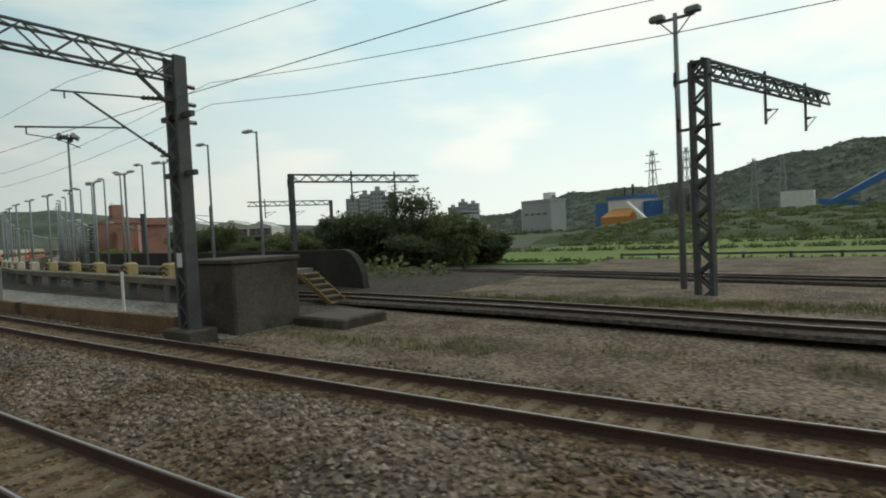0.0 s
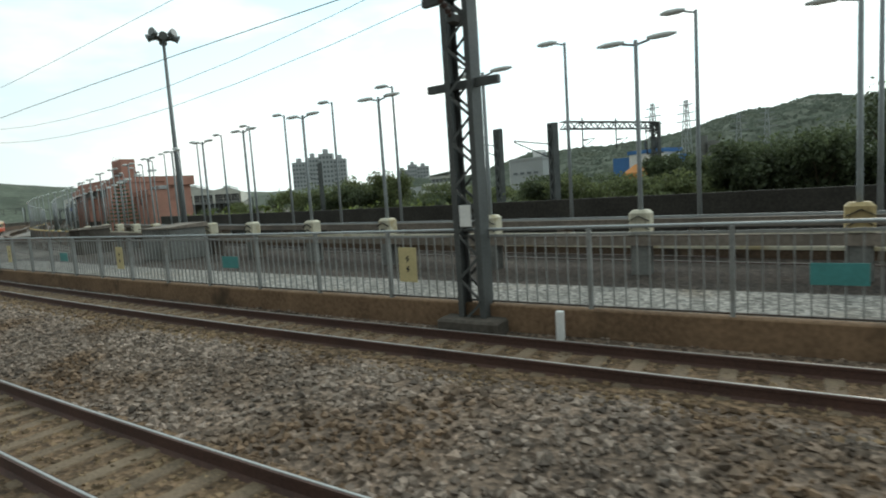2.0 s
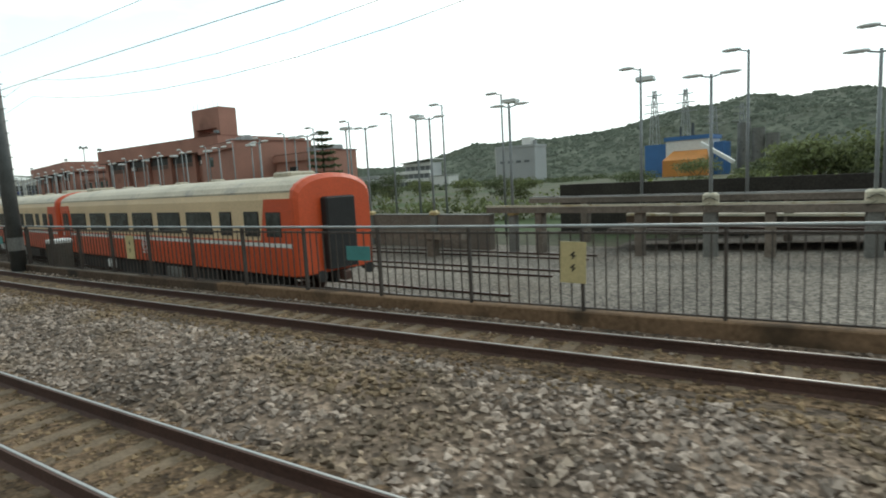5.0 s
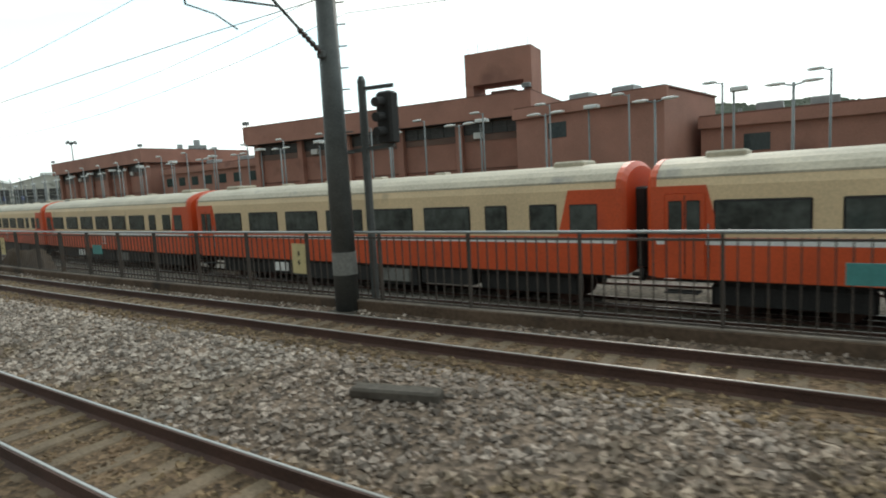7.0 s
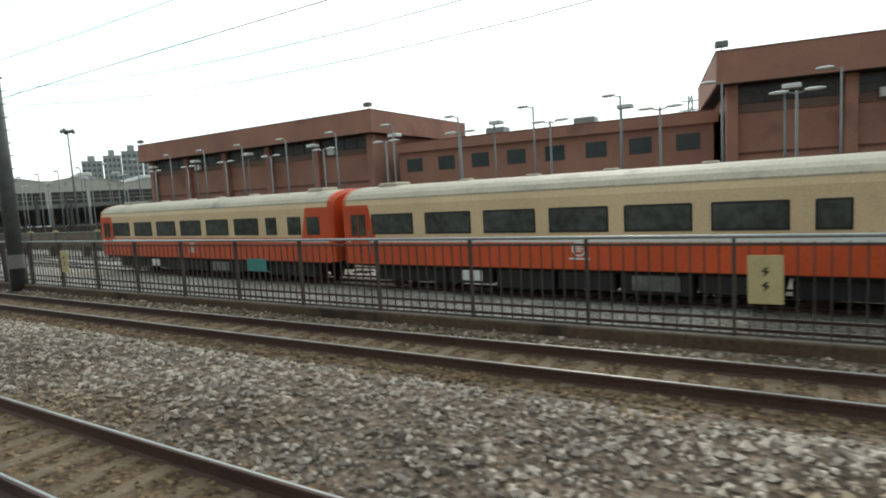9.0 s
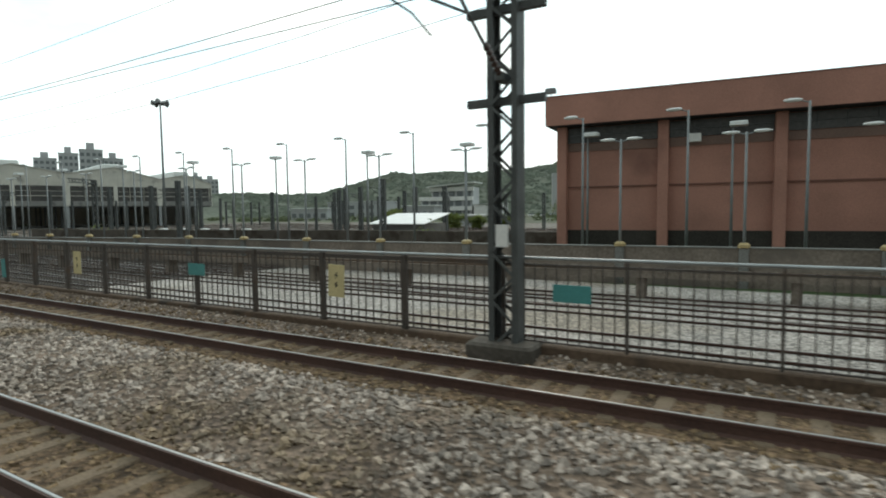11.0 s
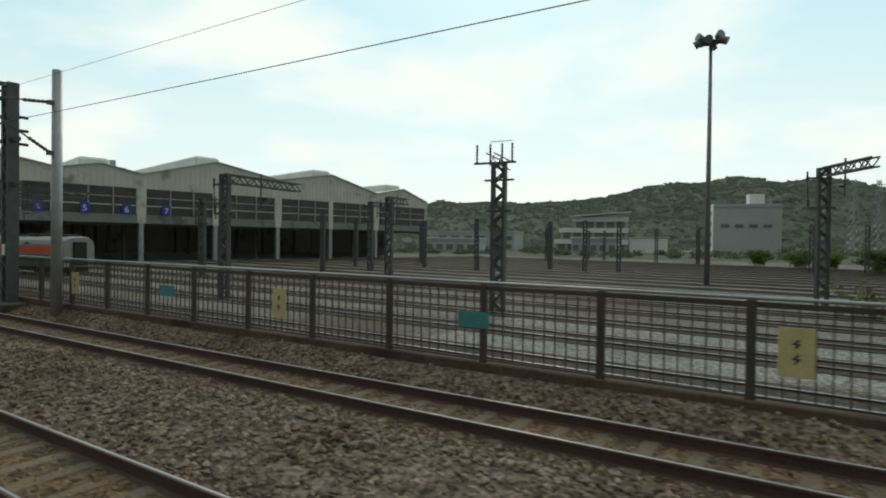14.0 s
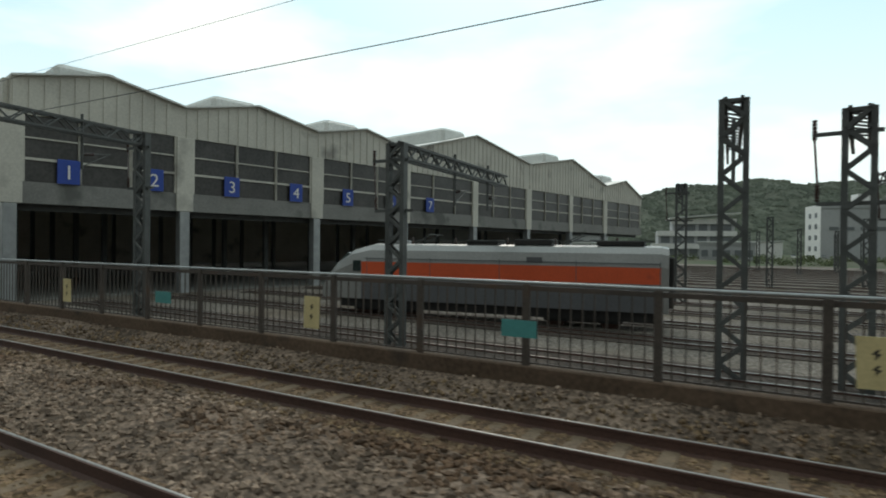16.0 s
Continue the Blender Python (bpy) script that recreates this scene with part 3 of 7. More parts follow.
def bracket(parent, reach, z):
    """Cantilever towards the line (local -y), z at its top: top tube, stay, insulators, registration arm and steady arm."""
    mb = Mesh()
    k = reach / 2.8
    mb.rod((0, -0.2, z), (0, -reach, z - 0.25), 0.026)
    mb.rod((0, -0.2, z - 1.66), (0, -2.35 * k, z - 0.22), 0.03)
    mb.rod((0, -1.32 * k, z - 0.93), (0, -3.5 * k, z - 1.2), 0.024)
    mb.rod((0, -3.3 * k, z - 1.18), (0, -3.3 * k, z - 1.34), 0.018)
    mb.rod((0, -3.3 * k, z - 1.34), (0, -2.75 * k, z - 1.38), 0.014).rod((0, -2.75 * k, z - 1.38), (0, -2.3 * k, z - 1.55), 0.014)
    mb.rod((0, -2.55 * k, z - 0.24), (0, -2.55 * k, z - 0.4), 0.02)
    insulator(mb, (0, -0.25, z), (0, -1.0, z - 0.08))
    insulator(mb, (0, -0.22, z - 1.64), (0, -0.85, z - 1.24))
    for q in (z, z - 1.66):
        mb.chamfer(-0.09, -0.3, q - 0.07, 0.09, 0.12, q + 0.07, 0.02)
    return part("cantilever", mb, (STEEL, PORC), parent)


def truss(parent, span, z, d=0.55):
    mb = Mesh()
    for x in (-0.22, 0.22):
        for zz in (z, z + d):
            mb.bar((x, 0.2, zz), (x, -span, zz), 0.06, 0.06)
    n = int(span / 0.6)
    for k in range(n):
        y0, y1 = -span * k / n, -span * (k + 1) / n
        for x in (-0.22, 0.22):
            mb.bar((x, y0, z if k % 2 else z + d), (x, y1, z + d if k % 2 else z), 0.035, 0.035)
        for zz in (z, z + d):
            mb.bar((-0.22, y0, zz), (0.22, y1, zz), 0.03, 0.03)
    mb.bar((0, 0, z - 0.9), (0, -1.1, z), 0.08, 0.08)
    return part("truss_beam", mb, STEEL, parent)


def lattice_mast(h=8.3, gap=0.55, wide=0.36, beam=16, arms=True, label="dark laced steel overhead line mast with a portal beam", top=6.5):
    t = thing("catenary_mast", label, "mast", "main line masts")
    for x in (-gap / 2, gap / 2):
        c = Mesh()
        sgn = 1 if x > 0 else -1
        a, b, e, q = x + sgn * 0.012, x - sgn * 0.1, x - sgn * 0.012, wide / 2
        ring = [(a, -q), (a, q), (b, q), (b, q - 0.02), (e, q - 0.02), (e, -q + 0.02), (b, -q + 0.02), (b, -q)]
        c.loft([[(u, v, z) for u, v in (ring if sgn > 0 else ring[::-1])] for z in (0, h)])
        part("channel", c, STEEL, t)
    for y in (-wide / 2 + 0.005, wide / 2 - 0.005):
        n = int(h / 0.42)
        for k in range(n):
            z0, z1 = h * k / n, h * (k + 1) / n
            a, b = (-gap / 2 + 0.05, gap / 2 - 0.05)
            if k % 2:
                a, b = b, a
            part("lacing_bar", Mesh().bar((a, y, z0), (b, y, z1), 0.05, 0.012, up=(0, 1, 0)), STEEL, t)
    part("footing", Mesh().chamfer(-0.65, -0.45, -1.0, 0.65, 0.45, 0.12, 0.05), CABIN, t, "dark square concrete footing")
    for z in (4.45, 6.05):
        part("crossarm", Mesh().bar((-0.75, 0, z), (0.75, 0, z), 0.12, 0.14), STEEL, t)
    part("number_plate", Mesh().box(-0.12, -wide / 2 - 0.03, 1.85, 0.12, -wide / 2 - 0.01, 2.25), WHITE, t, "small white plate")
    if beam:
        truss(t, beam, h - 0.62)
    if arms:
        bracket(t, 3.1, top)
    for z in (6.95, 6.45, 5.95):
        ins = Mesh()
        ins.rod((0, wide / 2, z), (0, wide / 2 + 0.35, z), 0.02)
        insulator(ins, (0, wide / 2 + 0.1, z), (0, wide / 2 + 0.4, z))
        part("feeder_insulator", ins, (STEEL, PORC), t)
    return t


def tube_mast(h=8.2, beam=16):
    t = thing("catenary_mast", "dark tapered tubular overhead line mast with a pale base band", "mast", "main line masts")
    part("pole", Mesh().rod((0, 0, -0.3), (0, 0, h), 0.27, 0.20, 14), STEEL, t, smooth=True)
    part("base_band", Mesh().rod((0, 0, 0.75), (0, 0, 1.25), 0.275, 0.27, 14), GREYC, t, "pale painted band")
    part("footing", Mesh().chamfer(-0.36, -0.36, -1.0, 0.36, 0.36, -0.06, 0.05), CABIN, t)
    if beam:
        truss(t, beam, h - 0.75)
    bracket(t, 2.8, 7.12)
    for k in range(9):
        part("climbing_peg", Mesh().rod((0.15, 0.1, 3.4 + 0.45 * k), (0.34, 0.2, 3.4 + 0.45 * k), 0.015), STEEL, t)
    return t


m1 = lattice_mast(h=7.7)
m1.matrix_basis = stand(14.9, 9.35, 0.05)
m6 = lattice_mast(h=7.7, top=7.25)
m6.matrix_basis = stand(49.1, 9.45, 0.05)
copy_thing(m6, stand(80.4, 9.45, 0.05))
m5 = lattice_mast()
m5.matrix_basis = stand(261.4, 9.45, 0.05)
m4 = lattice_mast(h=8.12, arms=False, label="dark laced steel mast with a long truss beam and hanging brackets")
for y in (-3.2, -7.6):
    part("drop_post", Mesh().bar((0, y, 7.7), (0, y, 5.35), 0.14, 0.14), STEEL, m4)
    arm = Mesh().rod((0, y, 6.75), (0, y - 1.5, 6.9), 0.025).rod((0, y, 5.5), (0, y - 1.5, 6.85), 0.025).rod((0, y - 1.5, 7.3), (0, y - 1.5, 5.25), 0.04)
    insulator(arm, (0, y - 0.15, 6.77), (0, y - 0.75, 6.83))
    insulator(arm, (0, y - 0.15, 5.62), (0, y - 0.65, 6.1))
    part("hanging_bracket", arm, (STEEL, PORC), m4)
m4.matrix_basis = stand(366.9, 9.15, 0.05)
m2 = lattice_mast(h=8.25, beam=0, label="dark laced steel overhead line mast carrying feeder wires")
m2.matrix_basis = stand(306.1, 9.45, 0.05)
m3 = tube_mast()
m3.matrix_basis = stand(130.9, 9.35, 0.0)
for s in (163.0, 195.7, 228.4):
    copy_thing(m3, stand(s, 9.45, 0.0))
pole = thing("round_pole", "pale grey round steel pole with a cantilever beside the fence", "pole")
pole.matrix_basis = stand(363.3, 9.15, 0.0)
part("shaft", Mesh().rod((0, 0, -1), (0, 0, 8.1), 0.17, 0.15, 14), GALV, pole, smooth=True)
bracket(pole, 2.9, 7.0)

# ---- overhead wires ----
MASTS = [-20.0, 15.4, 49.7, 81.0, 106.0, 131.4, 163.6, 196.3, 229.0, 262.0, 306.6, 368.2, 420.0, 470.0]


def wire(label, l0, z, sag, r, stops, name="overhead_wire"):
    pts = []
    for a, b in zip(stops[:-1], stops[1:]):
        pts += [at(a + (b - a) * k / 8, l0, z - 4 * sag * (k / 8) * (1 - k / 8)) for k in range(8)]
    mb = tube(pts + [at(stops[-1], l0, z)], r)
    return tagged(part(name, mb, STEEL), label, "wire", "overhead wires")


FEED = [q for q in MASTS if q < 310]
for z, sag in ((7.4, 1.0), (6.75, 1.0)):
    wire("thin dark feeder wire sagging from mast to mast", 10.75, z, sag, 0.008, FEED)
wire("thin catenary messenger wire above the track", 6.85, 6.72, 0.45, 0.006, FEED)
wire("thin catenary messenger wire above the track", 7.9, 6.3, 0.3, 0.010, MASTS[MASTS.index(262.0):])
wire("thin contact wire above the track", 6.8, 5.5, 0.03, 0.008, FEED)
wire("thin upper wire above the track", 7.9, 7.3, 0.1, 0.006, [306.6, 368.2, 420.0, 470.0])

# ---- parked coaches ----
COACH = table(((90, 9.85), (116.4, 11.25), (137.3, 13.15), (157.7, 14.6), (178, 15.25), (198, 16.0), (219, 16.95), (240, 17.95), (320, 22.0)))
RAILZ = -0.92


def coach():
    """Local x from the leading end, y away from the line, z from rail level."""
    t = thing("railway_coach", "orange and cream parked passenger coach with dark windows", "coach", "parked coaches")
    ln, wd = 19.5, 2.85
    z0, zs, zt = 1.0, 3.28, 3.86

    def ring(x, grow=0.0):
        pts = [(x, 0 + grow * 0, z0), (x, 0, z0 + 0.1), (x, 0.0, zs - 0.1)]
        for k in range(1, 12):
            a = math.pi * k / 12
            pts.append((x, wd / 2 - wd / 2 * math.cos(a), zs - 0.1 + (zt - zs + 0.1) * math.sin(a) ** 0.8))
        pts += [(x, wd, zs - 0.1), (x, wd, z0 + 0.1), (x, wd, z0)]
        return pts

    body = Mesh()
    body.loft([ring(0.2), ring(ln - 0.2)])
    part("body", body, CREAM, t)
    # orange lower side, on both faces
    for y0, y1 in ((-0.012, 0.0), (wd, wd + 0.012)):
        part("lower_panel", Mesh().box(0.22, y0, z0 - 0.02, ln - 0.22, y1, 1.975), ORANGE, t, "orange lower side")
        part("stripe", Mesh().box(0.23, y0 - 0.004 if y0 < 0 else y0, 1.80, ln - 0.23, y1 if y0 < 0 else y1 + 0.004, 1.92), WHITE, t, "white line")
    rf = Mesh()
    arc = [(wd / 2 - (wd / 2 + 0.015) * math.cos(math.pi * k / 12), zs - 0.09 + (zt - zs + 0.115) * math.sin(math.pi * k / 12) ** 0.8) for k in range(1, 12)]
    rf.loft([[(x, y, z) for y, z in arc] + [(x, y, z - 0.05) for y, z in arc[::-1]] for x in (0.24, ln - 0.24)])
    part("roof", rf, ROOFG, t, "dull grey curved roof")
    # orange ends, wrapped round the side with a slanting edge
    for end in (0, 1):
        w = Mesh()
        s = 1 if end == 0 else -1
        xe = 0.0 if end == 0 else ln
        rg = [ring(xe + s * d) for d in (0.0, 0.1, 0.235)]
        rg[0] = [(x, wd / 2 + (y - wd / 2) * 0.93, z0 + (z - z0) * 0.965) for x, y, z in rg[0]]
        rg[1] = [(x, wd / 2 + (y - wd / 2) * 1.0, z0 + (z - z0) * 1.01) for x, y, z in rg[1]]
        rg[2] = [(x, wd / 2 + (y - wd / 2) * 1.01, z0 + (z - z0) * 1.012) for x, y, z in rg[2]]
        w.loft(rg if end == 0 else rg[::-1])
        part("coach_end", w, ORANGE, t, "rounded orange end")
        for y0, y1 in ((-0.014, 0.0), (wd, wd + 0.014)):
            q = Mesh()
            reach = 1.35 if end == 0 else 1.52
            out = [(xe + s * 0.2, 1.9), (xe + s * (reach + 0.33), 1.9), (xe + s * reach, 3.2), (xe + s * 0.2, 3.2)]
            if end:
                out = out[::-1]
            q.add([(x, y0, z) for x, z in out] + [(x, y1, z) for x, z in out],
                  [(0, 1, 2, 3), (7, 6, 5, 4), (0, 4, 5, 1), (1, 5, 6, 2), (2, 6, 7, 3), (3, 7, 4, 0)])
            part("end_panel", q, ORANGE, t, "orange panel with a slanting edge")
        gang = Mesh().chamfer(-0.16, wd / 2 - 0.55, 1.1, 0.16, wd / 2 + 0.55, 3.2, 0.05)
        gang.v = [(x + xe - s * 0.1, y, z) for x, y, z in gang.v]
        part("gangway", gang, BLACK, t, "black rubber gangway")
        for y in (wd / 2 - 0.9, wd / 2 + 0.9):
            part("buffer", Mesh().rod((xe, y, 0.95), (xe - s * 0.28, y, 0.95), 0.06).rod((xe - s * 0.26, y, 0.95), (xe - s * 0.32, y, 0.95), 0.17, n=12), BLACK, t)
        part("coupler", Mesh().chamfer(xe - s * 0.15 - 0.2, wd / 2 - 0.14, 0.72, xe - s * 0.15 + 0.2, wd / 2 + 0.14, 1.0, 0.04), RUST, t)
    spans = [(1.51, 3.42), (3.95, 5.8), (6.29, 8.12), (8.58, 10.39), (10.85, 12.63), (13.1, 14.84), (15.4, 16.07), (16.85, 17.61), (18.02, 18.77)]
    for xa, xb in spans:
        x0, x1 = xa + 0.024 * (xb - xa), xb - 0.024 * (xb - xa)
        for y0, y1 in ((-0.02, 0.02), (wd - 0.02, wd + 0.02)):
            w = part("window", Mesh().chamfer(x0 - 0.05, y0, 2.10, x1 + 0.05, y1, 2.85, 0.03), BLACK, t, "dark rubber-framed window")
            yo = y0 - 0.006 if y0 < 0 else y1
            part("pane", Mesh().box(x0, yo, 2.16, x1, yo + 0.006, 2.79), CURTAIN, w)
    for x0 in (0.42,):
        d = part("door", Mesh().chamfer(x0, -0.03, 1.06, x0 + 0.92, 0.0, 3.02, 0.03), ORANGE, t, "orange folding door with two narrow windows")
        for k in range(2):
            part("door_pane", Mesh().chamfer(x0 + 0.1 + 0.4 * k, -0.042, 2.05, x0 + 0.4 + 0.4 * k, -0.031, 2.85, 0.02), CURTAIN, d)
        part("door_seam", Mesh().box(x0 + 0.45, -0.036, 1.1, x0 + 0.47, -0.0305, 2.98), BLACK, d)
        part("handrail", Mesh().rod((x0 + 0.98, -0.06, 1.3), (x0 + 0.98, -0.06, 2.3), 0.018), GALV, d)
        part("step", Mesh().box(x0, -0.1, 0.62, x0 + 0.78, 0.3, 0.66), BLACK, t)
    und = Mesh()
    und.box(0.6, 0.3, 0.85, ln - 0.6, wd - 0.3, 1.05)
    for x0, x1, z in ((4.75, 6.45, 0.4), (6.6, 8.6, 0.3), (8.75, 10.5, 0.36), (10.65, 12.6, 0.3), (12.75, 14.75, 0.42)):
        part("equipment_box", Mesh().chamfer(x0, 0.12, z, x1, wd - 0.12, 0.9, 0.04), BLACK, t)
    part("underframe", und, BLACK, t, "black underframe")
    part("equipment_box", Mesh().chamfer(5.3, 0.04, 0.5, 6.1, 0.3, 0.84, 0.04), WHITE, t, "white-painted box")
    part("battery_box", Mesh().chamfer(11.0, 0.03, 0.42, 12.3, 0.3, 0.84, 0.04), GREYC, t, "dull grey battery box")
    for xc in (3.0, ln - 3.0):
        bg = part("bogie", Mesh().chamfer(xc - 1.6, 0.3, 0.34, xc + 1.6, 0.6, 0.86, 0.08).chamfer(xc - 1.6, wd - 0.6, 0.34, xc + 1.6, wd - 0.3, 0.86, 0.08)
                  .box(xc - 0.25, 0.5, 0.45, xc + 0.25, wd - 0.5, 0.8), BLACK, t)
        for xw in (xc - 1.05, xc + 1.05):
            part("wheelset", Mesh().rod((xw, 0.84, 0.43), (xw, 0.97, 0.43), 0.43, n=18).rod((xw, wd - 0.97, 0.43), (xw, wd - 0.84, 0.43), 0.43, n=18)
                 .rod((xw, 0.84, 0.43), (xw, wd - 0.84, 0.43), 0.08), RUST, bg)
    em = Mesh()
    turn = [2 * math.pi * k / 20 for k in range(20)]
    em.loft([[(9.5 + r * math.cos(q), y, 1.6 + r * math.sin(q)) for q in turn] for r, y in ((0.23, -0.013), (0.23, -0.02), (0.18, -0.02), (0.18, -0.013))], caps=False)
    em.box(9.34, -0.02, 1.585, 9.66, -0.013, 1.62).box(9.4, -0.02, 1.66, 9.6, -0.013, 1.69).box(9.4, -0.02, 1.51, 9.6, -0.013, 1.54).box(9.485, -0.021, 1.5, 9.515, -0.0135, 1.7)
    part("emblem", em, WHITE, t, "white ring emblem with bars")
    part("lettering", Mesh().box(9.18, -0.018, 1.28, 9.82, -0.0125, 1.33), WHITE, t, "thin white line of small lettering")
    for x in (4.9, 7.5, 10.1, 12.9):
        part("roof_cowl", Mesh().chamfer(x - 0.22, wd / 2 - 0.2, zt - 0.03, x + 0.22, wd / 2 + 0.2, zt + 0.09, 0.04), ROOFG, t)
    for k, x in enumerate((4.0, 8.6, 13.2)):
        part("roof_seam", Mesh().box(x, 0.12, zs + 0.1, x + 0.04, wd - 0.12, zs + 0.12), ROOFG, t)
    for x, dx in ((1.6, 0.9), (ln - 1.9, 0.9)):
        part("roof_vent", Mesh().chamfer(x - dx / 2, wd / 2 - 0.5, zt - 0.02, x + dx / 2, wd / 2 + 0.5, zt + 0.14, 0.05), ROOFG, t)
    return t


ends = [116.4]
while len(ends) < 7:
    s = ends[-1]
    p = at(s, COACH(s))
    q = s + 18
    while (at(q, COACH(q)) - p).length < 20.02:
        q += 0.05
    ends.append(q)
first = None
for a, b in zip(ends[:-1], ends[1:]):
    p, q = at(b, COACH(b), RAILZ), at(a, COACH(a), RAILZ)
    d = (q - p).normalized()
    m = Matrix.Translation(p + d * 0.25) @ Matrix.Rotation(math.atan2(d.y, d.x), 4, "Z")
    if first is None:
        first = coach()
        first.matrix_basis = m
    else:
        copy_thing(first, m)


def yard_track(label, off, s0, s1, up=None):
    t = thing("railway_track", label, "railway track", "yard tracks", "structure")
    for d in (0.0, 1.13):
        r = part("rail", rail_mesh(s0, s1, lambda s: off(s) + d, RAILZ if up is None else up, 4), RUST, t)
        part("rail_head", head_mesh(s0, s1, lambda s: off(s) + d, (RAILZ if up is None else up) + 0.002, 4), SHINE, r)
    z = RAILZ if up is None else up
    part("track_bed", sweep([(-0.75, z - 0.19), (1.88, z - 0.19), (1.8, z - 0.1), (-0.67, z - 0.1)], s0, s1, 4, off), DARKG, t)
    return t


yard_track("rusty siding under the parked coaches", lambda s: COACH(s) + 0.86, 90, 320)

# ---- lamps of the yard ----
LINE_A = table(((-10, 11.0), (20, 13.0), (28, 13.9), (38, 14.9), (52, 15.6), (62, 16.65), (67.4, 17.2), (82, 19.55), (126, 26.0), (255, 28.6), (272, 27.1), (283, 26.3), (294, 25.7), (300, 25.0), (306, 24.2), (311.6, 23.7), (323, 22.7), (329, 21.2), (345, 20.8)))
LINE_B = table(((-10, 15.0), (30, 18.0), (42, 19.3), (51, 20.5), (61, 21.6), (71.3, 22.8), (81.3, 24.5), (86.3, 25.2), (126, 32.2), (142, 34.3), (155, 36.0), (255, 31.6), (272, 30.1), (288, 29.6), (300, 28.6), (311, 27.6), (322, 26.0), (345, 24.5)))
LINE_C = table(((100, 30.0), (126, 34.0), (155, 37.8), (255, 36.2), (286, 36.0), (295, 34.7), (305, 32.8), (314, 31.2), (323, 29.9), (345, 28.6)))


def twin_lamp(low=False, capped=YELLOW):
    t = thing("street_lamp", "grey steel lamp post with two arms on a capped concrete base", "lamp", "twin yard lamps")
    part("pole", Mesh().rod((0, 0, 0), (0, 0, 6.9), 0.075, 0.05, 8), LAMPG, t, smooth=True)
    for d in (-1, 1):
        part("arm", Mesh().rod((0, 0, 6.78), (d * 0.35, 0, 6.86), 0.03), LAMPG, t)
        part("lamp_head", Mesh().loft([[(d * x, w * math.cos(a), 6.9 + h * math.sin(a)) for a in [k * math.pi / 4 for k in range(8)]]
                                       for x, w, h in ((0.28, 0.06, 0.04), (0.45, 0.12, 0.07), (0.75, 0.13, 0.07), (0.98, 0.05, 0.03))]), LAMPW, t, "pale lamp head", smooth=True)
    if low:
        b = part("base", Mesh().chamfer(-0.2, -0.2, -0.2, 0.2, 0.2, 1.8, 0.05), GREYC, t, "square concrete base")
        part("cap", Mesh().chamfer(-0.24, -0.24, 1.8, 0.24, 0.24, 2.02, 0.09), YELLOW, b, "small pale yellow cap")
        return t
    b = part("base", Mesh().chamfer(-0.24, -0.24, -1.0, 0.24, 0.24, 2.5, 0.05), GREYC, t, "square concrete base")
    part("cap", Mesh().chamfer(-0.27, -0.27, 2.05, 0.27, 0.27, 2.62, 0.08), capped, b, "weathered painted cap")
    ch = Mesh()
    for k in range(2):
        z = 2.12 + 0.22 * k
        for d in (-1, 1):
            ch.bar((0, -0.285, z + 0.14), (d * 0.26, -0.285, z), 0.015, 0.09, up=(0, 1, 0))
    part("chevron", ch, BLACK, b, "black chevrons")
    return t


def single_lamp():
    t = thing("street_lamp", "tall grey lamp post with one short arm and a flat head", "lamp", "single yard lamps")
    part("pole", Mesh().rod((0, 0, 0), (0, 0, 8.5), 0.085, 0.05, 8), LAMPG, t, smooth=True)
    part("arm", Mesh().rod((0, 0, 8.42), (-0.4, 0, 8.55), 0.03), LAMPG, t)
    part("lamp_head", Mesh().loft([[(-x, w * math.cos(a), 8.58 + h * math.sin(a)) for a in [k * math.pi / 4 for k in range(8)]]
                                   for x, w, h in ((0.3, 0.07, 0.05), (0.5, 0.17, 0.09), (0.85, 0.18, 0.09), (1.05, 0.07, 0.04))]), LAMPW, t, "pale lamp head", smooth=True)
    return t


def box_lamp():
    t = thing("street_lamp", "grey lamp post with a wide box floodlight on top", "lamp", "box yard lamps")
    part("pole", Mesh().rod((0, 0, 0), (0, 0, 8.2), 0.09, 0.06, 8), LAMPG, t, smooth=True)
    part("lamp_head", Mesh().chamfer(-0.15, -0.6, 8.15, 0.75, 0.1, 8.38, 0.04), LAMPW, t, "pale box lamp head")
    return t


def row(make, off, spots, z):
    one = None
    for s in spots:
        m = stand(s, off(s), z + (0.2 if s < 100 else 0.0))
        if one is None:
            one = make()
            one.matrix_basis = m
        else:
            copy_thing(one, m)


def run(s0, step, s1):
    return [s0 + step * k for k in range(int((s1 - s0) / step) + 1)]


row(twin_lamp, LINE_A, run(23.2, 4.83, 44), YARD)
row(lambda: twin_lamp(capped=CAPW), LINE_A, [q for q in run(23.2, 4.83, 62.5) if q > 44] + run(66.95, 5.05, 112), YARD)
row(lambda: twin_lamp(True), LINE_A, run(116.5, 5.45, 268) + run(271.9, 5.7, 330), YARD)
row(single_lamp, LINE_B, run(22.3, 4.85, 62) + run(66.2, 5.03, 113) + run(120.6, 5.4, 247) + run(250.2, 5.4, 267) + run(271.8, 5.56, 329), YARD)
row(box_lamp, LINE_C, run(112.0, 9.2, 262) + run(267.8, 9.22, 334), YARD)


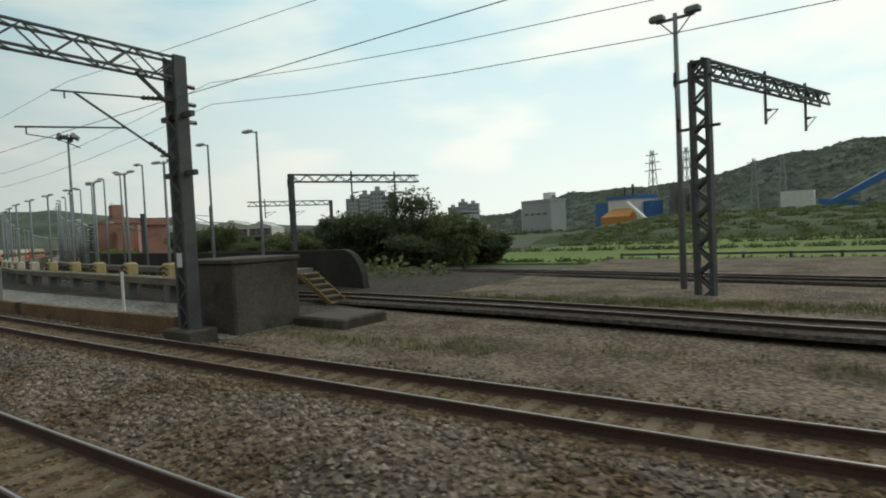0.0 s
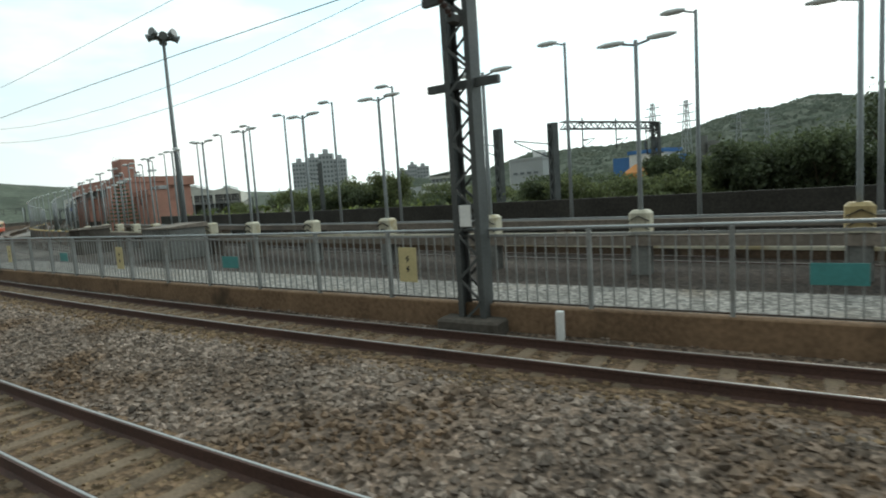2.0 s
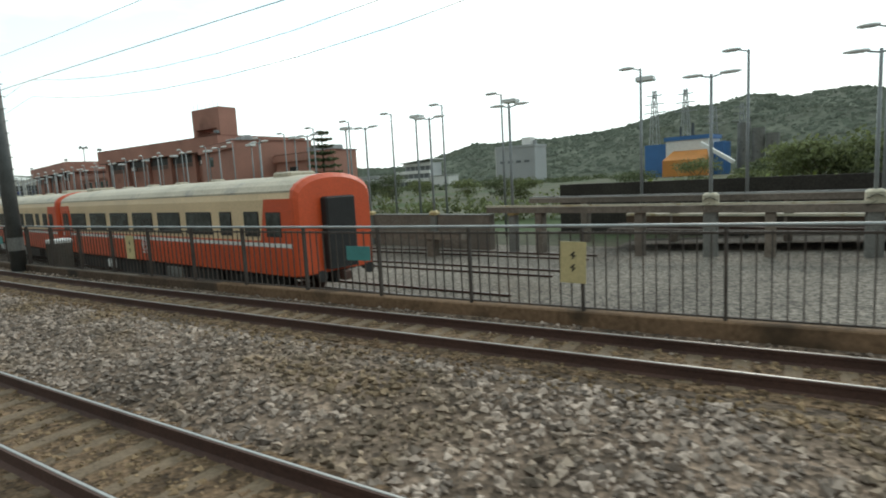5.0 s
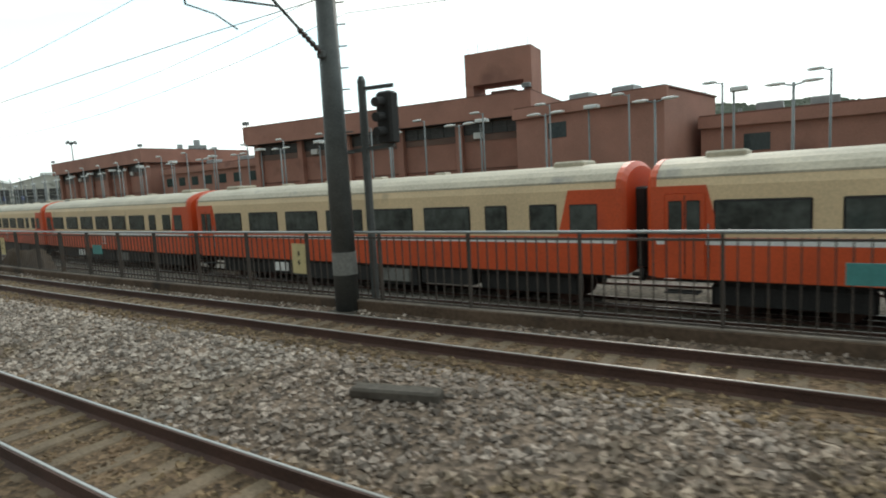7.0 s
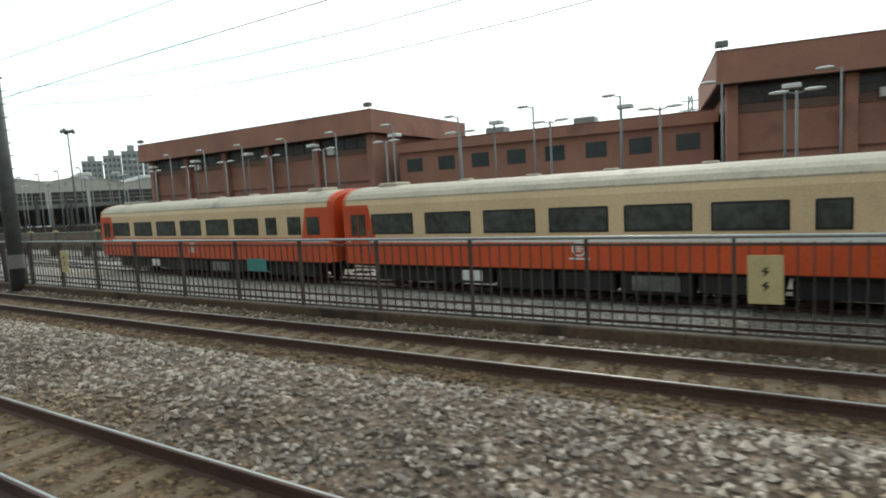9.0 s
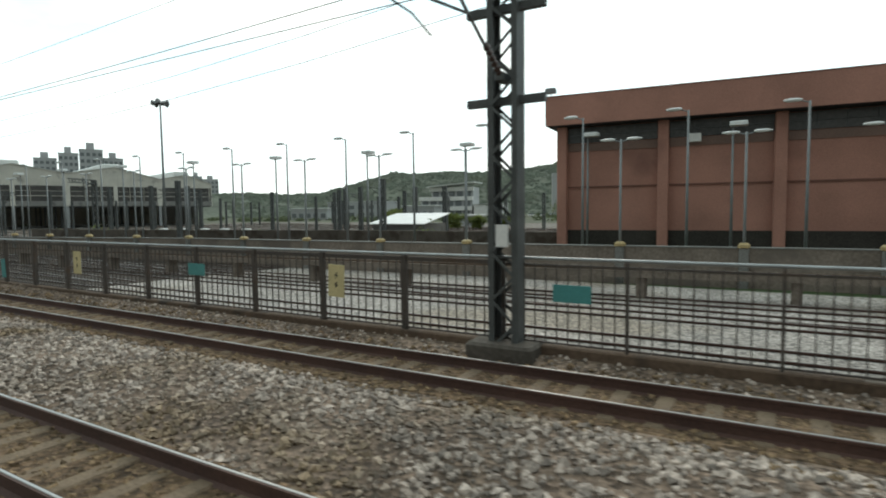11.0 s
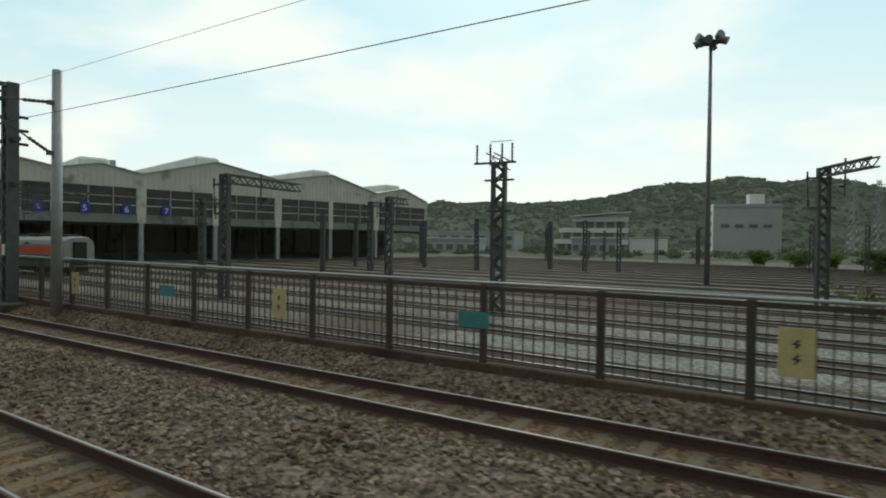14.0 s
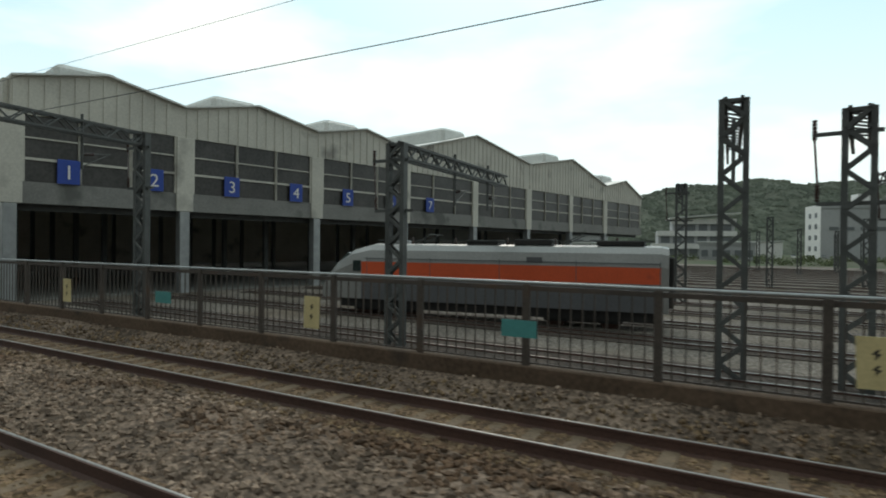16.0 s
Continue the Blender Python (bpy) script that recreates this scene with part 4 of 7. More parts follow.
def mast_light(x, y, top):
    t = thing("floodlight_mast", "very tall grey steel mast with a ring of floodlights", "lamp", "floodlight masts")
    h = top - YARD
    part("pole", Mesh().rod((0, 0, 0), (0, 0, h), 0.26, 0.13, 10), LAMPG, t, smooth=True)
    part("crown", Mesh().rod((0, 0, h - 0.7), (0, 0, h - 0.55), 0.75, n=12), STEEL, t)
    for k in range(8):
        a = 2 * math.pi * k / 8
        d = Vector((math.cos(a), math.sin(a), 0))
        p = Vector((0, 0, h - 0.4)) + d * 0.75
        fl = Mesh()
        fl.rod(p, p + d * 0.6 + Vector((0, 0, -0.3 + 0.45 * (k % 2))), 0.22, 0.38, 10)
        part("floodlight", fl, LAMPG, t)
    t.matrix_basis = Matrix.Translation((x, y, YARD))
    return t


mast_light(-59.3, 67.1, 19.2)
mast_light(-294.3, 55.9, 21.3)


def wall_along(name, off, s0, s1, z, wide, m, label):
    mb = sweep([(-wide / 2, YARD - 0.1), (wide / 2, YARD - 0.1), (wide / 2, z - 0.03), (wide / 2 - 0.03, z), (-wide / 2 + 0.03, z), (-wide / 2, z - 0.03)], s0, s1, 3, off)
    return tagged(part(name, mb, m), label, "wall", kind="structure")


bw = Mesh()
for_ring = lambda s, z: [at(s, LINE_A(s) - 0.02, YARD - 0.1), at(s, LINE_A(s) + 0.5, YARD - 0.1), at(s, LINE_A(s) + 0.5, z), at(s, LINE_A(s) - 0.02, z)]
BACK_TOP = table(((118, 0.72), (296, 0.72), (328, 0.5), (333.8, 0.5), (336.3, -1.0)))
bw.loft([for_ring(s, BACK_TOP(s)) for s in list(np.linspace(118, 333.8, 73)) + [335.0, 336.3]])
tagged(part("back_wall", bw, BACKW), "long brown-grey concrete wall behind the sidings, ending in a ramp", "wall", kind="structure")
wl2 = Mesh().loft([[at(s, LINE_A(s) - 0.05, BACK_TOP(s) + 0.002), at(s, LINE_A(s) + 0.53, BACK_TOP(s) + 0.002), at(s, LINE_A(s) + 0.53, BACK_TOP(s) + 0.05), at(s, LINE_A(s) - 0.05, BACK_TOP(s) + 0.05)] for s in np.linspace(118, 333.8, 73)])
tagged(part("wall_coping", wl2, GREYC), "pale worn coping along the concrete wall", "wall", kind="structure")
wall_along("far_wall", lambda s: LINE_C(s) + 2.5, 246, 336, 0.95, 0.3, CABIN, "long dark stained wall behind the lamp posts")
dw = Mesh()
rings = []
for s in list(np.linspace(18.7, 20.3, 9)) + list(np.linspace(24, 118, 34)):
    z = 1.88 if s > 20.3 else -0.3 + 2.18 * math.sqrt(max(0.0, 1 - ((20.3 - s) / 1.6) ** 2))
    l = LINE_B(s) + 3.6
    rings.append([at(s, l - 0.2, YARD - 0.1), at(s, l + 0.2, YARD - 0.1), at(s, l + 0.2, z), at(s, l - 0.2, z)])
tagged(part("dark_wall", dw.loft(rings), DWALL), "dark mossy wall behind the lamp posts", "wall", kind="structure")


def walkway(off, s0, s1, z, wide, label, piers, edge):
    """Raised concrete inspection walkway on piers."""
    t = thing("inspection_walkway", label, "walkway", "inspection walkways", "structure")
    part("deck", sweep([(-wide / 2, z - 0.26), (wide / 2, z - 0.26), (wide / 2, z - 0.02), (wide / 2 - 0.02, z), (-wide / 2 + 0.02, z), (-wide / 2, z - 0.02)], s0, s1, 3, off), BACKW, t)
    part("edge_rail", sweep([(-wide / 2 - 0.03, z + 0.02), (-wide / 2 + 0.05, z + 0.02), (-wide / 2 + 0.05, z + 0.10), (-wide / 2 - 0.03, z + 0.10)], s0, s1, 3, off), edge, t, "painted steel edge of the deck")
    pm = Mesh().chamfer(-0.17, -wide / 2 + 0.1, -1.2, 0.17, wide / 2 - 0.1, z - 0.27, 0.03).data("pier", BACKW)
    for s in piers:
        o = new("pier", pm)
        o.parent, o.matrix_basis = t, stand(s, off(s), 0)


walkway(lambda s: LINE_A(s) + 0.1, 19.6, 118, 1.12, 0.8, "raised grey concrete walkway on piers under the lamp posts", run(23.2, 4.83, 116), CAPW)
walkway(lambda s: LINE_B(s) - 0.8, 18, 118, 1.28, 0.9, "second raised grey concrete walkway on piers", run(22.3, 4.85, 116), GALV)
walkway(table(((118, 22.5), (255, 24.0), (300, 19.5), (345, 18.0))), 118, 330, 0.1, 0.8, "low grey concrete walkway on piers between the sidings", run(120, 5.45, 329), KERBD)


lg = tagged(part("low_ledge", sweep([(-0.26, -0.1), (0.26, -0.1), (0.26, 0.34), (-0.26, 0.34)], 20, 112, 3, lambda s: LINE_B(s) - 0.9), KERBD), "low dark concrete ledge with a pale coping between the walkways", "ledge", kind="structure")
part("coping", sweep([(-0.3, 0.342), (0.3, 0.342), (0.3, 0.42), (0.27, 0.45), (-0.27, 0.45), (-0.3, 0.42)], 20, 112, 3, lambda s: LINE_B(s) - 0.9), CAPW, lg, "worn pale coping")


def stairs(s, l, z, label):
    t = thing("yellow_steps", label, "steps", "yellow steps")
    st = Mesh()
    n = 6
    for k in range(n):
        zz = z - (z - Z_YARD(s)) * (k + 1) / n
        part("tread", Mesh().chamfer(0.3 * k, -0.4, zz, 0.3 * k + 0.34, 0.4, zz + 0.06, 0.01), STEPY, t)
        st.box(0.3 * k + 0.30, -0.38, zz - 0.16, 0.3 * k + 0.335, 0.38, zz - 0.001)
    part("riser", st, DARK, t)
    for y in (-0.42, 0.42):
        part("stringer", Mesh().bar((0, y, z - 0.2), (0.3 * n, y, Z_YARD(s) - 0.05), 0.05, 0.2), STEPY, t)
    t.matrix_basis = stand(s, l, 0)


pe = tagged(new("walkway_end_plate", Mesh().chamfer(0, -0.42, 0.72, 0.06, 0.42, 1.16, 0.02).data("walkway_end_plate", YELLOW)), "yellow painted end plate of the walkway", "plate")
pe.matrix_basis = stand(19.55, LINE_A(19.6) + 0.1, 0)
stairs(17.9, LINE_B(18) - 0.8, 1.28, "rusty yellow steel steps at the second walkway")
mk = tagged(new("marker_post", Mesh().rod((0, 0, 0), (0, 0, 1.7), 0.05, n=8).data("marker_post", WHITE)), "thin white marker post beside the kerb", "post")
mk.matrix_basis = stand(20.0, 9.95, 0.0)
# short white stakes by the kerb
stk = None
for s in (47.3, 98.0):
    q = tagged(new("kilometre_stake", stk.data if stk else Mesh().chamfer(-0.07, -0.05, 0, 0.07, 0.05, 0.55, 0.02).data("kilometre_stake", WHITE)), "short white concrete stake in the ballast", "stake", "white stakes")
    q.matrix_basis = stand(s, 9.3, -0.15)
    stk = q


def litter(s, l, size, m, label, seed):
    """A crumpled sheet lying on the stones."""
    rng = np.random.default_rng(seed)
    n = 6
    vs = [(size * (i / (n - 1) - 0.5) * (0.8 + 0.4 * rng.random()), 0.6 * size * (j / (n - 1) - 0.5), 0.01 + 0.22 * size * rng.random()) for i in range(n) for j in range(n)]
    fs = [(i * n + j, i * n + n + j, i * n + n + j + 1, i * n + j + 1) for i in range(n - 1) for j in range(n - 1)]
    low = [(x, y, z - 0.012) for x, y, z in vs]
    fs += [tuple(q + n * n for q in reversed(f)) for f in fs]
    o = tagged(new("litter", Mesh().add(vs + low, fs).data("litter", m)), label, "litter", "litter by the kerb")
    o.matrix_basis = stand(s, l, float(shoulder(s, l)) - 0.02) @ Matrix.Rotation(seed * 1.3, 4, "Z")


for k, (s, l, size) in enumerate(((148.9, 9.28, 0.34), (149.5, 9.2, 0.24), (150.1, 9.33, 0.4), (150.8, 9.25, 0.22))):
    litter(s, l, size, SIGNY if k == 2 else WHITE, "crumpled yellow wrapper lying on the ballast" if k == 2 else "crumpled white sheet lying on the ballast", k + 1)
# dark timber rail fence and fields past the junction
ff = thing("timber_fence", "low dark timber rail fence along the fields", "fence")
for k in range(16):
    o = part("post", Mesh().chamfer(-0.09, -0.09, 0, 0.09, 0.09, 1.15, 0.02), STEEL, ff)
    o.matrix_basis = stand(-34 + 3.2 * k, 46.3, YARD)
for z in (0.45, 0.95):
    part("rail", sweep([(-0.06, YARD + z), (0.06, YARD + z), (0.06, YARD + z + 0.16), (-0.06, YARD + z + 0.16)], -36, 14, 4, lambda s: 46.3), STEEL, ff)

# ---- brick buildings ----
def place(p, q):
    """Local x from p to q, local y away from the line."""
    d = Vector((q[0] - p[0], q[1] - p[1], 0))
    return Matrix.Translation((p[0], p[1], YARD)) @ Matrix.Rotation(math.atan2(d.y, d.x), 4, "Z"), d.length


def flood(t, x, y, z):
    part("floodlight", Mesh().rod((x, y, z), (x, y, z + 0.3), 0.03).chamfer(x - 0.35, y - 0.3, z + 0.28, x + 0.35, y + 0.15, z + 0.62, 0.06), LAMPG, t)


def brick_hall(p, q, depth, top, label, tower=None):
    m, ln = place(p, q)
    t = thing("brick_building", label, "building", "brick depot buildings")
    h = top - YARD
    part("wall", Mesh().box(0.9, 1.3, 0, ln - 0.9, depth, h - 1.8), BRICK, t)
    ov = Mesh().box(0, 0, h - 1.85, ln, depth + 0.6, h)
    part("parapet", ov, BRICK, t, "deep overhanging brick parapet")
    part("coping", Mesh().box(-0.03, -0.03, h, ln + 0.03, depth + 0.63, h + 0.06), BRICKD, t)
    # near-black sheet paints in the shade under the overhang
    part("soffit_shade", Mesh().box(0.1, 0.1, h - 1.9, ln - 0.1, depth + 0.5, h - 1.854), DARK, t)
    n = max(3, round(ln / 6.1))
    w = (ln - 1.8) / n
    for k in range(n + 1):
        x = 0.9 + w * k
        part("pillar", Mesh().chamfer(x - 0.32, 0.75, 0, x + 0.32, 1.32, h - 1.86, 0.04), BRICK, t)
    for k in range(n):
        x = 0.9 + w * k + 0.34
        wi = part("window", Mesh().box(x, 1.2, h - 2.95, x + w - 0.68, 1.296, h - 1.95), PANE, t, "dark strip window under the eaves")
        fr = Mesh()
        for j in range(5):
            xx = x + (w - 0.68) * j / 4
            fr.box(xx - 0.03, 1.15, h - 2.95, xx + 0.03, 1.19, h - 1.95)
        fr.box(x, 1.15, h - 2.48, x + w - 0.68, 1.19, h - 2.42)
        part("frame", fr, STEEL, wi)
        # the parapet's shade on the brick, laid on as a darker strip
        part("eaves_shade", Mesh().box(x, 1.24, h - 3.5, x + w - 0.68, 1.297, h - 2.99), SHADEB, t, "darker brown strip painting the parapet's shade below the window")
        part("string_course", Mesh().box(x - 0.02, 1.22, h - 5.9, x + w - 0.66, 1.298, h - 5.8), BRICKD, t)
        if k in (1, 4):
            ac = part("air_conditioner", Mesh().chamfer(x + 1.0, 0.85, h - 3.3, x + 1.8, 1.19, h - 2.8, 0.03), WHITE, t, "pale air conditioner")
    for k in range(n):
        x = 0.9 + w * k + 0.34
        part("plinth", Mesh().box(x - 0.02, 1.18, 0.0, x + w - 0.66, 1.297, 2.2), DWALL, t, "dark plinth")
    flood(t, 0.3, 0.3, h)
    flood(t, ln - 0.4, 0.3, h)
    if tower:
        x0, x1, y0, tt = tower
        th = tt - YARD
        tw = part("water_tower", Mesh().box(x0, y0, th - 2.6, x1, y0 + 2.6, th), BRICK, t, "square brick roof tower")
        for x in (x0, x1 - 0.7):
            part("tower_leg", Mesh().box(x, y0 + 0.02, h - 2.0, x + 0.7, y0 + 2.58, th - 2.58), BRICK, tw)
        part("tower_room", Mesh().box(x0 + 1.9, y0 + 0.9, h - 2.0, x1 - 1.9, y0 + 1.9, th - 3.1), BRICK, tw)
        for k in range(7):
            part("railing_post", Mesh().rod((x0 + 0.3 + k * (x1 - x0 - 0.6) / 6, y0 + 0.2, th), (x0 + 0.3 + k * (x1 - x0 - 0.6) / 6, y0 + 0.2, th + 0.7 + 0.2 * (k % 2)), 0.02), STEEL, tw)
    t.matrix_basis = m
    return t


brick_hall((-158.7, 47.7), (-129.0, 58.3), 14, 9.75, "red-brown brick depot building with a roof tower and strip windows", tower=(25.7, 31.5, 0.5, 13.35))
brick_hall((-217.6, 39.2), (-184.7, 44.6), 16, 9.85, "red-brown brick depot building with a deep parapet and strip windows")


def wing(p, q, depth, top, label, plain=False):
    m, ln = place(p, q)
    t = thing("brick_building", label, "building", "brick depot buildings")
    h = top - YARD
    part("wall", Mesh().box(0, 0, 0, ln, depth, h), BRICK, t)
    part("coping", Mesh().box(-0.1, -0.1, h, ln + 0.1, depth + 0.1, h + 0.12), BRICKD, t)
    if not plain:
        part("side_window", Mesh().box(ln - 0.02, 0.8, h - 2.0, ln + 0.03, depth - 0.8, h - 1.1), PANE, t)
    part("parapet", Mesh().box(-0.15, -0.3, h - 0.75, ln + 0.3, 0.0, h), BRICK, t)
    n = 1 if plain else int(ln / 3)
    for k in range(n):
        x = ln * (k + 0.25) / n
        part("window", Mesh().box(x, -0.03, h - 2.4, x + 1.5, 0.02, h - 1.3), GLASS, t)
    for k in range(2):
        part("roof_unit", Mesh().chamfer(ln * (0.3 + 0.3 * k), 2, h + 0.12, ln * (0.3 + 0.3 * k) + 1.6, 3.4, h + 0.8, 0.05), GALV, t)
    t.matrix_basis = m
    return t


wing((-128.7, 56.05), (-117.4, 56.8), 9.3, 8.0, "red-brown brick front block under the roof tower", plain=True)
wing((-117.0, 61.2), (-107.1, 63.7), 3.0, 6.2, "low red-brown brick wing with a flat roof", plain=True)
wing((-184.0, 47.0), (-160.0, 52.0), 14, 6.9, "low red-brown brick link building with a flat roof")

# ---- workshop shed ----
def shed():
    t = thing("workshop_shed", "grey ribbed train shed with saw-like gables and numbered bays", "shed")
    k0 = 0.2
    org = Vector((-381.7 + k0 * 14.4, 14.4, YARD))
    t.matrix_basis = Matrix.Translation(org) @ Matrix.Rotation(math.pi / 2 - math.atan(k0), 4, "Z")
    # local x along the front away from the line, local y into the shed
    dep, zb, zc = 60.0, 5.9, 11.2
    cuts = (1.6, 11.8, 23.3, 34.2, 57.2, 80.0, 94.9)
    peaks = (14.4, 14.5, 14.5, 16.5, 16.5, 15.1)
    valleys = (13.3, 13.3, 13.4, 13.4, 14.5, 13.6, 12.6)
    n = len(peaks)
    full = cuts[-1]
    for k in range(n):
        x0, x1 = cuts[k], cuts[k + 1]
        bay = x1 - x0
        xm = (x0 + x1) / 2
        zp, zl, zr = peaks[k], valleys[k], valleys[k + 1]
        ga = Mesh()
        ga.add([(x0, 0, zc), (x1, 0, zc), (x1, 0, zr), (xm, 0, zp), (x0, 0, zl), (x0, 0.3, zc), (x1, 0.3, zc), (x1, 0.3, zr), (xm, 0.3, zp), (x0, 0.3, zl)],
               [(0, 1, 2, 3, 4), (9, 8, 7, 6, 5), (0, 5, 6, 1), (1, 6, 7, 2), (2, 7, 8, 3), (3, 8, 9, 4), (4, 9, 5, 0)])
        ribs = []
        for j in range(int(bay / 0.8)):
            xx = x0 + 0.8 * j + 0.1
            zt = (zl + (zp - zl) * (xx - x0) / (xm - x0) if xx < xm else zr + (zp - zr) * (x1 - xx) / (x1 - xm)) - 0.1
            ribs.append((xx, zt))
        gb = part("gable", ga, SHEDW, t, "ribbed grey gable")
        for xx, zt in ribs:
            part("rib", Mesh().box(xx, -0.06, zc, xx + 0.22, 0.0, zt), SHEDW, gb)
        rf = Mesh()
        for xa, za, xb, zb2 in ((x0, zl, xm, zp), (xm, zp, x1, zr)):
            rf.add([(xa, -0.3, za), (xb, -0.3, zb2), (xb, dep, zb2), (xa, dep, za), (xa, -0.3, za + 0.12), (xb, -0.3, zb2 + 0.12), (xb, dep, zb2 + 0.12), (xa, dep, za + 0.12)],
                   [(3, 2, 1, 0), (4, 5, 6, 7), (0, 1, 5, 4), (1, 2, 6, 5), (2, 3, 7, 6), (3, 0, 4, 7)])
        part("roof", rf, SHEDR, t)
        part("roof_lantern", Mesh().chamfer(xm - 2.1, 3.2, zp - 0.6, xm + 2.1, dep - 4, zp + 1.15, 0.3), SHEDR, t, "long raised roof vent")
        part("ceiling_beam", Mesh().box(x0, 1.0, zb - 0.4, x1, 1.3, zb + 0.2), STEEL, t)
        part("band", Mesh().box(x0 + 0.01, 0, zb, x1 - 0.01, 0.3, zb + 1.3), SHEDD, t, "dark grey band under the windows")
        part("pillar", Mesh().chamfer(x0 - 0.6, -0.12, zb, x0 + 0.6, 0.28, zc, 0.02), SHEDW, t)
        part("column", Mesh().chamfer(x0 - 0.35, -0.1, 0, x0 + 0.35, 0.6, zb, 0.03), GALV, t, "pale blue-grey column")
        if bay > 16:
            part("pillar", Mesh().chamfer(xm - 0.5, -0.12, zb, xm + 0.5, 0.28, zc, 0.02), SHEDW, t)
            part("column", Mesh().chamfer(xm - 0.35, -0.1, 0, xm + 0.35, 0.6, zb, 0.03), GALV, t)
        nw = 6 if bay > 16 else 3
        for j in range(nw):
            w0 = x0 + 0.62 + (bay - 1.24) * j / nw
            w1 = x0 + 0.62 + (bay - 1.24) * (j + 1) / nw
            wi = part("window", Mesh().box(w0 + 0.08, 0.1, zb + 1.32, w1 - 0.08, 0.2, zc - 0.02), PANE, t)
            fr = Mesh().box(w0 - 0.1, -0.03, zb + 1.3, w0 + 0.1, 0.12, zc).box(w1 - 0.1, -0.03, zb + 1.3, w1 + 0.1, 0.12, zc)
            fr.box(w0, -0.02, zb + 2.6, w1, 0.1, zb + 2.75).box(w0, -0.02, zb + 3.9, w1, 0.1, zb + 3.98)
            part("frame", fr, SHEDW, wi)
        for j in ((0, 1) if k < 4 else ()):
            xs = x0 + min(bay, 11.6) * ((0.29 if k == 0 else 0.31) + 0.5 * j)
            if 2 * k + j + 1 > 7:
                continue
            sg = part("bay_sign", Mesh().chamfer(xs - 0.62, -0.16, zb + 1.3, xs + 0.62, -0.08, zb + 2.8, 0.03), BLUE, t, "blue plate with a white bay number")
            num = 2 * k + j + 1
            if num <= 7:
                cu = bpy.data.curves.new("bay_number", "FONT")
                cu.body, cu.size, cu.align_x, cu.extrude = str(num), 1.25, "CENTER", 0.01
                tx = new("bay_number_curve", cu)
                me = bpy.data.meshes.new_from_object(tx.evaluated_get(bpy.context.evaluated_depsgraph_get()))
                bpy.data.objects.remove(tx)
                me.materials.clear(), me.materials.append(WHITE)
                nb = new("bay_number", me)
                nb.parent = sg
                nb.matrix_basis = Matrix.Translation((xs, -0.18, zb + 1.6)) @ Matrix.Rotation(math.pi / 2, 4, "X")
    for bx in ((1.3, 0.3, 0, 1.59, dep, 13.2), (full + 0.01, 0.3, zb, full + 0.3, dep, 12.5), (full + 0.01, 14.0, 0, full + 0.28, dep, zb - 0.01), (0, dep, 0, full, dep + 0.3, 12.5)):
        part("end_wall", Mesh().box(*bx), SHEDW, t)
    part("inner_floor", Mesh().box(0, 0.5, 0.0, full, dep, 0.06), GREYC, t)
    for k in range(1, n):
        for j in range(1, 7):
            part("inner_column", Mesh().box(cuts[k] - 0.2, 8.0 * j, 0, cuts[k] + 0.2, 8.0 * j + 0.4, 12.4), STEEL, t)
    
    return t


shed()

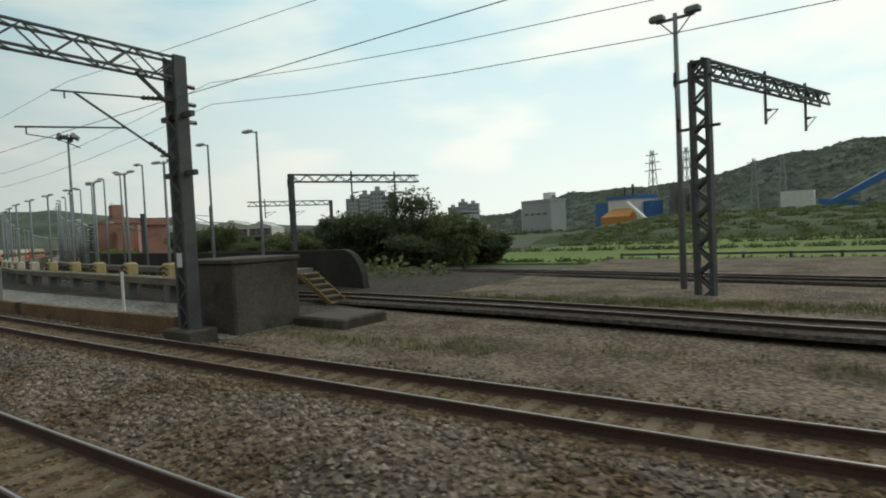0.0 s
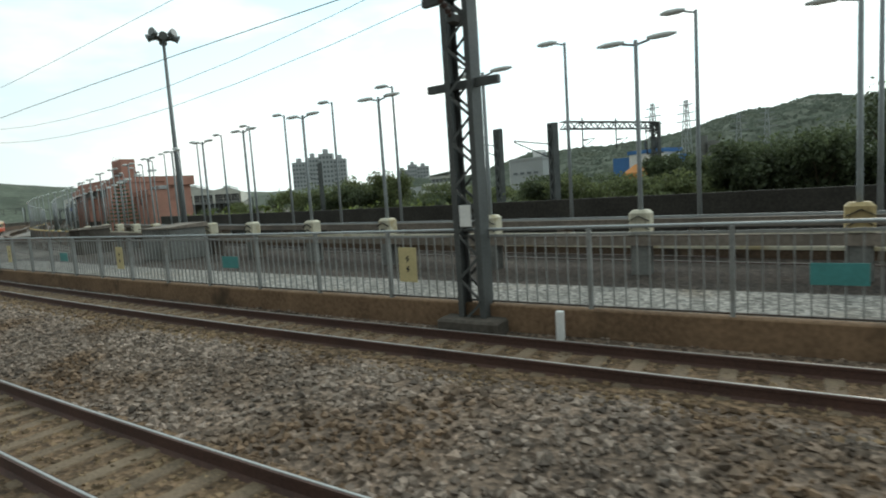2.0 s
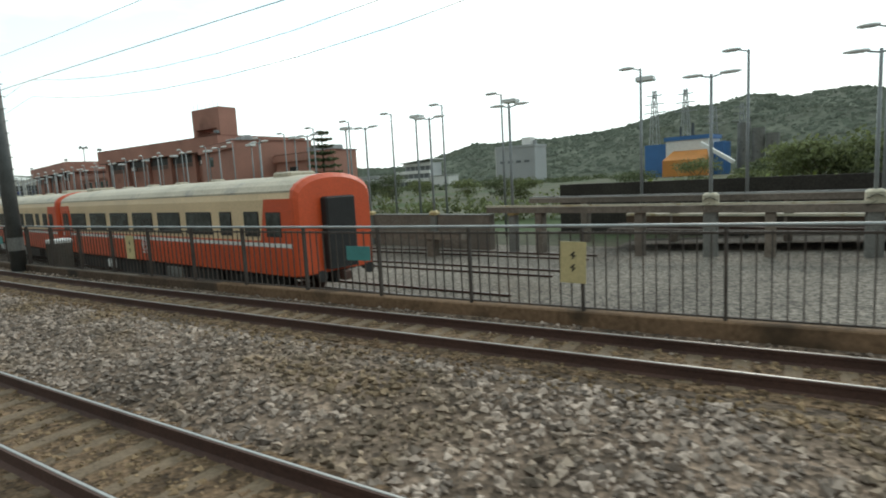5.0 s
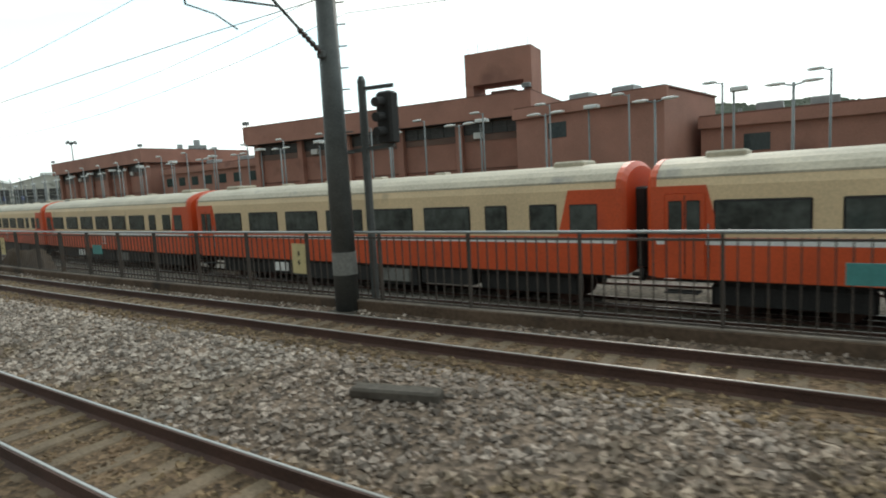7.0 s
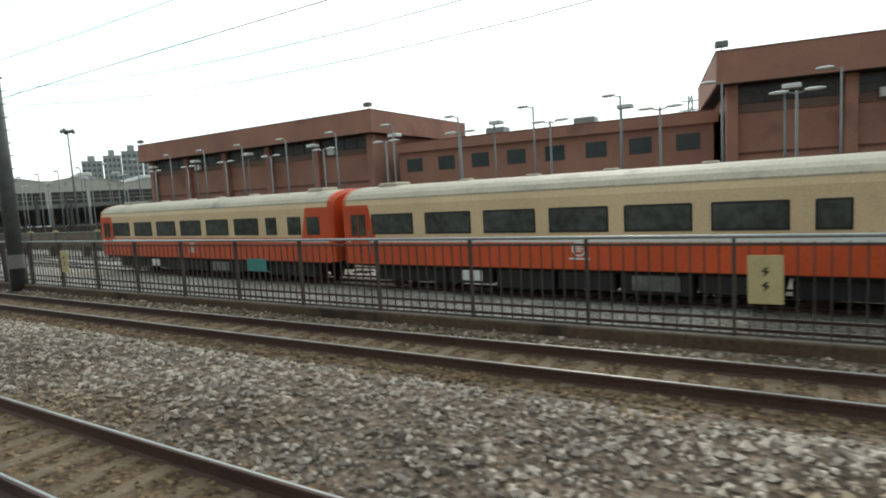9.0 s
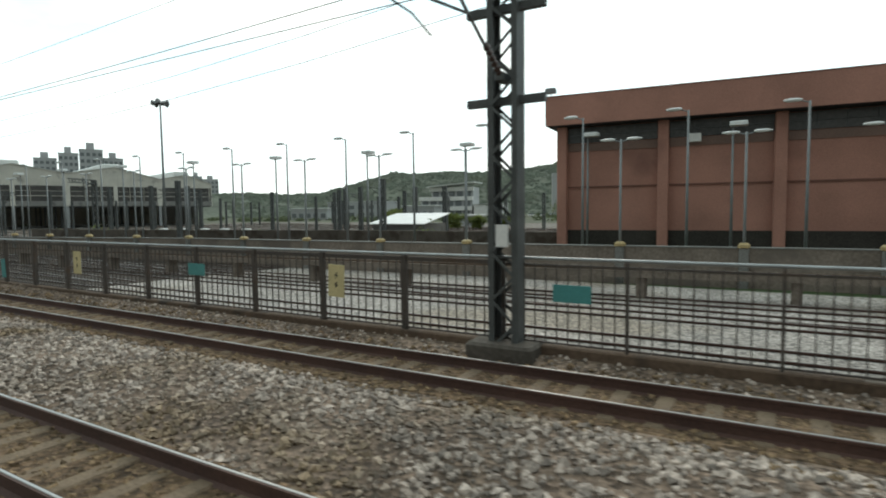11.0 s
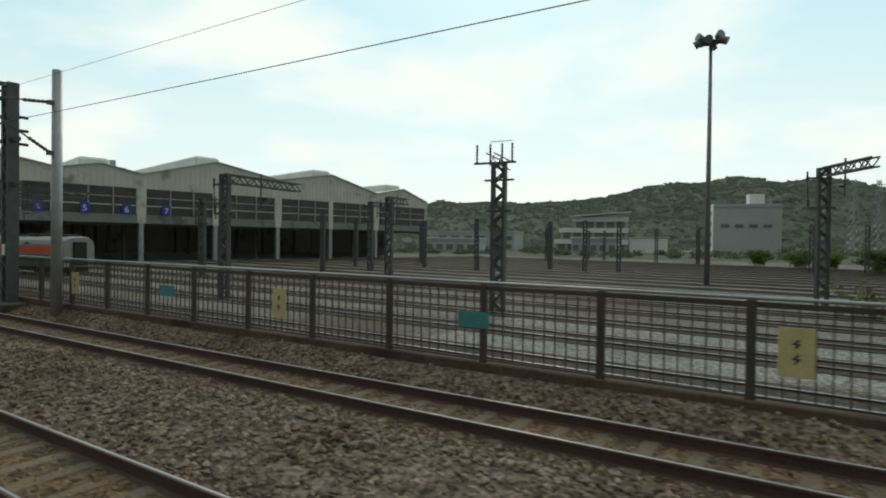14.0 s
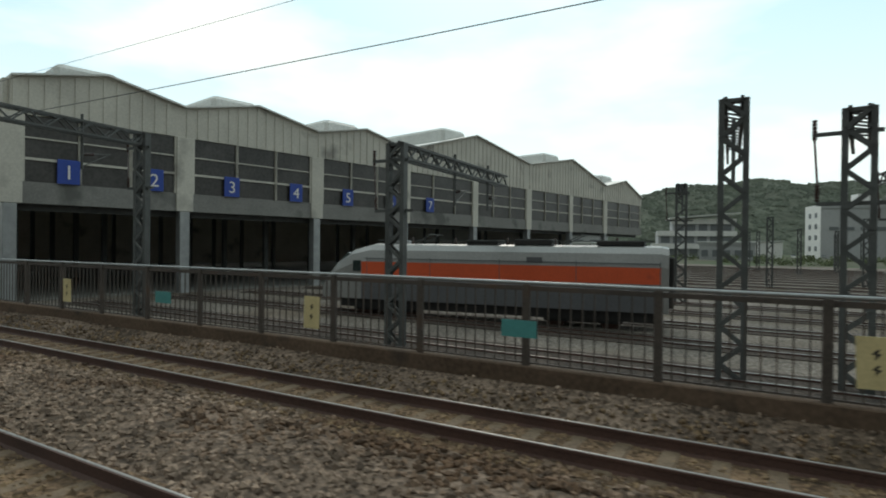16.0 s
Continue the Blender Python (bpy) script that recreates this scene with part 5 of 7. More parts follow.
# ---- loco under the gantries ----
def loco():
    t = thing("electric_locomotive", "grey and orange streamlined electric locomotive parked in the yard", "locomotive")
    ln, wd = 17.2, 2.9
    rings = []
    for x, top, w in ((0.0, 1.6, 0.72), (0.35, 2.2, 0.84), (1.0, 2.95, 0.93), (1.9, 3.5, 0.98), (3.0, 3.78, 1.0), (16.9, 3.78, 1.0), (17.2, 3.7, 0.97)):
        rg = []
        for yy, zz in ((0, 0.95), (0, 1.6), (0, 2.9), (0.16, 3.45), (0.5, 3.72), (1.0, 3.8), (1.9, 3.8), (2.4, 3.72), (2.74, 3.45), (2.9, 2.9), (2.9, 1.6), (2.9, 0.95)):
            rg.append((x, wd / 2 + (yy - wd / 2) * w, 0.95 + (zz - 0.95) * (top - 0.95) / (3.8 - 0.95)))
        rings.append(rg)
    part("body", Mesh().loft(rings), SILVER, t, "silver-grey body", smooth=False)
    for y0, y1 in ((-0.012, 0.0), (wd, wd + 0.012)):
        part("stripe", Mesh().box(2.6, y0, 2.15, 16.9, y1, 2.85), ORANGE, t, "broad orange band")
        part("skirt", Mesh().box(2.6, y0, 0.95, 16.9, y1, 2.08), SILVERD, t, "dark grey lower side")
    part("roof_rail", Mesh().bar((3.2, 0.75, 3.95), (16.6, 0.75, 3.95), 0.05, 0.05), STEEL, t)
    for x in (4.8, 7.2, 9.9, 12.2, 15.0):
        part("roof_insulator", Mesh().rod((x, 1.45, 3.78), (x, 1.45, 4.12), 0.09, 0.05, 8), PORC, t)
    part("cab_window", Mesh().add([(0.75, 0.35, 2.55), (0.75, wd - 0.35, 2.55), (1.55, wd - 0.4, 3.3), (1.55, 0.4, 3.3), (0.95, 0.35, 2.5), (0.95, wd - 0.35, 2.5), (1.75, wd - 0.4, 3.2), (1.75, 0.4, 3.2)],
                                  [(0, 1, 2, 3), (7, 6, 5, 4), (0, 4, 5, 1), (1, 5, 6, 2), (2, 6, 7, 3), (3, 7, 4, 0)]), GLASS, t)
    part("cab_door", Mesh().box(16.1, -0.024, 1.1, 16.6, -0.0125, 2.12), SILVERD, t)
    part("side_window", Mesh().box(2.1, -0.02, 2.35, 2.55, 0.05, 2.9), GLASS, t)
    part("end_gangway", Mesh().chamfer(17.15, 0.85, 1.1, 17.4, 2.05, 3.3, 0.05), BLACK, t)
    part("underframe", Mesh().box(1.2, 0.3, 0.5, 16.8, wd - 0.3, 0.98), BLACK, t)
    for xc in (3.6, 13.6):
        bg = part("bogie", Mesh().chamfer(xc - 1.7, 0.45, 0.35, xc + 1.7, wd - 0.45, 0.75, 0.05), BLACK, t)
        for xw in (xc - 1.2, xc + 1.2):
            for yw in (0.8, wd - 0.95):
                part("wheel", Mesh().rod((xw, yw, 0.45), (xw, yw + 0.15, 0.45), 0.45, n=16), RUST, bg)
    for x in (5.2, 12.6):
        pg = part("pantograph", Mesh().bar((x + 0.9, 0.6, 4.25), (x + 0.9, 2.3, 4.25), 0.06, 0.05), STEEL, t)
        for y in (0.9, 2.0):
            part("pantograph_arm", Mesh().bar((x, y, 3.8), (x + 0.9, y, 4.25), 0.05, 0.05), STEEL, pg)
    part("roof_gear", Mesh().chamfer(3.6, 0.9, 3.78, 4.6, 2.0, 3.95, 0.04), GALV, t)
    part("roof_gear", Mesh().chamfer(8.0, 0.8, 3.78, 9.6, 2.1, 4.0, 0.04), BLACK, t)
    part("roof_gear", Mesh().chamfer(10.4, 0.7, 3.78, 12.2, 2.2, 4.05, 0.05), BLACK, t, "dark roof equipment")
    part("roof_gear", Mesh().chamfer(14.2, 0.7, 3.78, 16.2, 2.2, 4.0, 0.05), BLACK, t, "dark roof equipment")
    part("side_grille", Mesh().box(11.2, -0.025, 2.98, 11.9, 0.0, 3.22), SILVERD, t, "small dark side grille")
    for x in (2.9, 6.4, 9.9, 13.4, 16.85):
        part("panel_seam", Mesh().box(x, -0.016, 1.0, x + 0.03, -0.0125, 3.1), SILVERD, t)
    part("gutter", Mesh().bar((2.8, -0.02, 3.02), (16.9, -0.02, 3.02), 0.05, 0.03), SILVERD, t)
    return t


lo = loco()
d = Vector((16.2, 2.2, 0))
lo.matrix_basis = Matrix.Translation((-360.6, 22.6, RAILZ - 0.2)) @ Matrix.Rotation(math.atan2(d.y, d.x), 4, "Z")

# ---- portals and posts of the yard ----
def yard_post(h=7.5, g=0.6, w=0.28, leg=0.15):
    mb = Mesh()
    for x in (-g / 2, g / 2):
        mb.box(x - leg / 2, -w / 2, 0, x + leg / 2, w / 2, h)
    mb.bar((-g / 2, 0, h - 0.05), (g / 2, 0, h - 0.05), w, 0.1)
    n = max(3, int(h / 0.5))
    for k in range(n):
        z0, z1 = h * k / n, h * (k + 1) / n
        for y in (-w / 2, w / 2):
            mb.bar((-g / 2 if k % 2 else g / 2, y, z0), (g / 2 if k % 2 else -g / 2, y, z1), 0.11, 0.03, up=(0, 1, 0))
    return mb


def yard_portal(x, y, top, reach, turn, label, drops=2, both=False, arms=True):
    """A laced post with a truss that reaches along local y."""
    t = thing("yard_gantry", label, "gantry", "yard gantries")
    h = top - YARD
    part("post", yard_post(h), STEEL, t)
    tr = Mesh()
    for xx in (-0.2, 0.2):
        for zz in (h - 0.5, h):
            tr.bar((xx, -0.2, zz), (xx, reach, zz), 0.09, 0.09)
    n = max(4, int(abs(reach) / 0.55))
    for k in range(n):
        y0, y1 = reach * k / n, reach * (k + 1) / n
        for xx in (-0.2, 0.2):
            tr.bar((xx, y0, h - 0.5 if k % 2 else h), (xx, y1, h if k % 2 else h - 0.5), 0.06, 0.05)
        tr.bar((-0.2, y0, h), (0.2, y1, h), 0.06, 0.05)
    part("truss_beam", tr, STEEL, t)
    if arms:
        part("crossarm", Mesh().bar((-1.0, 0, h - 0.6), (0.5, 0, h - 0.6), 0.1, 0.1), STEEL, t)
        part("crossarm", Mesh().bar((-0.9, 0, h - 2.4), (0.7, 0, h - 2.4), 0.1, 0.1), STEEL, t)
        ai = Mesh()
        insulator(ai, (-0.95, 0, h - 0.2), (-0.95, 0, h - 0.75), 0)
        insulator(ai, (-0.88, 0, h - 1.9), (-0.88, 0, h - 2.35), 0)
        ai.rod((-0.95, 0, h - 0.75), (-0.88, 0, h - 1.9), 0.03)
        part("arm_insulator", ai, PORC, t)
    for k in range(drops):
        yd = reach * (0.45 + 0.35 * k)
        dr = Mesh()
        dr.bar((0, yd, h + 0.3), (0, yd, h - 1.9), 0.09, 0.09)
        dr.rod((0, yd, h - 1.3), (0, yd + 1.2, h - 1.15), 0.025)
        dr.rod((0, yd, h - 1.8), (0, yd + 1.2, h - 1.15), 0.025)
        insulator(dr, (0, yd + 0.1, h - 1.3), (0, yd + 0.5, h - 1.25))
        part("dropper", dr, (STEEL, PORC), t)
    if both:
        part("far_post", Mesh().add([(px, py + reach, pz) for px, py, pz in yard_post(h).v], yard_post(h).f), STEEL, t)
    t.matrix_basis = Matrix.Translation((x, y, YARD)) @ Matrix.Rotation(turn, 4, "Z")
    return t


GANT = "dark laced steel gantry with a truss arm and hanging insulators"
yard_portal(20.3, 106.5, 8.3, 11.6, 0.308, GANT, drops=2)
tall = thing("floodlight_pole", "tall grey pole with two floodlights on a short braced crossarm", "lamp")
part("pole", Mesh().rod((0, 0, 0), (0, 0, 11.9), 0.14, 0.09, 10), LAMPG, tall, smooth=True)
part("crossarm", Mesh().bar((-0.75, 0, 11.7), (0.75, 0, 11.7), 0.1, 0.1), LAMPG, tall)
for d in (-1, 1):
    part("brace", Mesh().rod((0, 0, 11.0), (d * 0.6, 0, 11.66), 0.03), LAMPG, tall)
    part("floodlight", Mesh().chamfer(d * 0.7 - 0.3, -0.25, 11.75, d * 0.7 + 0.3, 0.15, 11.98, 0.07), LAMPG, tall)
tall.matrix_basis = Matrix.Translation((18.2, 107.4, YARD)) @ Matrix.Rotation(0.5, 4, "Z")
yard_portal(-4.2, 93.9, 7.0, 9.8, 0.15, GANT, drops=2)
yard_portal(-32.0, 100.6, 6.9, -9.5, 0.05, GANT, drops=2)
yard_portal(-316.4, 22.0, 6.5, 6.5, 0.1, GANT, drops=1)
yard_portal(-340.85, 17.1, 6.6, 9.0, 0.05, GANT, drops=1, arms=False)
yard_portal(-338.05, 17.5, 6.15, 4.5, -0.12, GANT, drops=0)
yard_portal(-364.2, 15.1, 7.4, -6.0, 0.1, GANT, drops=1)
yard_portal(-351.5, 16.6, 6.2, 10.5, 0.05, GANT, drops=2)
yard_portal(-334.7, 32.9, 6.4, 3.4, 0.1, GANT, drops=1)
yard_portal(-330.9, 52.8, 7.3, 3.0, 0.1, GANT, drops=1)
yard_portal(-286.0, 41.4, 7.3, -4.5, 0.5, GANT, drops=1)
yard_portal(-318.0, 40.0, 6.5, 3.0, 0.1, GANT, drops=1)
yard_portal(-345.0, 40.0, 6.8, 6.0, 0.1, GANT, drops=1)


def switch_mast(x, y, top):
    t = thing("switch_mast", "dark laced mast with crossarms and tall porcelain insulators", "mast")
    h = top - YARD
    part("post", yard_post(h - 1.1, 0.62, 0.36), STEEL, t)
    c = Mesh()
    for z, a, b in ((h - 1.1, -1.4, 0.9), (h - 2.0, -0.8, 0.8), (h - 3.6, -0.7, 0.7)):
        c.bar((a, 0, z), (b, 0, z), 0.1, 0.1)
    part("crossarm", c, STEEL, t)
    for xx in (-1.25, -0.5, 0.15, 0.7):
        i = Mesh()
        insulator(i, (xx, 0, h - 1.05), (xx, 0, h - 0.1), 0)
        part("insulator", i, PORC, t, "brown ribbed insulator")
    b = Mesh()
    b.bar((-0.5, 0, h), (0.7, 0, h), 0.03, 0.03)
    for xx in (0.2, 0.6):
        for zz in (h - 1.5, h - 1.05):
            b.bar((xx, 0, zz), (xx, -2.2, zz + 0.1), 0.05, 0.05)
    for k in range(5):
        b.bar((0.2, -0.44 * k, h - 1.5 + 0.45 * (k % 2)), (0.6, -0.44 * (k + 1), h - 1.05 - 0.45 * (k % 2)), 0.03, 0.03)
    part("switch_frame", b, STEEL, t)
    t.matrix_basis = Matrix.Translation((x, y, YARD)) @ Matrix.Rotation(0.1, 4, "Z")
    return t


switch_mast(-300.2, 26.5, 7.8)
# slender posts scattered over the yard
random.seed(5)
one = None
for k in range(46):
    x = random.uniform(-345, -236)
    y = random.uniform(30, 120) if x > -300 else random.uniform(45, 130)
    if one is None:
        one = thing("yard_post", "slender dark laced steel post standing between the sidings", "post", "yard posts")
        part("post", yard_post(6.6, 0.45, 0.26), STEEL, one)
        part("arm", Mesh().rod((0, 0, 5.6), (0, -1.8, 5.8), 0.03).rod((0, 0, 4.9), (0, -1.8, 5.75), 0.03), STEEL, one)
        one.matrix_basis = Matrix.Translation((x, y, YARD))
    else:
        copy_thing(one, Matrix.Translation((x, y, YARD)) @ Matrix.Rotation(random.choice((0, 3.14)), 4, "Z"))

for x, y, top in ((-33.6, 87.1, 6.7), (-61.2, 81.3, 6.6), (-20.7, 82.0, 5.4)):
    copy_thing(one, Matrix.Translation((x, y, YARD)) @ Matrix.Diagonal((1.3 if top > 6 else 0.7, 1.2, (top - YARD) / 6.6, 1)))

# tracks of the yard, straight into the bays
def straight_track(x0, y0, x1, y1):
    t = thing("railway_track", "rusty straight yard siding with worn rail heads", "railway track", "yard tracks", "structure")
    a, b = Vector((x0, y0, 0)), Vector((x1, y1, 0))
    side = (b - a).normalized().cross(Vector((0, 0, 1)))
    for d in (-0.565, 0.565):
        p, q = a + side * d, b + side * d
        r = part("rail", Mesh().bar(p + Vector((0, 0, RAILZ - 0.055)), q + Vector((0, 0, RAILZ - 0.055)), 0.075, 0.1), RUST, t)
        part("rail_head", Mesh().bar(p + Vector((0, 0, RAILZ)), q + Vector((0, 0, RAILZ)), 0.066, 0.006), SHINE, r)
    part("bed", Mesh().bar(a + Vector((0, 0, YARD + 0.04)), b + Vector((0, 0, YARD + 0.04)), 2.6, 0.06), DARKG, t)
    return t


for k in range(20):
    y = 15.4 + 11.3 * 0.5 * (k + 0.55)
    straight_track(-380 + 0.146 * y + 2, y, -232 + 0.4 * k, 14.5 + 4.6 * k * 0.92)
yard_track("rusty side track diverging at the junction", table(((-60, 11.0), (-1.2, 14.7), (6.6, 16.1), (16.2, 16.9), (28, 16.3), (40, 17.0), (62, 19.0), (84, 22.0), (112, 26.0))), -60, 112, 0.12)
yard_track("rusty side track diverging at the junction", table(((-60, 24.0), (-2.4, 26.8), (12, 30), (31, 32.2))), -60, 31, 0.0)
for k, (l0, l1) in enumerate(((14.5, 18.8), (19.0, 22.6), (23.0, 25.8))):
    yard_track("rusty yard siding beyond the fence", table(((60, l0 - 3), (120, l0), (300, l1 - 4), (360, l1 - 5))), 112, 330)
pad = Mesh().box(-378, 11.5, YARD, -225, 140, YARD + 0.035)
tagged(part("yard_ground", pad, YARDG), "grey stone ground of the wide train yard", "ground", kind="structure")

# ---- small things by the line ----
cab = thing("concrete_cabinet", "large dark weathered concrete cabinet beside a mast", "cabinet")
cab.matrix_basis = stand(16.8, 10.25, 0)
part("body", Mesh().chamfer(0.0, 0.0, -1.1, 2.7, 2.4, 1.92, 0.06), CABIN, cab)
part("lid", Mesh().chamfer(-0.06, -0.06, 1.92, 2.76, 2.46, 2.04, 0.03), CABIN, cab)
slab = tagged(new("concrete_slab", Mesh().chamfer(0, 0, -0.2, 2.2, 2.0, 0.3, 0.06).data("concrete_slab", CABIN)), "broken flat concrete slab on the ballast", "slab")
slab.matrix_basis = stand(14.0, 12.3, -0.2)
for s, w, skin in ((74.3, 2.9, GREYC), (88.0, 1.9, CABIN)):
    c2 = thing("equipment_cabinet", "dull brown-grey equipment cabinet with a pale sloping lid behind the fence", "cabinet", "lineside cabinets")
    part("body", Mesh().chamfer(0, 0, 0, w, 1.9, 2.7, 0.03), skin, c2)
    for k in range(9):
        part("rib", Mesh().chamfer(0.12 + (w - 0.3) * k / 8, -0.03, 0.02, 0.18 + (w - 0.3) * k / 8, -0.002, 2.66, 0.008), skin, c2)
    part("lid", Mesh().add([(-0.1, -0.1, 2.7), (w + 0.1, -0.1, 2.7), (w + 0.1, 2.0, 2.7), (-0.1, 2.0, 2.7), (-0.1, -0.1, 2.74), (w + 0.1, -0.1, 2.78), (w + 0.1, 2.0, 2.94), (-0.1, 2.0, 2.9)],
                           [(3, 2, 1, 0), (4, 5, 6, 7), (0, 1, 5, 4), (1, 2, 6, 5), (2, 3, 7, 6), (3, 0, 4, 7)]), BACKW, c2)
    c2.matrix_basis = stand(s, 15.3 if s < 80 else 16.3, YARD)
box3 = thing("relay_box", "dark lineside box with a white lid against the fence", "cabinet")
part("body", Mesh().chamfer(0.1, 0, 0, 0.9, 0.6, 2.05, 0.03), CABIN, box3)
part("lid", Mesh().chamfer(0.12, -0.05, 2.05, 0.86, 0.65, 2.19, 0.05), WHITE, box3, "white lid")
box3.matrix_basis = stand(129.4, 9.78, YARD)
dw2 = thing("ground_signal", "small black signal on a thin post between the tracks", "signal")
part("post", Mesh().rod((0, 0, -0.1), (0, 0, 2.05), 0.02, n=8), CABIN, dw2)
part("base", Mesh().chamfer(-0.12, -0.12, -0.1, 0.12, 0.12, 0.04, 0.03), CABIN, dw2)
hd2 = part("signal_head", Mesh().chamfer(-0.16, -0.1, 1.68, 0.16, 0.1, 2.12, 0.07), BLACK, dw2)
for k in range(2):
    part("hood", Mesh().rod((0, -0.1, 1.8 + 0.19 * k), (0, -0.22, 1.79 + 0.19 * k), 0.065, n=10), BLACK, hd2)
part("control_box", Mesh().chamfer(-0.14, -0.1, 1.2, 0.14, 0.1, 1.42, 0.04), BLACK, dw2)
dw2.matrix_basis = stand(69.6, 4.5, -0.13)
slab2 = tagged(new("concrete_slab", Mesh().chamfer(0, 0, 0, 0.9, 0.3, 0.1, 0.03).data("concrete_slab", STONEP)), "pale flat concrete slab lying on the ballast", "slab")
slab2.matrix_basis = stand(116.2, 5.2, -0.26)
slab3 = tagged(new("concrete_slab", Mesh().chamfer(-0.6, -0.13, 0, 0.6, 0.13, 0.12, 0.03).data("concrete_slab", CABIN)), "dark broken sleeper piece lying on the ballast", "slab")
slab3.matrix_basis = stand(158.6, 5.6, -0.03) @ Matrix.Rotation(0.25, 4, "Z")
hut2 = thing("lineside_shelter", "low brown-grey shelter with a thin pale roof behind the fence", "shelter")
part("wall", Mesh().box(0.3, 0, 0, 3.7, 1.8, 3.28), BACKW, hut2)
for x in (0.3, 1.4, 2.5, 3.58):
    part("wall_batten", Mesh().box(x, -0.025, 0, x + 0.12, -0.002, 3.27), CABIN, hut2)
part("roof", Mesh().add([(-0.1, -0.12, 3.44), (3.9, -0.12, 3.3), (3.9, 2.1, 3.3), (-0.1, 2.1, 3.44), (-0.1, -0.12, 3.51), (3.9, -0.12, 3.37), (3.9, 2.1, 3.37), (-0.1, 2.1, 3.51)],
                        [(3, 2, 1, 0), (4, 5, 6, 7), (0, 1, 5, 4), (1, 2, 6, 5), (2, 3, 7, 6), (3, 0, 4, 7)]), GALV, hut2, "thin pale sloping roof sheet")
hut2.matrix_basis = stand(310.3, 9.78, YARD)
hut = thing("low_hut", "low hut with a bright pale tin roof beyond the wall", "hut")
part("wall", Mesh().box(0, 0, 0, 5.8, 4, 2.4), GREYC, hut)
part("roof", Mesh().add([(-0.3, -0.4, 2.35), (6.1, -0.4, 2.35), (6.1, 4.4, 3.3), (-0.3, 4.4, 3.3), (-0.3, -0.4, 2.43), (6.1, -0.4, 2.43), (6.1, 4.4, 3.38), (-0.3, 4.4, 3.38)],
                        [(3, 2, 1, 0), (4, 5, 6, 7), (0, 1, 5, 4), (1, 2, 6, 5), (2, 3, 7, 6), (3, 0, 4, 7)]), WHITE, hut, "pale tin roof")
hut.matrix_basis = Matrix.Translation((-238.5, 45.5, YARD)) @ Matrix.Rotation(0.08, 4, "Z")
lid = None
for q in (312.0, 309.2, 306.5, 304.0, 301.4):
    w = tagged(new("wall_lid", lid.data if lid else Mesh().chamfer(-0.45, -0.25, 0, 0.45, 0.25, 0.12, 0.03).data("wall_lid", WHITE)), "white slab lid lying on the dark wall", "lid", "white wall lids")
    w.matrix_basis = stand(q, LINE_C(q) + 2.5, 0.952)
    lid = w
sig = thing("railway_signal", "dark signal head on a bracket post beside the track", "signal")
part("post", Mesh().rod((0, 0, -0.5), (0, 0, 4.9), 0.09, n=8), STEEL, sig)
part("bracket", Mesh().bar((0, 0, 4.75), (0.85, 0, 4.72), 0.05, 0.08), STEEL, sig)
part("bracket", Mesh().bar((-0.9, 0, 3.42), (0.8, 0, 3.5), 0.05, 0.08), STEEL, sig)
hd = part("signal_head", Mesh().chamfer(0.5, -0.2, 3.55, 0.9, 0.12, 4.6, 0.05), BLACK, sig, "black signal head")
for k in range(3):
    part("hood", Mesh().rod((0.7, -0.2, 3.78 + 0.3 * k), (0.7, -0.45, 3.75 + 0.3 * k), 0.1, n=10), BLACK, hd)
part("cap", Mesh().rod((0, 0, 4.9), (0, 0, 5.02), 0.1, 0.05, 8), STEEL, sig)
sig.matrix_basis = stand(162.5, 9.85, 0.0)

# ---- distance ----
def block(x, y, w, d, h, turn, label, rows=6, cols=5, m=None, group="far buildings", base=YARD, roof_box=True, name="apartment_block", ws=0.6):
    t = thing(name, label, "building", group)
    part("wall", Mesh().box(-w / 2, -d / 2, 0, w / 2, d / 2, h), m or FLATC, t)
    for face in (-1,):
        for r in range(rows):
            for c in range(cols):
                x0 = -w / 2 + w * (c + 0.2) / cols
                z0 = h * (r + 0.25) / (rows + 0.3)
                part("window", Mesh().box(x0, face * d / 2 - 0.25, z0, x0 + w * ws / cols, face * d / 2 + 0.1, z0 + h * 0.5 / (rows + 0.3)), FARWIN, t)
    if roof_box:
        part("roof_room", Mesh().box(-w * 0.2, -d * 0.2, h, w * 0.15, d * 0.3, h + h * 0.1), m or FLATC, t)
    part("parapet", Mesh().box(-w / 2 - 0.3, -d / 2 - 0.3, h - 0.8, w / 2 + 0.3, d / 2 + 0.3, h + 0.02), m or FLATC, t)
    t.matrix_basis = Matrix.Translation((x, y, base)) @ Matrix.Rotation(turn, 4, "Z")
    return t


for k, (w, h) in enumerate(((20, 64), (18, 70), (22, 75), (19, 66))):
    block(-896.5 + 7.3 * k, 262 + 19.7 * k, w, 18, h, 1.18, "tall grey apartment tower far off", 10, 4)
for k, (w, h) in enumerate(((19, 50), (17, 59), (22, 55))):
    block(-1008 + 10 * k, 480 + 17.5 * k, w, 18, h, 1.05, "pale apartment tower in the distance", 8, 4)


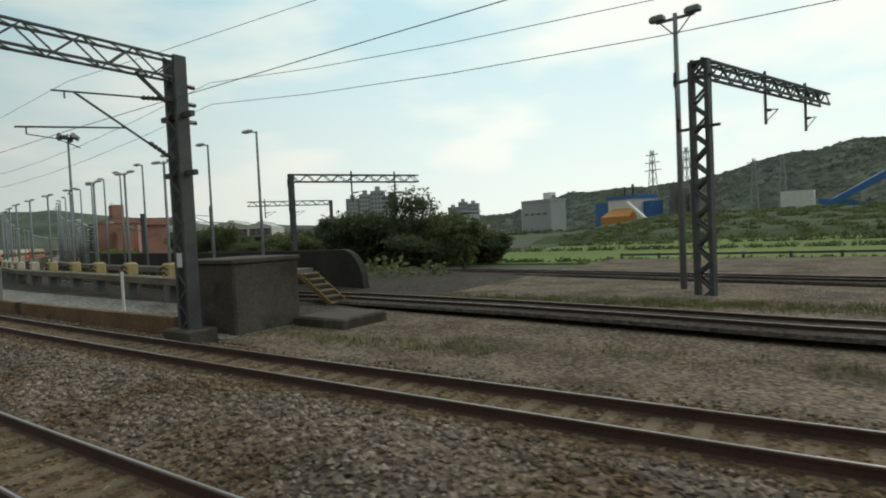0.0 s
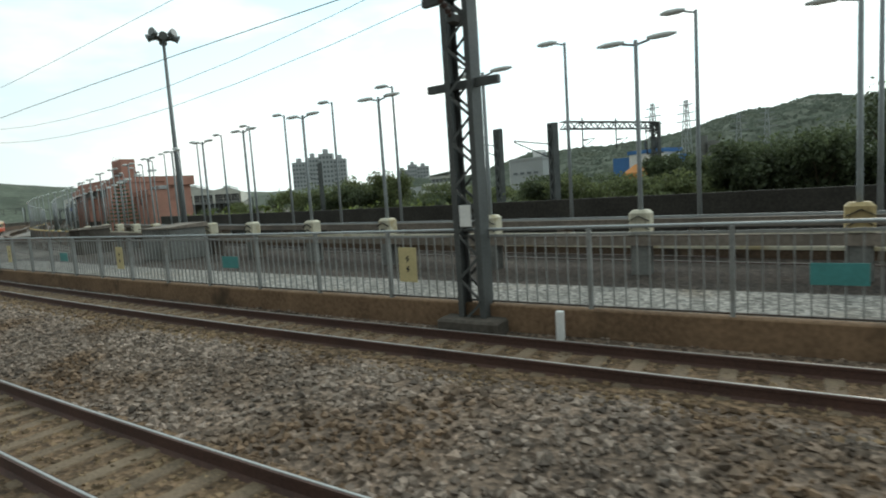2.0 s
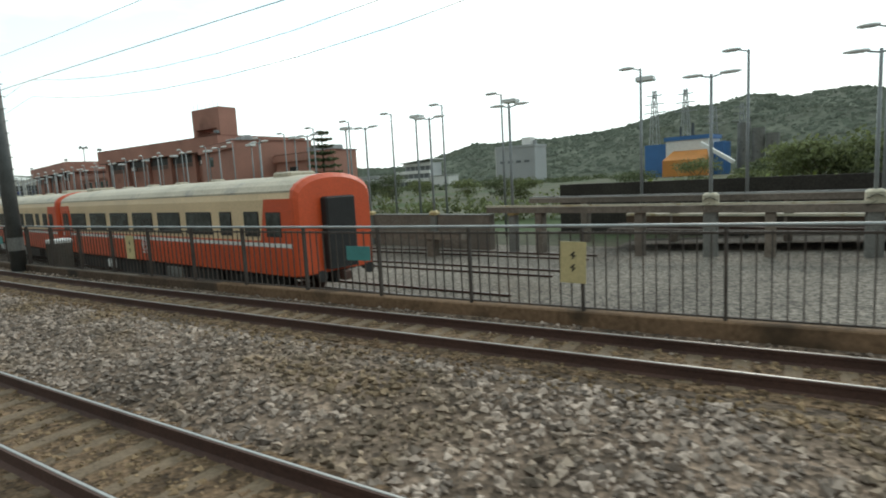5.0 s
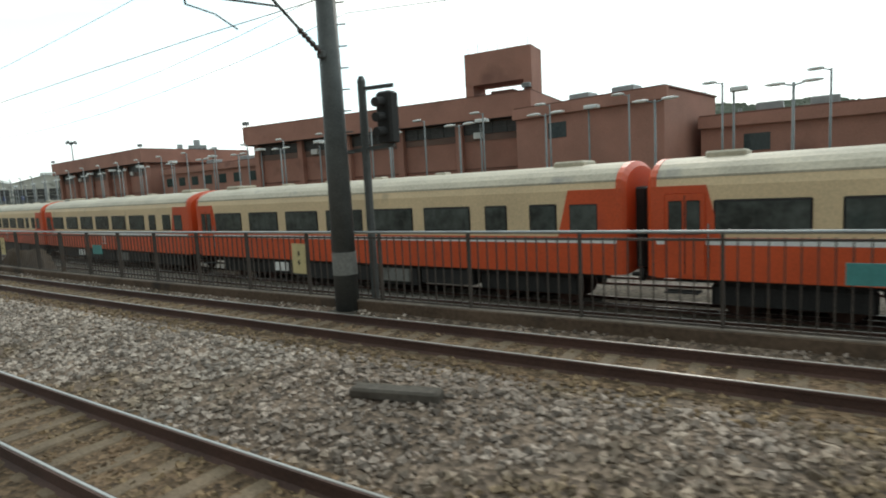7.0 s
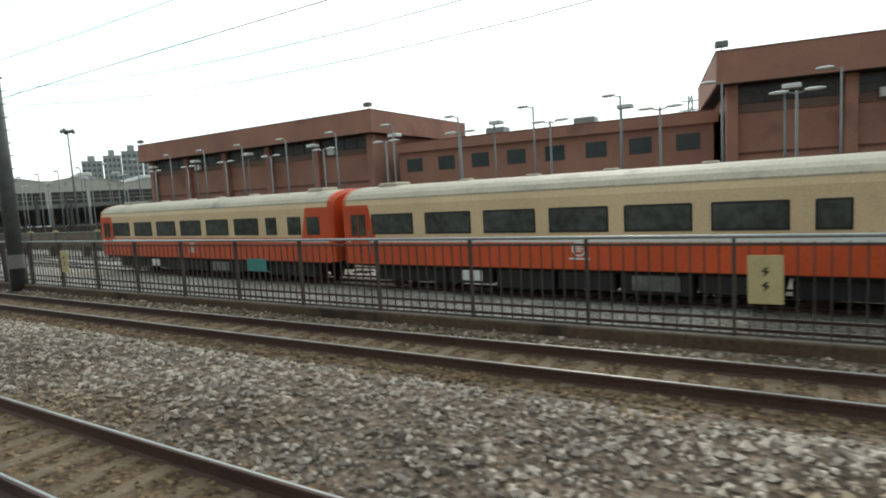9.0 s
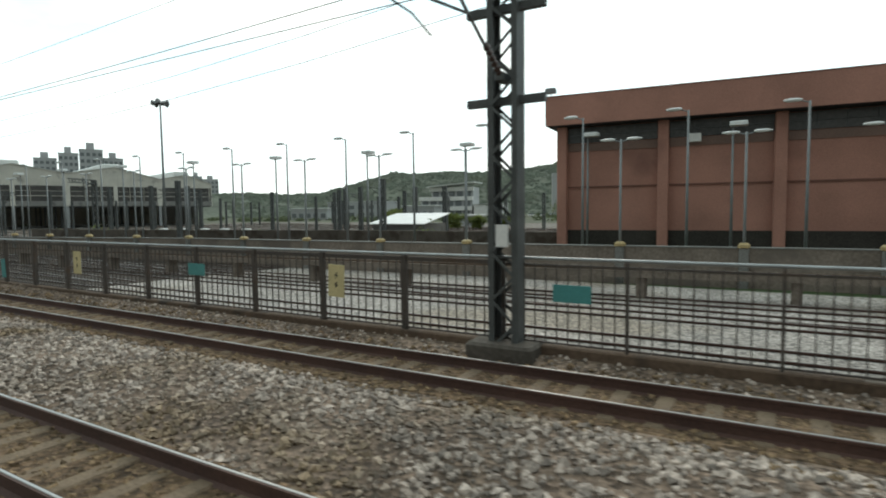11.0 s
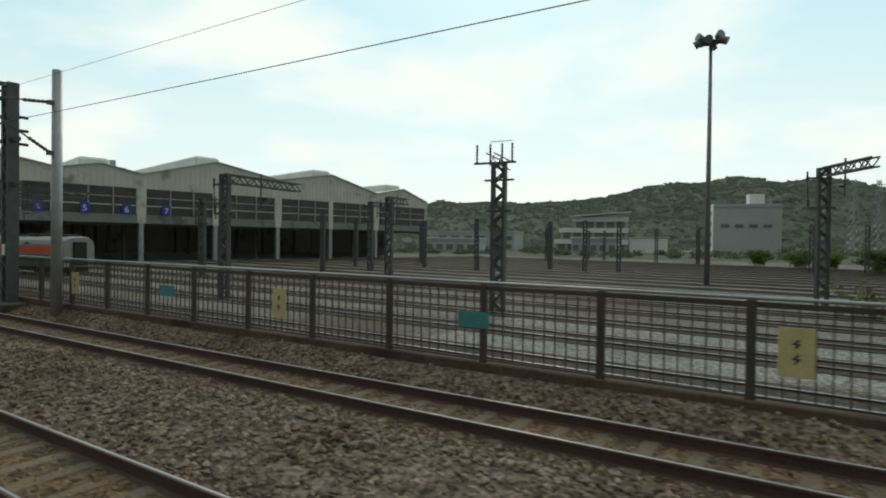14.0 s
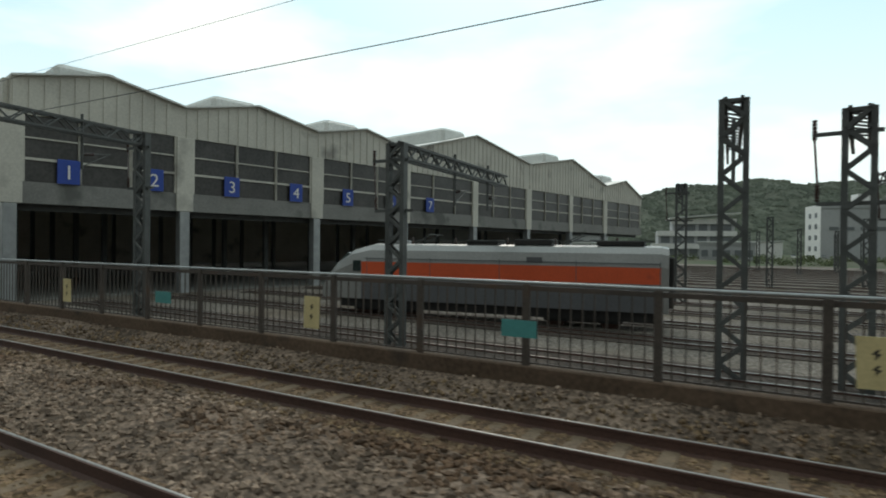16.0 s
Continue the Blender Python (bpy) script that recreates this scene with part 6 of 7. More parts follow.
def office(x, y, turn):
    t = thing("office_building", "white office building with few windows at the foot of the hill", "building", "far buildings")
    w, d, h = 27.0, 15.0, 21.5
    part("wall", Mesh().box(-w / 2, -d / 2, 0, w / 2, d / 2, h), FLATC, t)
    # WHITE puts this side's brighter lighting into its colour; the front stays FLATC
    part("side_wall", Mesh().box(-w / 2 - 0.25, -d / 2 - 0.2, 0, -w / 2 - 0.01, d / 2 + 0.2, h + 0.5), WHITE, t, "side wall whitened for the light falling on it")
    part("parapet", Mesh().box(-w / 2, -d / 2 - 0.3, h - 0.9, w / 2 + 0.3, d / 2 + 0.3, h + 0.5), FLATC, t)
    for r in range(4):
        for c in range(2):
            part("window", Mesh().box(-w / 2 - 0.4, -d / 2 + 3 + 6 * c, 3 + 4.6 * r, -w / 2 - 0.2, -d / 2 + 5.2 + 6 * c, 5 + 4.6 * r), FARWIN, t)
    for c in range(4):
        part("window", Mesh().box(-w / 2 + 3 + 5.6 * c, -d / 2 - 0.2, 11.6, -w / 2 + 6.4 + 5.6 * c, -d / 2 + 0.1, 13.0), FARWIN, t)
    part("roof_room", Mesh().box(2, -2, h + 0.5, 8, 4, h + 5.2), WHITE, t, "white roof room")
    part("water_tank", Mesh().rod((10, 0, h + 0.5), (10, 0, h + 3.2), 1.3, n=12), GALV, t)
    t.matrix_basis = Matrix.Translation((x, y, YARD)) @ Matrix.Rotation(turn, 4, "Z")


def terraced(x, y, turn):
    t = thing("terraced_building", "long pale terraced building with banded floors and a sloping roof", "building", "far buildings")
    w, d = 30.0, 13.0
    for k, (h, x0) in enumerate(((5.4, -w / 2), (10.4, -w / 2 + 2.0), (15.2, -w / 2 + 7.5))):
        f = part("floor", Mesh().box(x0, -d / 2 + 1.4 * k, h - 5.2, w / 2, d / 2, h), FLATC, t)
        part("balcony_band", Mesh().box(x0 - 0.6, -d / 2 + 1.4 * k - 1.2, h - 1.9, w / 2 + 0.4, -d / 2 + 1.4 * k - 0.02, h + 0.1), WHITE, f, "white balcony band")
        n = 7 - k
        for c in range(n):
            xa = x0 + 1 + (w / 2 - x0 - 1) * c / n
            part("window", Mesh().box(xa, -d / 2 + 1.4 * k - 0.25, h - 4.6, xa + (w / 2 - x0) / n - 1.4, -d / 2 + 1.4 * k - 0.03, h - 2.0), FARWIN, f)
    part("slanting_roof", Mesh().bar((-w / 2 + 6, 0, 15.5), (w / 2 + 1.5, 0, 17.4), d + 2, 0.5), SHEDR, t, "pale sloping slab roof")
    annex = part("annex", Mesh().box(w / 2 + 1, -d / 2, 0, w / 2 + 16, d / 2 - 3, 6.2), WHITE, t, "low white annex")
    part("annex_roof", Mesh().bar((w / 2 + 0.5, -1.5, 6.4), (w / 2 + 16.5, -1.5, 6.8), d - 2, 0.3), SHEDR, annex)
    t.matrix_basis = Matrix.Translation((x, y, YARD)) @ Matrix.Rotation(turn, 4, "Z")


office(-311, 287, 0.3)
terraced(-367, 247, 0.25)
for x, y, w, h in ((-420, 240, 40, 9),):
    block(x, y, w, 12, h, 0.1, "low pale works building at the far side of the yard", 2, 6, FLATC, roof_box=False, name="low_building")


for x, y, w, h in ((-402, 188, 22, 5.0), (-352, 206, 16, 5.6)):
    low = block(x, y, w, 9, h, 0.1, "low pale yard building with a flat metal roof", 1, 5, FLATC, roof_box=False, name="low_building")
    part("roof", Mesh().chamfer(-w / 2 - 0.6, -5.1, h + 0.03, w / 2 + 0.6, 5.1, h + 0.35, 0.08), SHEDR, low, "pale metal roof")
shack = thing("yard_shack", "small pale shack with a white flat roof in the yard", "shack")
part("wall", Mesh().box(-2.0, -1.5, 0, 2.0, 1.5, 2.4), FLATC, shack)
part("roof", Mesh().chamfer(-2.4, -1.9, 2.4, 2.4, 1.9, 2.65, 0.05), WHITE, shack, "white flat roof")
part("door", Mesh().box(-0.9, -1.56, 0, 0.0, -1.5, 2.0), STEEL, shack)
shack.matrix_basis = Matrix.Translation((-268.8, 112.6, YARD))


def car(x, y, turn, m):
    t = thing("parked_car", "small parked car beside the office building", "car", "parked cars")
    part("body", Mesh().chamfer(-2.1, -0.85, 0.3, 2.1, 0.85, 0.95, 0.12), m, t)
    part("cabin", Mesh().loft([[(-1.5, -0.8, 0.95), (1.2, -0.8, 0.95), (1.2, 0.8, 0.95), (-1.5, 0.8, 0.95)], [(-1.0, -0.68, 1.45), (0.6, -0.68, 1.45), (0.6, 0.68, 1.45), (-1.0, 0.68, 1.45)]]), GLASS, t, "dark glass cabin")
    for wx in (-1.3, 1.3):
        for wy in (-0.86, 0.66):
            part("wheel", Mesh().rod((wx, wy, 0.32), (wx, wy + 0.2, 0.32), 0.32, n=12), BLACK, t)
    t.matrix_basis = Matrix.Translation((x, y, YARD + 0.02)) @ Matrix.Rotation(turn, 4, "Z")


for k in range(7):
    car(-352 + 5.2 * k, 268 + 0.8 * k, 1.5, WHITE if k % 3 else SILVER)


def pylon(x, y, top, tilt):
    t = thing("pylon", "grey lattice power pylon on the far hillside", "pylon", "power pylons")
    h = top - YARD
    mb = Mesh()
    for sx in (-1, 1):
        for sy in (-1, 1):
            mb.bar((sx * 3, sy * 3, 0), (sx * 0.7, sy * 0.7, h), 0.35, 0.35)
    for k in range(9):
        z0, z1 = h * k / 9, h * (k + 1) / 9
        w0, w1 = 3 - 2.3 * k / 9, 3 - 2.3 * (k + 1) / 9
        for sy in (-1, 1):
            mb.bar((-w0, sy * w0, z0), (w1, sy * w1, z1), 0.2, 0.2).bar((w0, sy * w0, z0), (-w1, sy * w1, z1), 0.2, 0.2)
    part("tower", mb, GALV, t)
    for k, w in ((0.74, 6), (0.84, 5.2), (0.94, 4.2)):
        part("crossarm", Mesh().bar((-w, 0, h * k), (w, 0, h * k), 0.35, 0.5), GALV, t)
    t.matrix_basis = Matrix.Translation((x, y, YARD)) @ Matrix.Rotation(tilt, 4, "Z")
    return t


pylon(-241, 322, 45, 0.2)
pylon(-234, 341, 46, 0.2)
pylon(-263, 426, 43, 0.6)
pylon(-250, 437, 44, 0.6)

fac = thing("cement_works", "blue and white works with silos and an orange conveyor hall", "factory")
part("hall", Mesh().box(0, 0, 0, 17, 13, 14.4), WHITE, fac)
part("roof_band", Mesh().box(-0.6, -0.4, 14.404, 17.6, 13.4, 16.0), FACTB, fac, "blue roof edge")
part("orange_hall", Mesh().add([(1, -6, 0), (18.5, -6, 0), (18.5, -0.02, 0), (1, -0.02, 0), (1, -6, 6.5), (18.5, -6, 6.5), (16.5, -0.02, 10.2), (3, -0.02, 10.2)],
                               [(3, 2, 1, 0), (4, 5, 6, 7), (0, 1, 5, 4), (1, 2, 6, 5), (2, 3, 7, 6), (3, 0, 4, 7)]), FACTO, fac, "orange sheet-metal hall")
part("blue_block", Mesh().box(-9.5, 1, 0, -0.01, 10, 13.5), FACTB, fac, "blue clad block")
part("blue_annexe", Mesh().box(17.61, 4, 0, 21.5, 12, 13), FACTB, fac, "blue clad annexe")
for k in range(3):
    part("silo", Mesh().rod((25.5 + 5.2 * k, 15, 0), (25.5 + 5.2 * k, 15, 20 - 2.5 * k), 2.4, n=14), GREYC, fac)
part("conveyor", Mesh().bar((15.5, -4, 12.5), (28.5, -7, 4.5), 1.3, 1.3), WHITE, fac)
part("chimney", Mesh().rod((8, 8, 16.0), (8, 8, 21.5), 0.6, n=8), STEEL, fac)
part("chimney", Mesh().rod((3, 8, 16.0), (3, 8, 20.5), 0.5, n=8), STEEL, fac)
fac.matrix_basis = Matrix.Translation((-191, 254, YARD + 0.02)) @ Matrix.Rotation(0.17, 4, "Z")
fac2 = thing("conveyor_works", "blue steel conveyor and tank above the fields", "factory")
part("conveyor", Mesh().bar((0, 0, 2), (34, 10, 22), 2.2, 2.2), FACTB, fac2)
part("lower_conveyor", Mesh().bar((0, 0, 5), (30, 12, 1), 1.6, 1.6), FACTB, fac2)
part("tank", Mesh().rod((30, 12, 0), (30, 12, 17), 6, n=20), FACTB, fac2)
part("hut", Mesh().box(-11, -3, 0, -1, 4, 9), WHITE, fac2)
fac2.matrix_basis = Matrix.Translation((-105, 278, YARD + 3)) @ Matrix.Rotation(0.6, 4, "Z")


def hills():
    """Wooded ridge round the far side, height by direction."""
    crest = table(((-70, 40), (-35, 52), (-10, 58), (0, 58), (4, 62), (7, 66), (10, 75), (12, 76), (14, 72), (16, 78), (17.5, 79), (19, 75), (20.5, 73), (22, 74), (24, 71), (26, 64), (28.4, 58), (31, 54), (34, 52),
                   (36, 50), (38, 52), (40, 51), (42, 49), (44, 50), (46, 43), (48, 36), (51, 27), (54, 25), (57, 27), (75, 24), (92, 40), (104, 58), (118, 48), (140, 40)))
    cx, cy = -150.0, 20.0
    th = np.radians(np.linspace(-70, 140, 760))
    dist = np.concatenate([np.linspace(430, 560, 22), np.linspace(564, 760, 50), np.linspace(780, 1500, 14)])
    verts = np.zeros((len(th), len(dist), 3))
    for i, a in enumerate(th):
        e = crest(math.degrees(a))
        for j, d in enumerate(dist):
            u = (d - 430) / 270
            shape = math.sin(max(0, u) * math.pi / 2) ** 1.3 if u < 1 else max(0.2, 1 - 0.12 * (u - 1))
            x, y = cx - math.sin(a) * d, cy + math.cos(a) * d
            n1 = noise.noise(Vector((x * 0.009, y * 0.009, 0.3))) * 0.06 * (1 - shape ** 6) + noise.noise(Vector((x * 0.03, y * 0.03, 5))) * 0.035
            verts[i, j] = (x, y, YARD - 5 + max(0, (e + 1) * shape * (1 + n1)))
    nI, nJ = len(th), len(dist)
    idx = np.arange(nI * nJ).reshape(nI, nJ)
    a, b, c, d = idx[:-1, :-1].ravel(), idx[1:, :-1].ravel(), idx[1:, 1:].ravel(), idx[:-1, 1:].ravel()
    faces = np.concatenate([np.stack([a, c, b], 1), np.stack([a, d, c], 1)])
    tagged(new("hills", fast("hills", verts.reshape(-1, 3), faces, HILL)), "dark green wooded hills along the horizon", "hill", kind="structure")
    # crowns of the wood: uneven lumps, larger on the lower slope
    rng = np.random.default_rng(91)
    n, per = 13000, 9
    ti, dj = rng.uniform(0.14, 0.62, n) * (nI - 1), rng.uniform(0.03, 1, n) ** 0.9 * 72
    i0, j0 = ti.astype(int), dj.astype(int)
    base = verts[i0, j0] + (verts[i0 + 1, j0] - verts[i0, j0]) * (ti - i0)[:, None] + (verts[i0, j0 + 1] - verts[i0, j0]) * (dj - j0)[:, None]
    size = rng.uniform(2.2, 4.6, n) * (0.8 + 0.7 * rng.random(n) ** 4)
    u = rng.normal(size=(n, per, 3))
    u /= np.linalg.norm(u, axis=2)[:, :, None]
    p = base[:, None, :] + u * (0.5 + 0.5 * rng.random((n, per, 1))) * size[:, None, None] * np.array([1.0, 1.0, 0.42])
    out = np.array([cx, cy, 0.0]) - base
    out[:, 2] = 0
    out /= np.linalg.norm(out, axis=1)[:, None]
    up = (out * 0.62 + np.array([0.0, 0.0, 0.75]))[:, None, :] + 0.17 * rng.normal(size=(n, per, 3))
    d1 = np.cross(up, rng.normal(size=(n, per, 3)))
    d1 /= np.linalg.norm(d1, axis=2)[:, :, None]
    d2 = np.cross(up, d1)
    d2 /= np.linalg.norm(d2, axis=2)[:, :, None]
    k = size[:, None, None] * (0.35 + 0.25 * rng.random((n, per, 1)))
    v = np.stack([p - d1 * k, p + d2 * k * 0.7, p + d1 * k, p - d2 * k * 0.7], 2)
    o = np.arange(n * per) * 4
    f = np.concatenate([np.stack([o, o + 1, o + 2], 1), np.stack([o, o + 2, o + 3], 1)])
    tagged(new("hill_wood", fast("hill_wood", v.reshape(-1, 3), f, CANOPY)), "dense dark green tree crowns covering the hills", "trees", kind="stuff")


hills()

tagged(part("paddy_field", sweep([(50, YARD), (50, YARD + 0.1), (108, YARD + 0.1), (108, YARD)], -150, 45, 8, lambda s: 0.0), GRASS), "bright green paddy field beyond the tracks", "field", kind="structure")
tagged(part("grassy_bank", sweep([(106, YARD), (112, 0.4), (124, 1.1), (140, 2.2), (170, 4.2), (230, 4.8), (240, YARD)], -160, 70, 8, lambda s: 0.0), BANK), "terraced green grassy bank above the fields", "bank", kind="structure")


def clump(centre, size, count, leaf, rng):
    """Many small leaf quads inside an uneven crown."""
    n = count
    u = rng.normal(size=(n, 3))
    u /= np.linalg.norm(u, axis=1)[:, None]
    lob = 0.72 + 0.28 * np.sin(u[:, 0] * 5 + centre[0]) * np.cos(u[:, 1] * 4 + centre[1]) + 0.18 * np.sin(u[:, 2] * 7 + centre[0])
    p = np.array(centre) + u * (rng.random(n) ** 0.35 * lob)[:, None] * np.array(size)
    d1, d2 = rng.normal(size=(n, 3)), rng.normal(size=(n, 3))
    d1 /= np.linalg.norm(d1, axis=1)[:, None]
    d2 -= d1 * (d1 * d2).sum(1)[:, None]
    d2 /= np.linalg.norm(d2, axis=1)[:, None]
    k = leaf * (0.6 + 0.8 * rng.random(n))[:, None]
    v = np.stack([p - d1 * k, p + d2 * k * 0.5, p + d1 * k, p - d2 * k * 0.5], 1).reshape(-1, 3)
    o = np.arange(n) * 4
    return v, np.concatenate([np.stack([o, o + 1, o + 2], 1), np.stack([o, o + 2, o + 3], 1)])


def join(pieces):
    vs, fs, o = [], [], 0
    for v, f in pieces:
        vs.append(v), fs.append(f + o)
        o += len(v)
    return np.concatenate(vs), np.concatenate(fs)


def tree(x, y, h, spread, material, label, seed, group="yard trees", leaves=2600):
    rng = np.random.default_rng(seed)
    t = thing("tree", label, "tree", group)
    tr = Mesh()
    tr.rod((0, 0, 0), (0.1, 0, h * 0.45), 0.05 * h * 0.5, 0.03 * h * 0.5, 8)
    cr = []
    for k in range(6):
        a = 2 * math.pi * k / 6 + rng.random()
        tip = Vector((math.cos(a) * spread * 0.55, math.sin(a) * spread * 0.55, h * (0.55 + 0.3 * rng.random())))
        tr.rod((0.1, 0, h * (0.25 + 0.03 * k)), tip, 0.014 * h * 0.5, 0.006 * h, 5)
        cr.append(clump(tip, (spread * 0.55, spread * 0.55, h * 0.24), leaves // 8, 0.15, rng))
    cr.append(clump((0, 0, h * 0.3), (spread * 0.8, spread * 0.8, h * 0.3), leaves // 4, 0.17, rng))
    cr.append(clump((0, 0, h * 0.72), (spread * 0.65, spread * 0.65, h * 0.27), leaves // 4, 0.15, rng))
    part("trunk", tr, BARK, t)
    part("crown", fast("crown", *join(cr), material), material, t)
    t.matrix_basis = Matrix.Translation((x, y, YARD))
    return t


rng0 = np.random.default_rng(11)
for k in range(20):
    s = 30.5 + 1.3 * k + rng0.uniform(-0.8, 0.8)
    p = at(s, 40 + rng0.uniform(0, 9) + (k % 3) * 3)
    tree(p.x, p.y, rng0.uniform(2.9, 6.4), rng0.uniform(2.3, 3.8), LEAF if k % 2 else LEAFL, "leafy dark green tree behind the yard wall", 40 + k, leaves=6000)
for k in range(12):
    s = 58 + 4.6 * k + rng0.uniform(-1.5, 1.5)
    p = at(s, 42 + rng0.uniform(0, 14) + 0.1 * s)
    tree(p.x, p.y, rng0.uniform(2.6, 4.2), rng0.uniform(2.6, 3.8), LEAFL if k % 2 else LEAF, "low spreading green tree behind the yard wall", 90 + k, leaves=3600)
tree(*at(37.5, 45.0)[:2], 8.6, 3.0, LEAF, "tree with flat spreading tiers of dark leaves", 77)
for k, (s, h, wide) in enumerate(((102.5, 5.3, 4.2), (99.5, 4.7, 3.2), (94.5, 5.8, 3.0), (91.0, 5.2, 3.0), (87.0, 6.6, 2.6), (66.0, 4.6, 3.4), (62.5, 4.4, 3.2), (43.2, 6.4, 4.0), (48.5, 5.6, 3.0))):
    tree(*at(s, 46.0 + 0.8 * (k % 3))[:2], h, wide, LEAF if k % 2 else LEAFL, "round leafy green tree behind the yard wall", 310 + k, leaves=5200)
for k in range(20):
    p = at(60 + 12 * k, 62 + rng0.uniform(0, 40))
    if p.x > -300 and not (-225 < p.x < -105 and p.y < 90):
        tree(p.x, p.y, rng0.uniform(3.0, 6.0), rng0.uniform(2.5, 4.5), LEAFL if k % 2 else LEAF, "broad green scrub tree beyond the yard", 140 + k, leaves=1800)


def scrub():
    """Rough growth over the terraced bank."""
    rng = np.random.default_rng(31)
    pieces = []
    for k in range(700):
        s, l = rng.uniform(-150, 64), rng.uniform(108, 178)
        z = float(np.interp(l, (106, 112, 124, 140, 170, 230), (YARD, 0.4, 1.1, 2.2, 4.2, 4.8)))
        p = at(s, l)
        r = rng.uniform(1.2, 3.4)
        pieces.append(clump((p.x, p.y, z + 0.1), (r, r, rng.uniform(0.3, 0.8)), 90, 0.3, rng))
    for l, tall in ((52.0, 0.5), (74.0, 0.7), (92.0, 0.9), (105.0, 1.3)):
        for k in range(120):
            p = at(-150 + 1.65 * k + rng.uniform(-0.8, 0.8), l + rng.uniform(-0.6, 0.6))
            pieces.append(clump((p.x, p.y, YARD + 0.3 * tall), (1.3, 1.3, tall * rng.uniform(0.5, 1.0)), 60, 0.22, rng))
    v, f = join(pieces)
    tagged(new("scrub", fast("scrub", v, f, LEAFL)), "rough green scrub growing over the terraced bank", "scrub", kind="stuff")


scrub()


def grass(areas):
    """Thin upright blades in uneven tufts on the ballast."""
    rng = np.random.default_rng(17)
    vs = []
    for s0, s1, l0, l1, tufts, tall in areas:
        for k in range(tufts):
            p = at(rng.uniform(s0, s1), rng.triangular(l0, (l0 + l1) / 2, l1))
            for j in range(10):
                a, r = rng.uniform(0, 6.28), rng.uniform(0, 0.22)
                h, w = tall * rng.uniform(0.5, 1.3), 0.012
                x, y = p.x + math.cos(a) * r, p.y + math.sin(a) * r
                b = rng.uniform(0, 3.14)
                lean = rng.normal(size=2) * 0.35 * h
                vs += [(x - w * math.cos(b), y - w * math.sin(b), -0.3), (x + w * math.cos(b), y + w * math.sin(b), -0.3), (x + lean[0], y + lean[1], -0.2 + h)]
    tagged(new("grass", fast("grass", np.array(vs), np.arange(len(vs)).reshape(-1, 3), DRYG)), "sparse yellow-green grass growing in the ballast", "grass", kind="stuff")


grass(((-12, 14, 18.4, 21.6, 1900, 0.1), (6, 14.5, 10.2, 12.2, 160, 0.14), (-5, 8, 11.5, 13.0, 120, 0.1)))


def foot_growth():
    """Dark bushes and low growth along the foot of the hills beyond the yard."""
    rng = np.random.default_rng(53)
    pieces = []
    for k in range(330):
        x, y = rng.uniform(-470, -215), rng.uniform(146, 330)
        if (-385 < x < -295 and 236 < y < 312) or (-445 < x < -395 and 228 < y < 250):
            continue
        r = rng.uniform(2.0, 4.6)
        pieces.append(clump((x, y, YARD + 0.4), (r, r, rng.uniform(1.0, 2.6)), 110, 0.4, rng))
    v, f = join(pieces)
    tagged(new("bushes", fast("bushes", v, f, LEAF)), "dark green bushes along the foot of the hills", "bushes", kind="stuff")


foot_growth()


def pine(x, y, h):
    t = thing("pine_tree", "dark tiered Norfolk pine standing beside the brick building", "tree")
    part("trunk", Mesh().rod((0, 0, 0), (0, 0, h), 0.18, 0.03, 8), BARK, t)
    rng = np.random.default_rng(8)
    cr = []
    for k in range(11):
        z = h * (0.28 + 0.068 * k)
        r = 2.3 * (1 - k / 12.5)
        for j in range(7):
            a = 2 * math.pi * (j + 0.5 * (k % 2)) / 7
            for q in (0.35, 0.65, 0.95):
                cr.append(clump((math.cos(a) * r * q, math.sin(a) * r * q, z + 0.12 * q), (0.36, 0.36, 0.13), 22, 0.13, rng))
    part("crown", fast("crown", *join(cr), LEAF), LEAF, t)
    t.matrix_basis = Matrix.Translation((x, y, YARD))


for k, (x, y, h) in enumerate(((-287.5, 107.7, 3.4), (-283.5, 110.5, 2.8), (-274.8, 92.2, 4.2), (-278.5, 95.5, 3.4), (-261.0, 94.0, 3.2), (-258.0, 97.0, 2.6), (-254.5, 100.2, 2.8), (-294.0, 118.0, 3.0))):
    tree(x, y, h, h * 0.75, LEAFY, "bright yellow-green bush at the far side of the yard", 260 + k, "yard bushes", leaves=3000)
pine(-101.2, 59.8, 8.6)
pieces = []
for k in range(150):
    s = 20 + 2.2 * k
    l = LINE_B(s) + (7.0 if s < 118 else 9.0) + rng0.uniform(0, 5)
    p = at(s, l)
    if -222 < p.x < -105 or (s > 240 and k % 5):
        continue
    pieces.append(clump((p.x, p.y, YARD + 0.8), (2.2, 2.2, 1.2 + rng0.random()), 170, 0.22, rng0))
tagged(new("scrub", fast("scrub", *join(pieces), LEAFL)), "low green scrub and weeds along the yard edge", "bushes", kind="stuff")

pieces = []
for k in range(110):
    s = 58 + 0.5 * k + rng0.uniform(-0.4, 0.4)
    p = at(s, LINE_B(s) + 4.9 + rng0.uniform(0, 1.6))
    pieces.append(clump((p.x, p.y, YARD + 1.5), (0.9, 0.9, 1.5 + 0.5 * rng0.random()), 150, 0.17, rng0))
tagged(new("tall_grass", fast("tall_grass", *join(pieces), LEAFY)), "tall yellow-green grass growing behind the dark wall", "grass", kind="stuff")

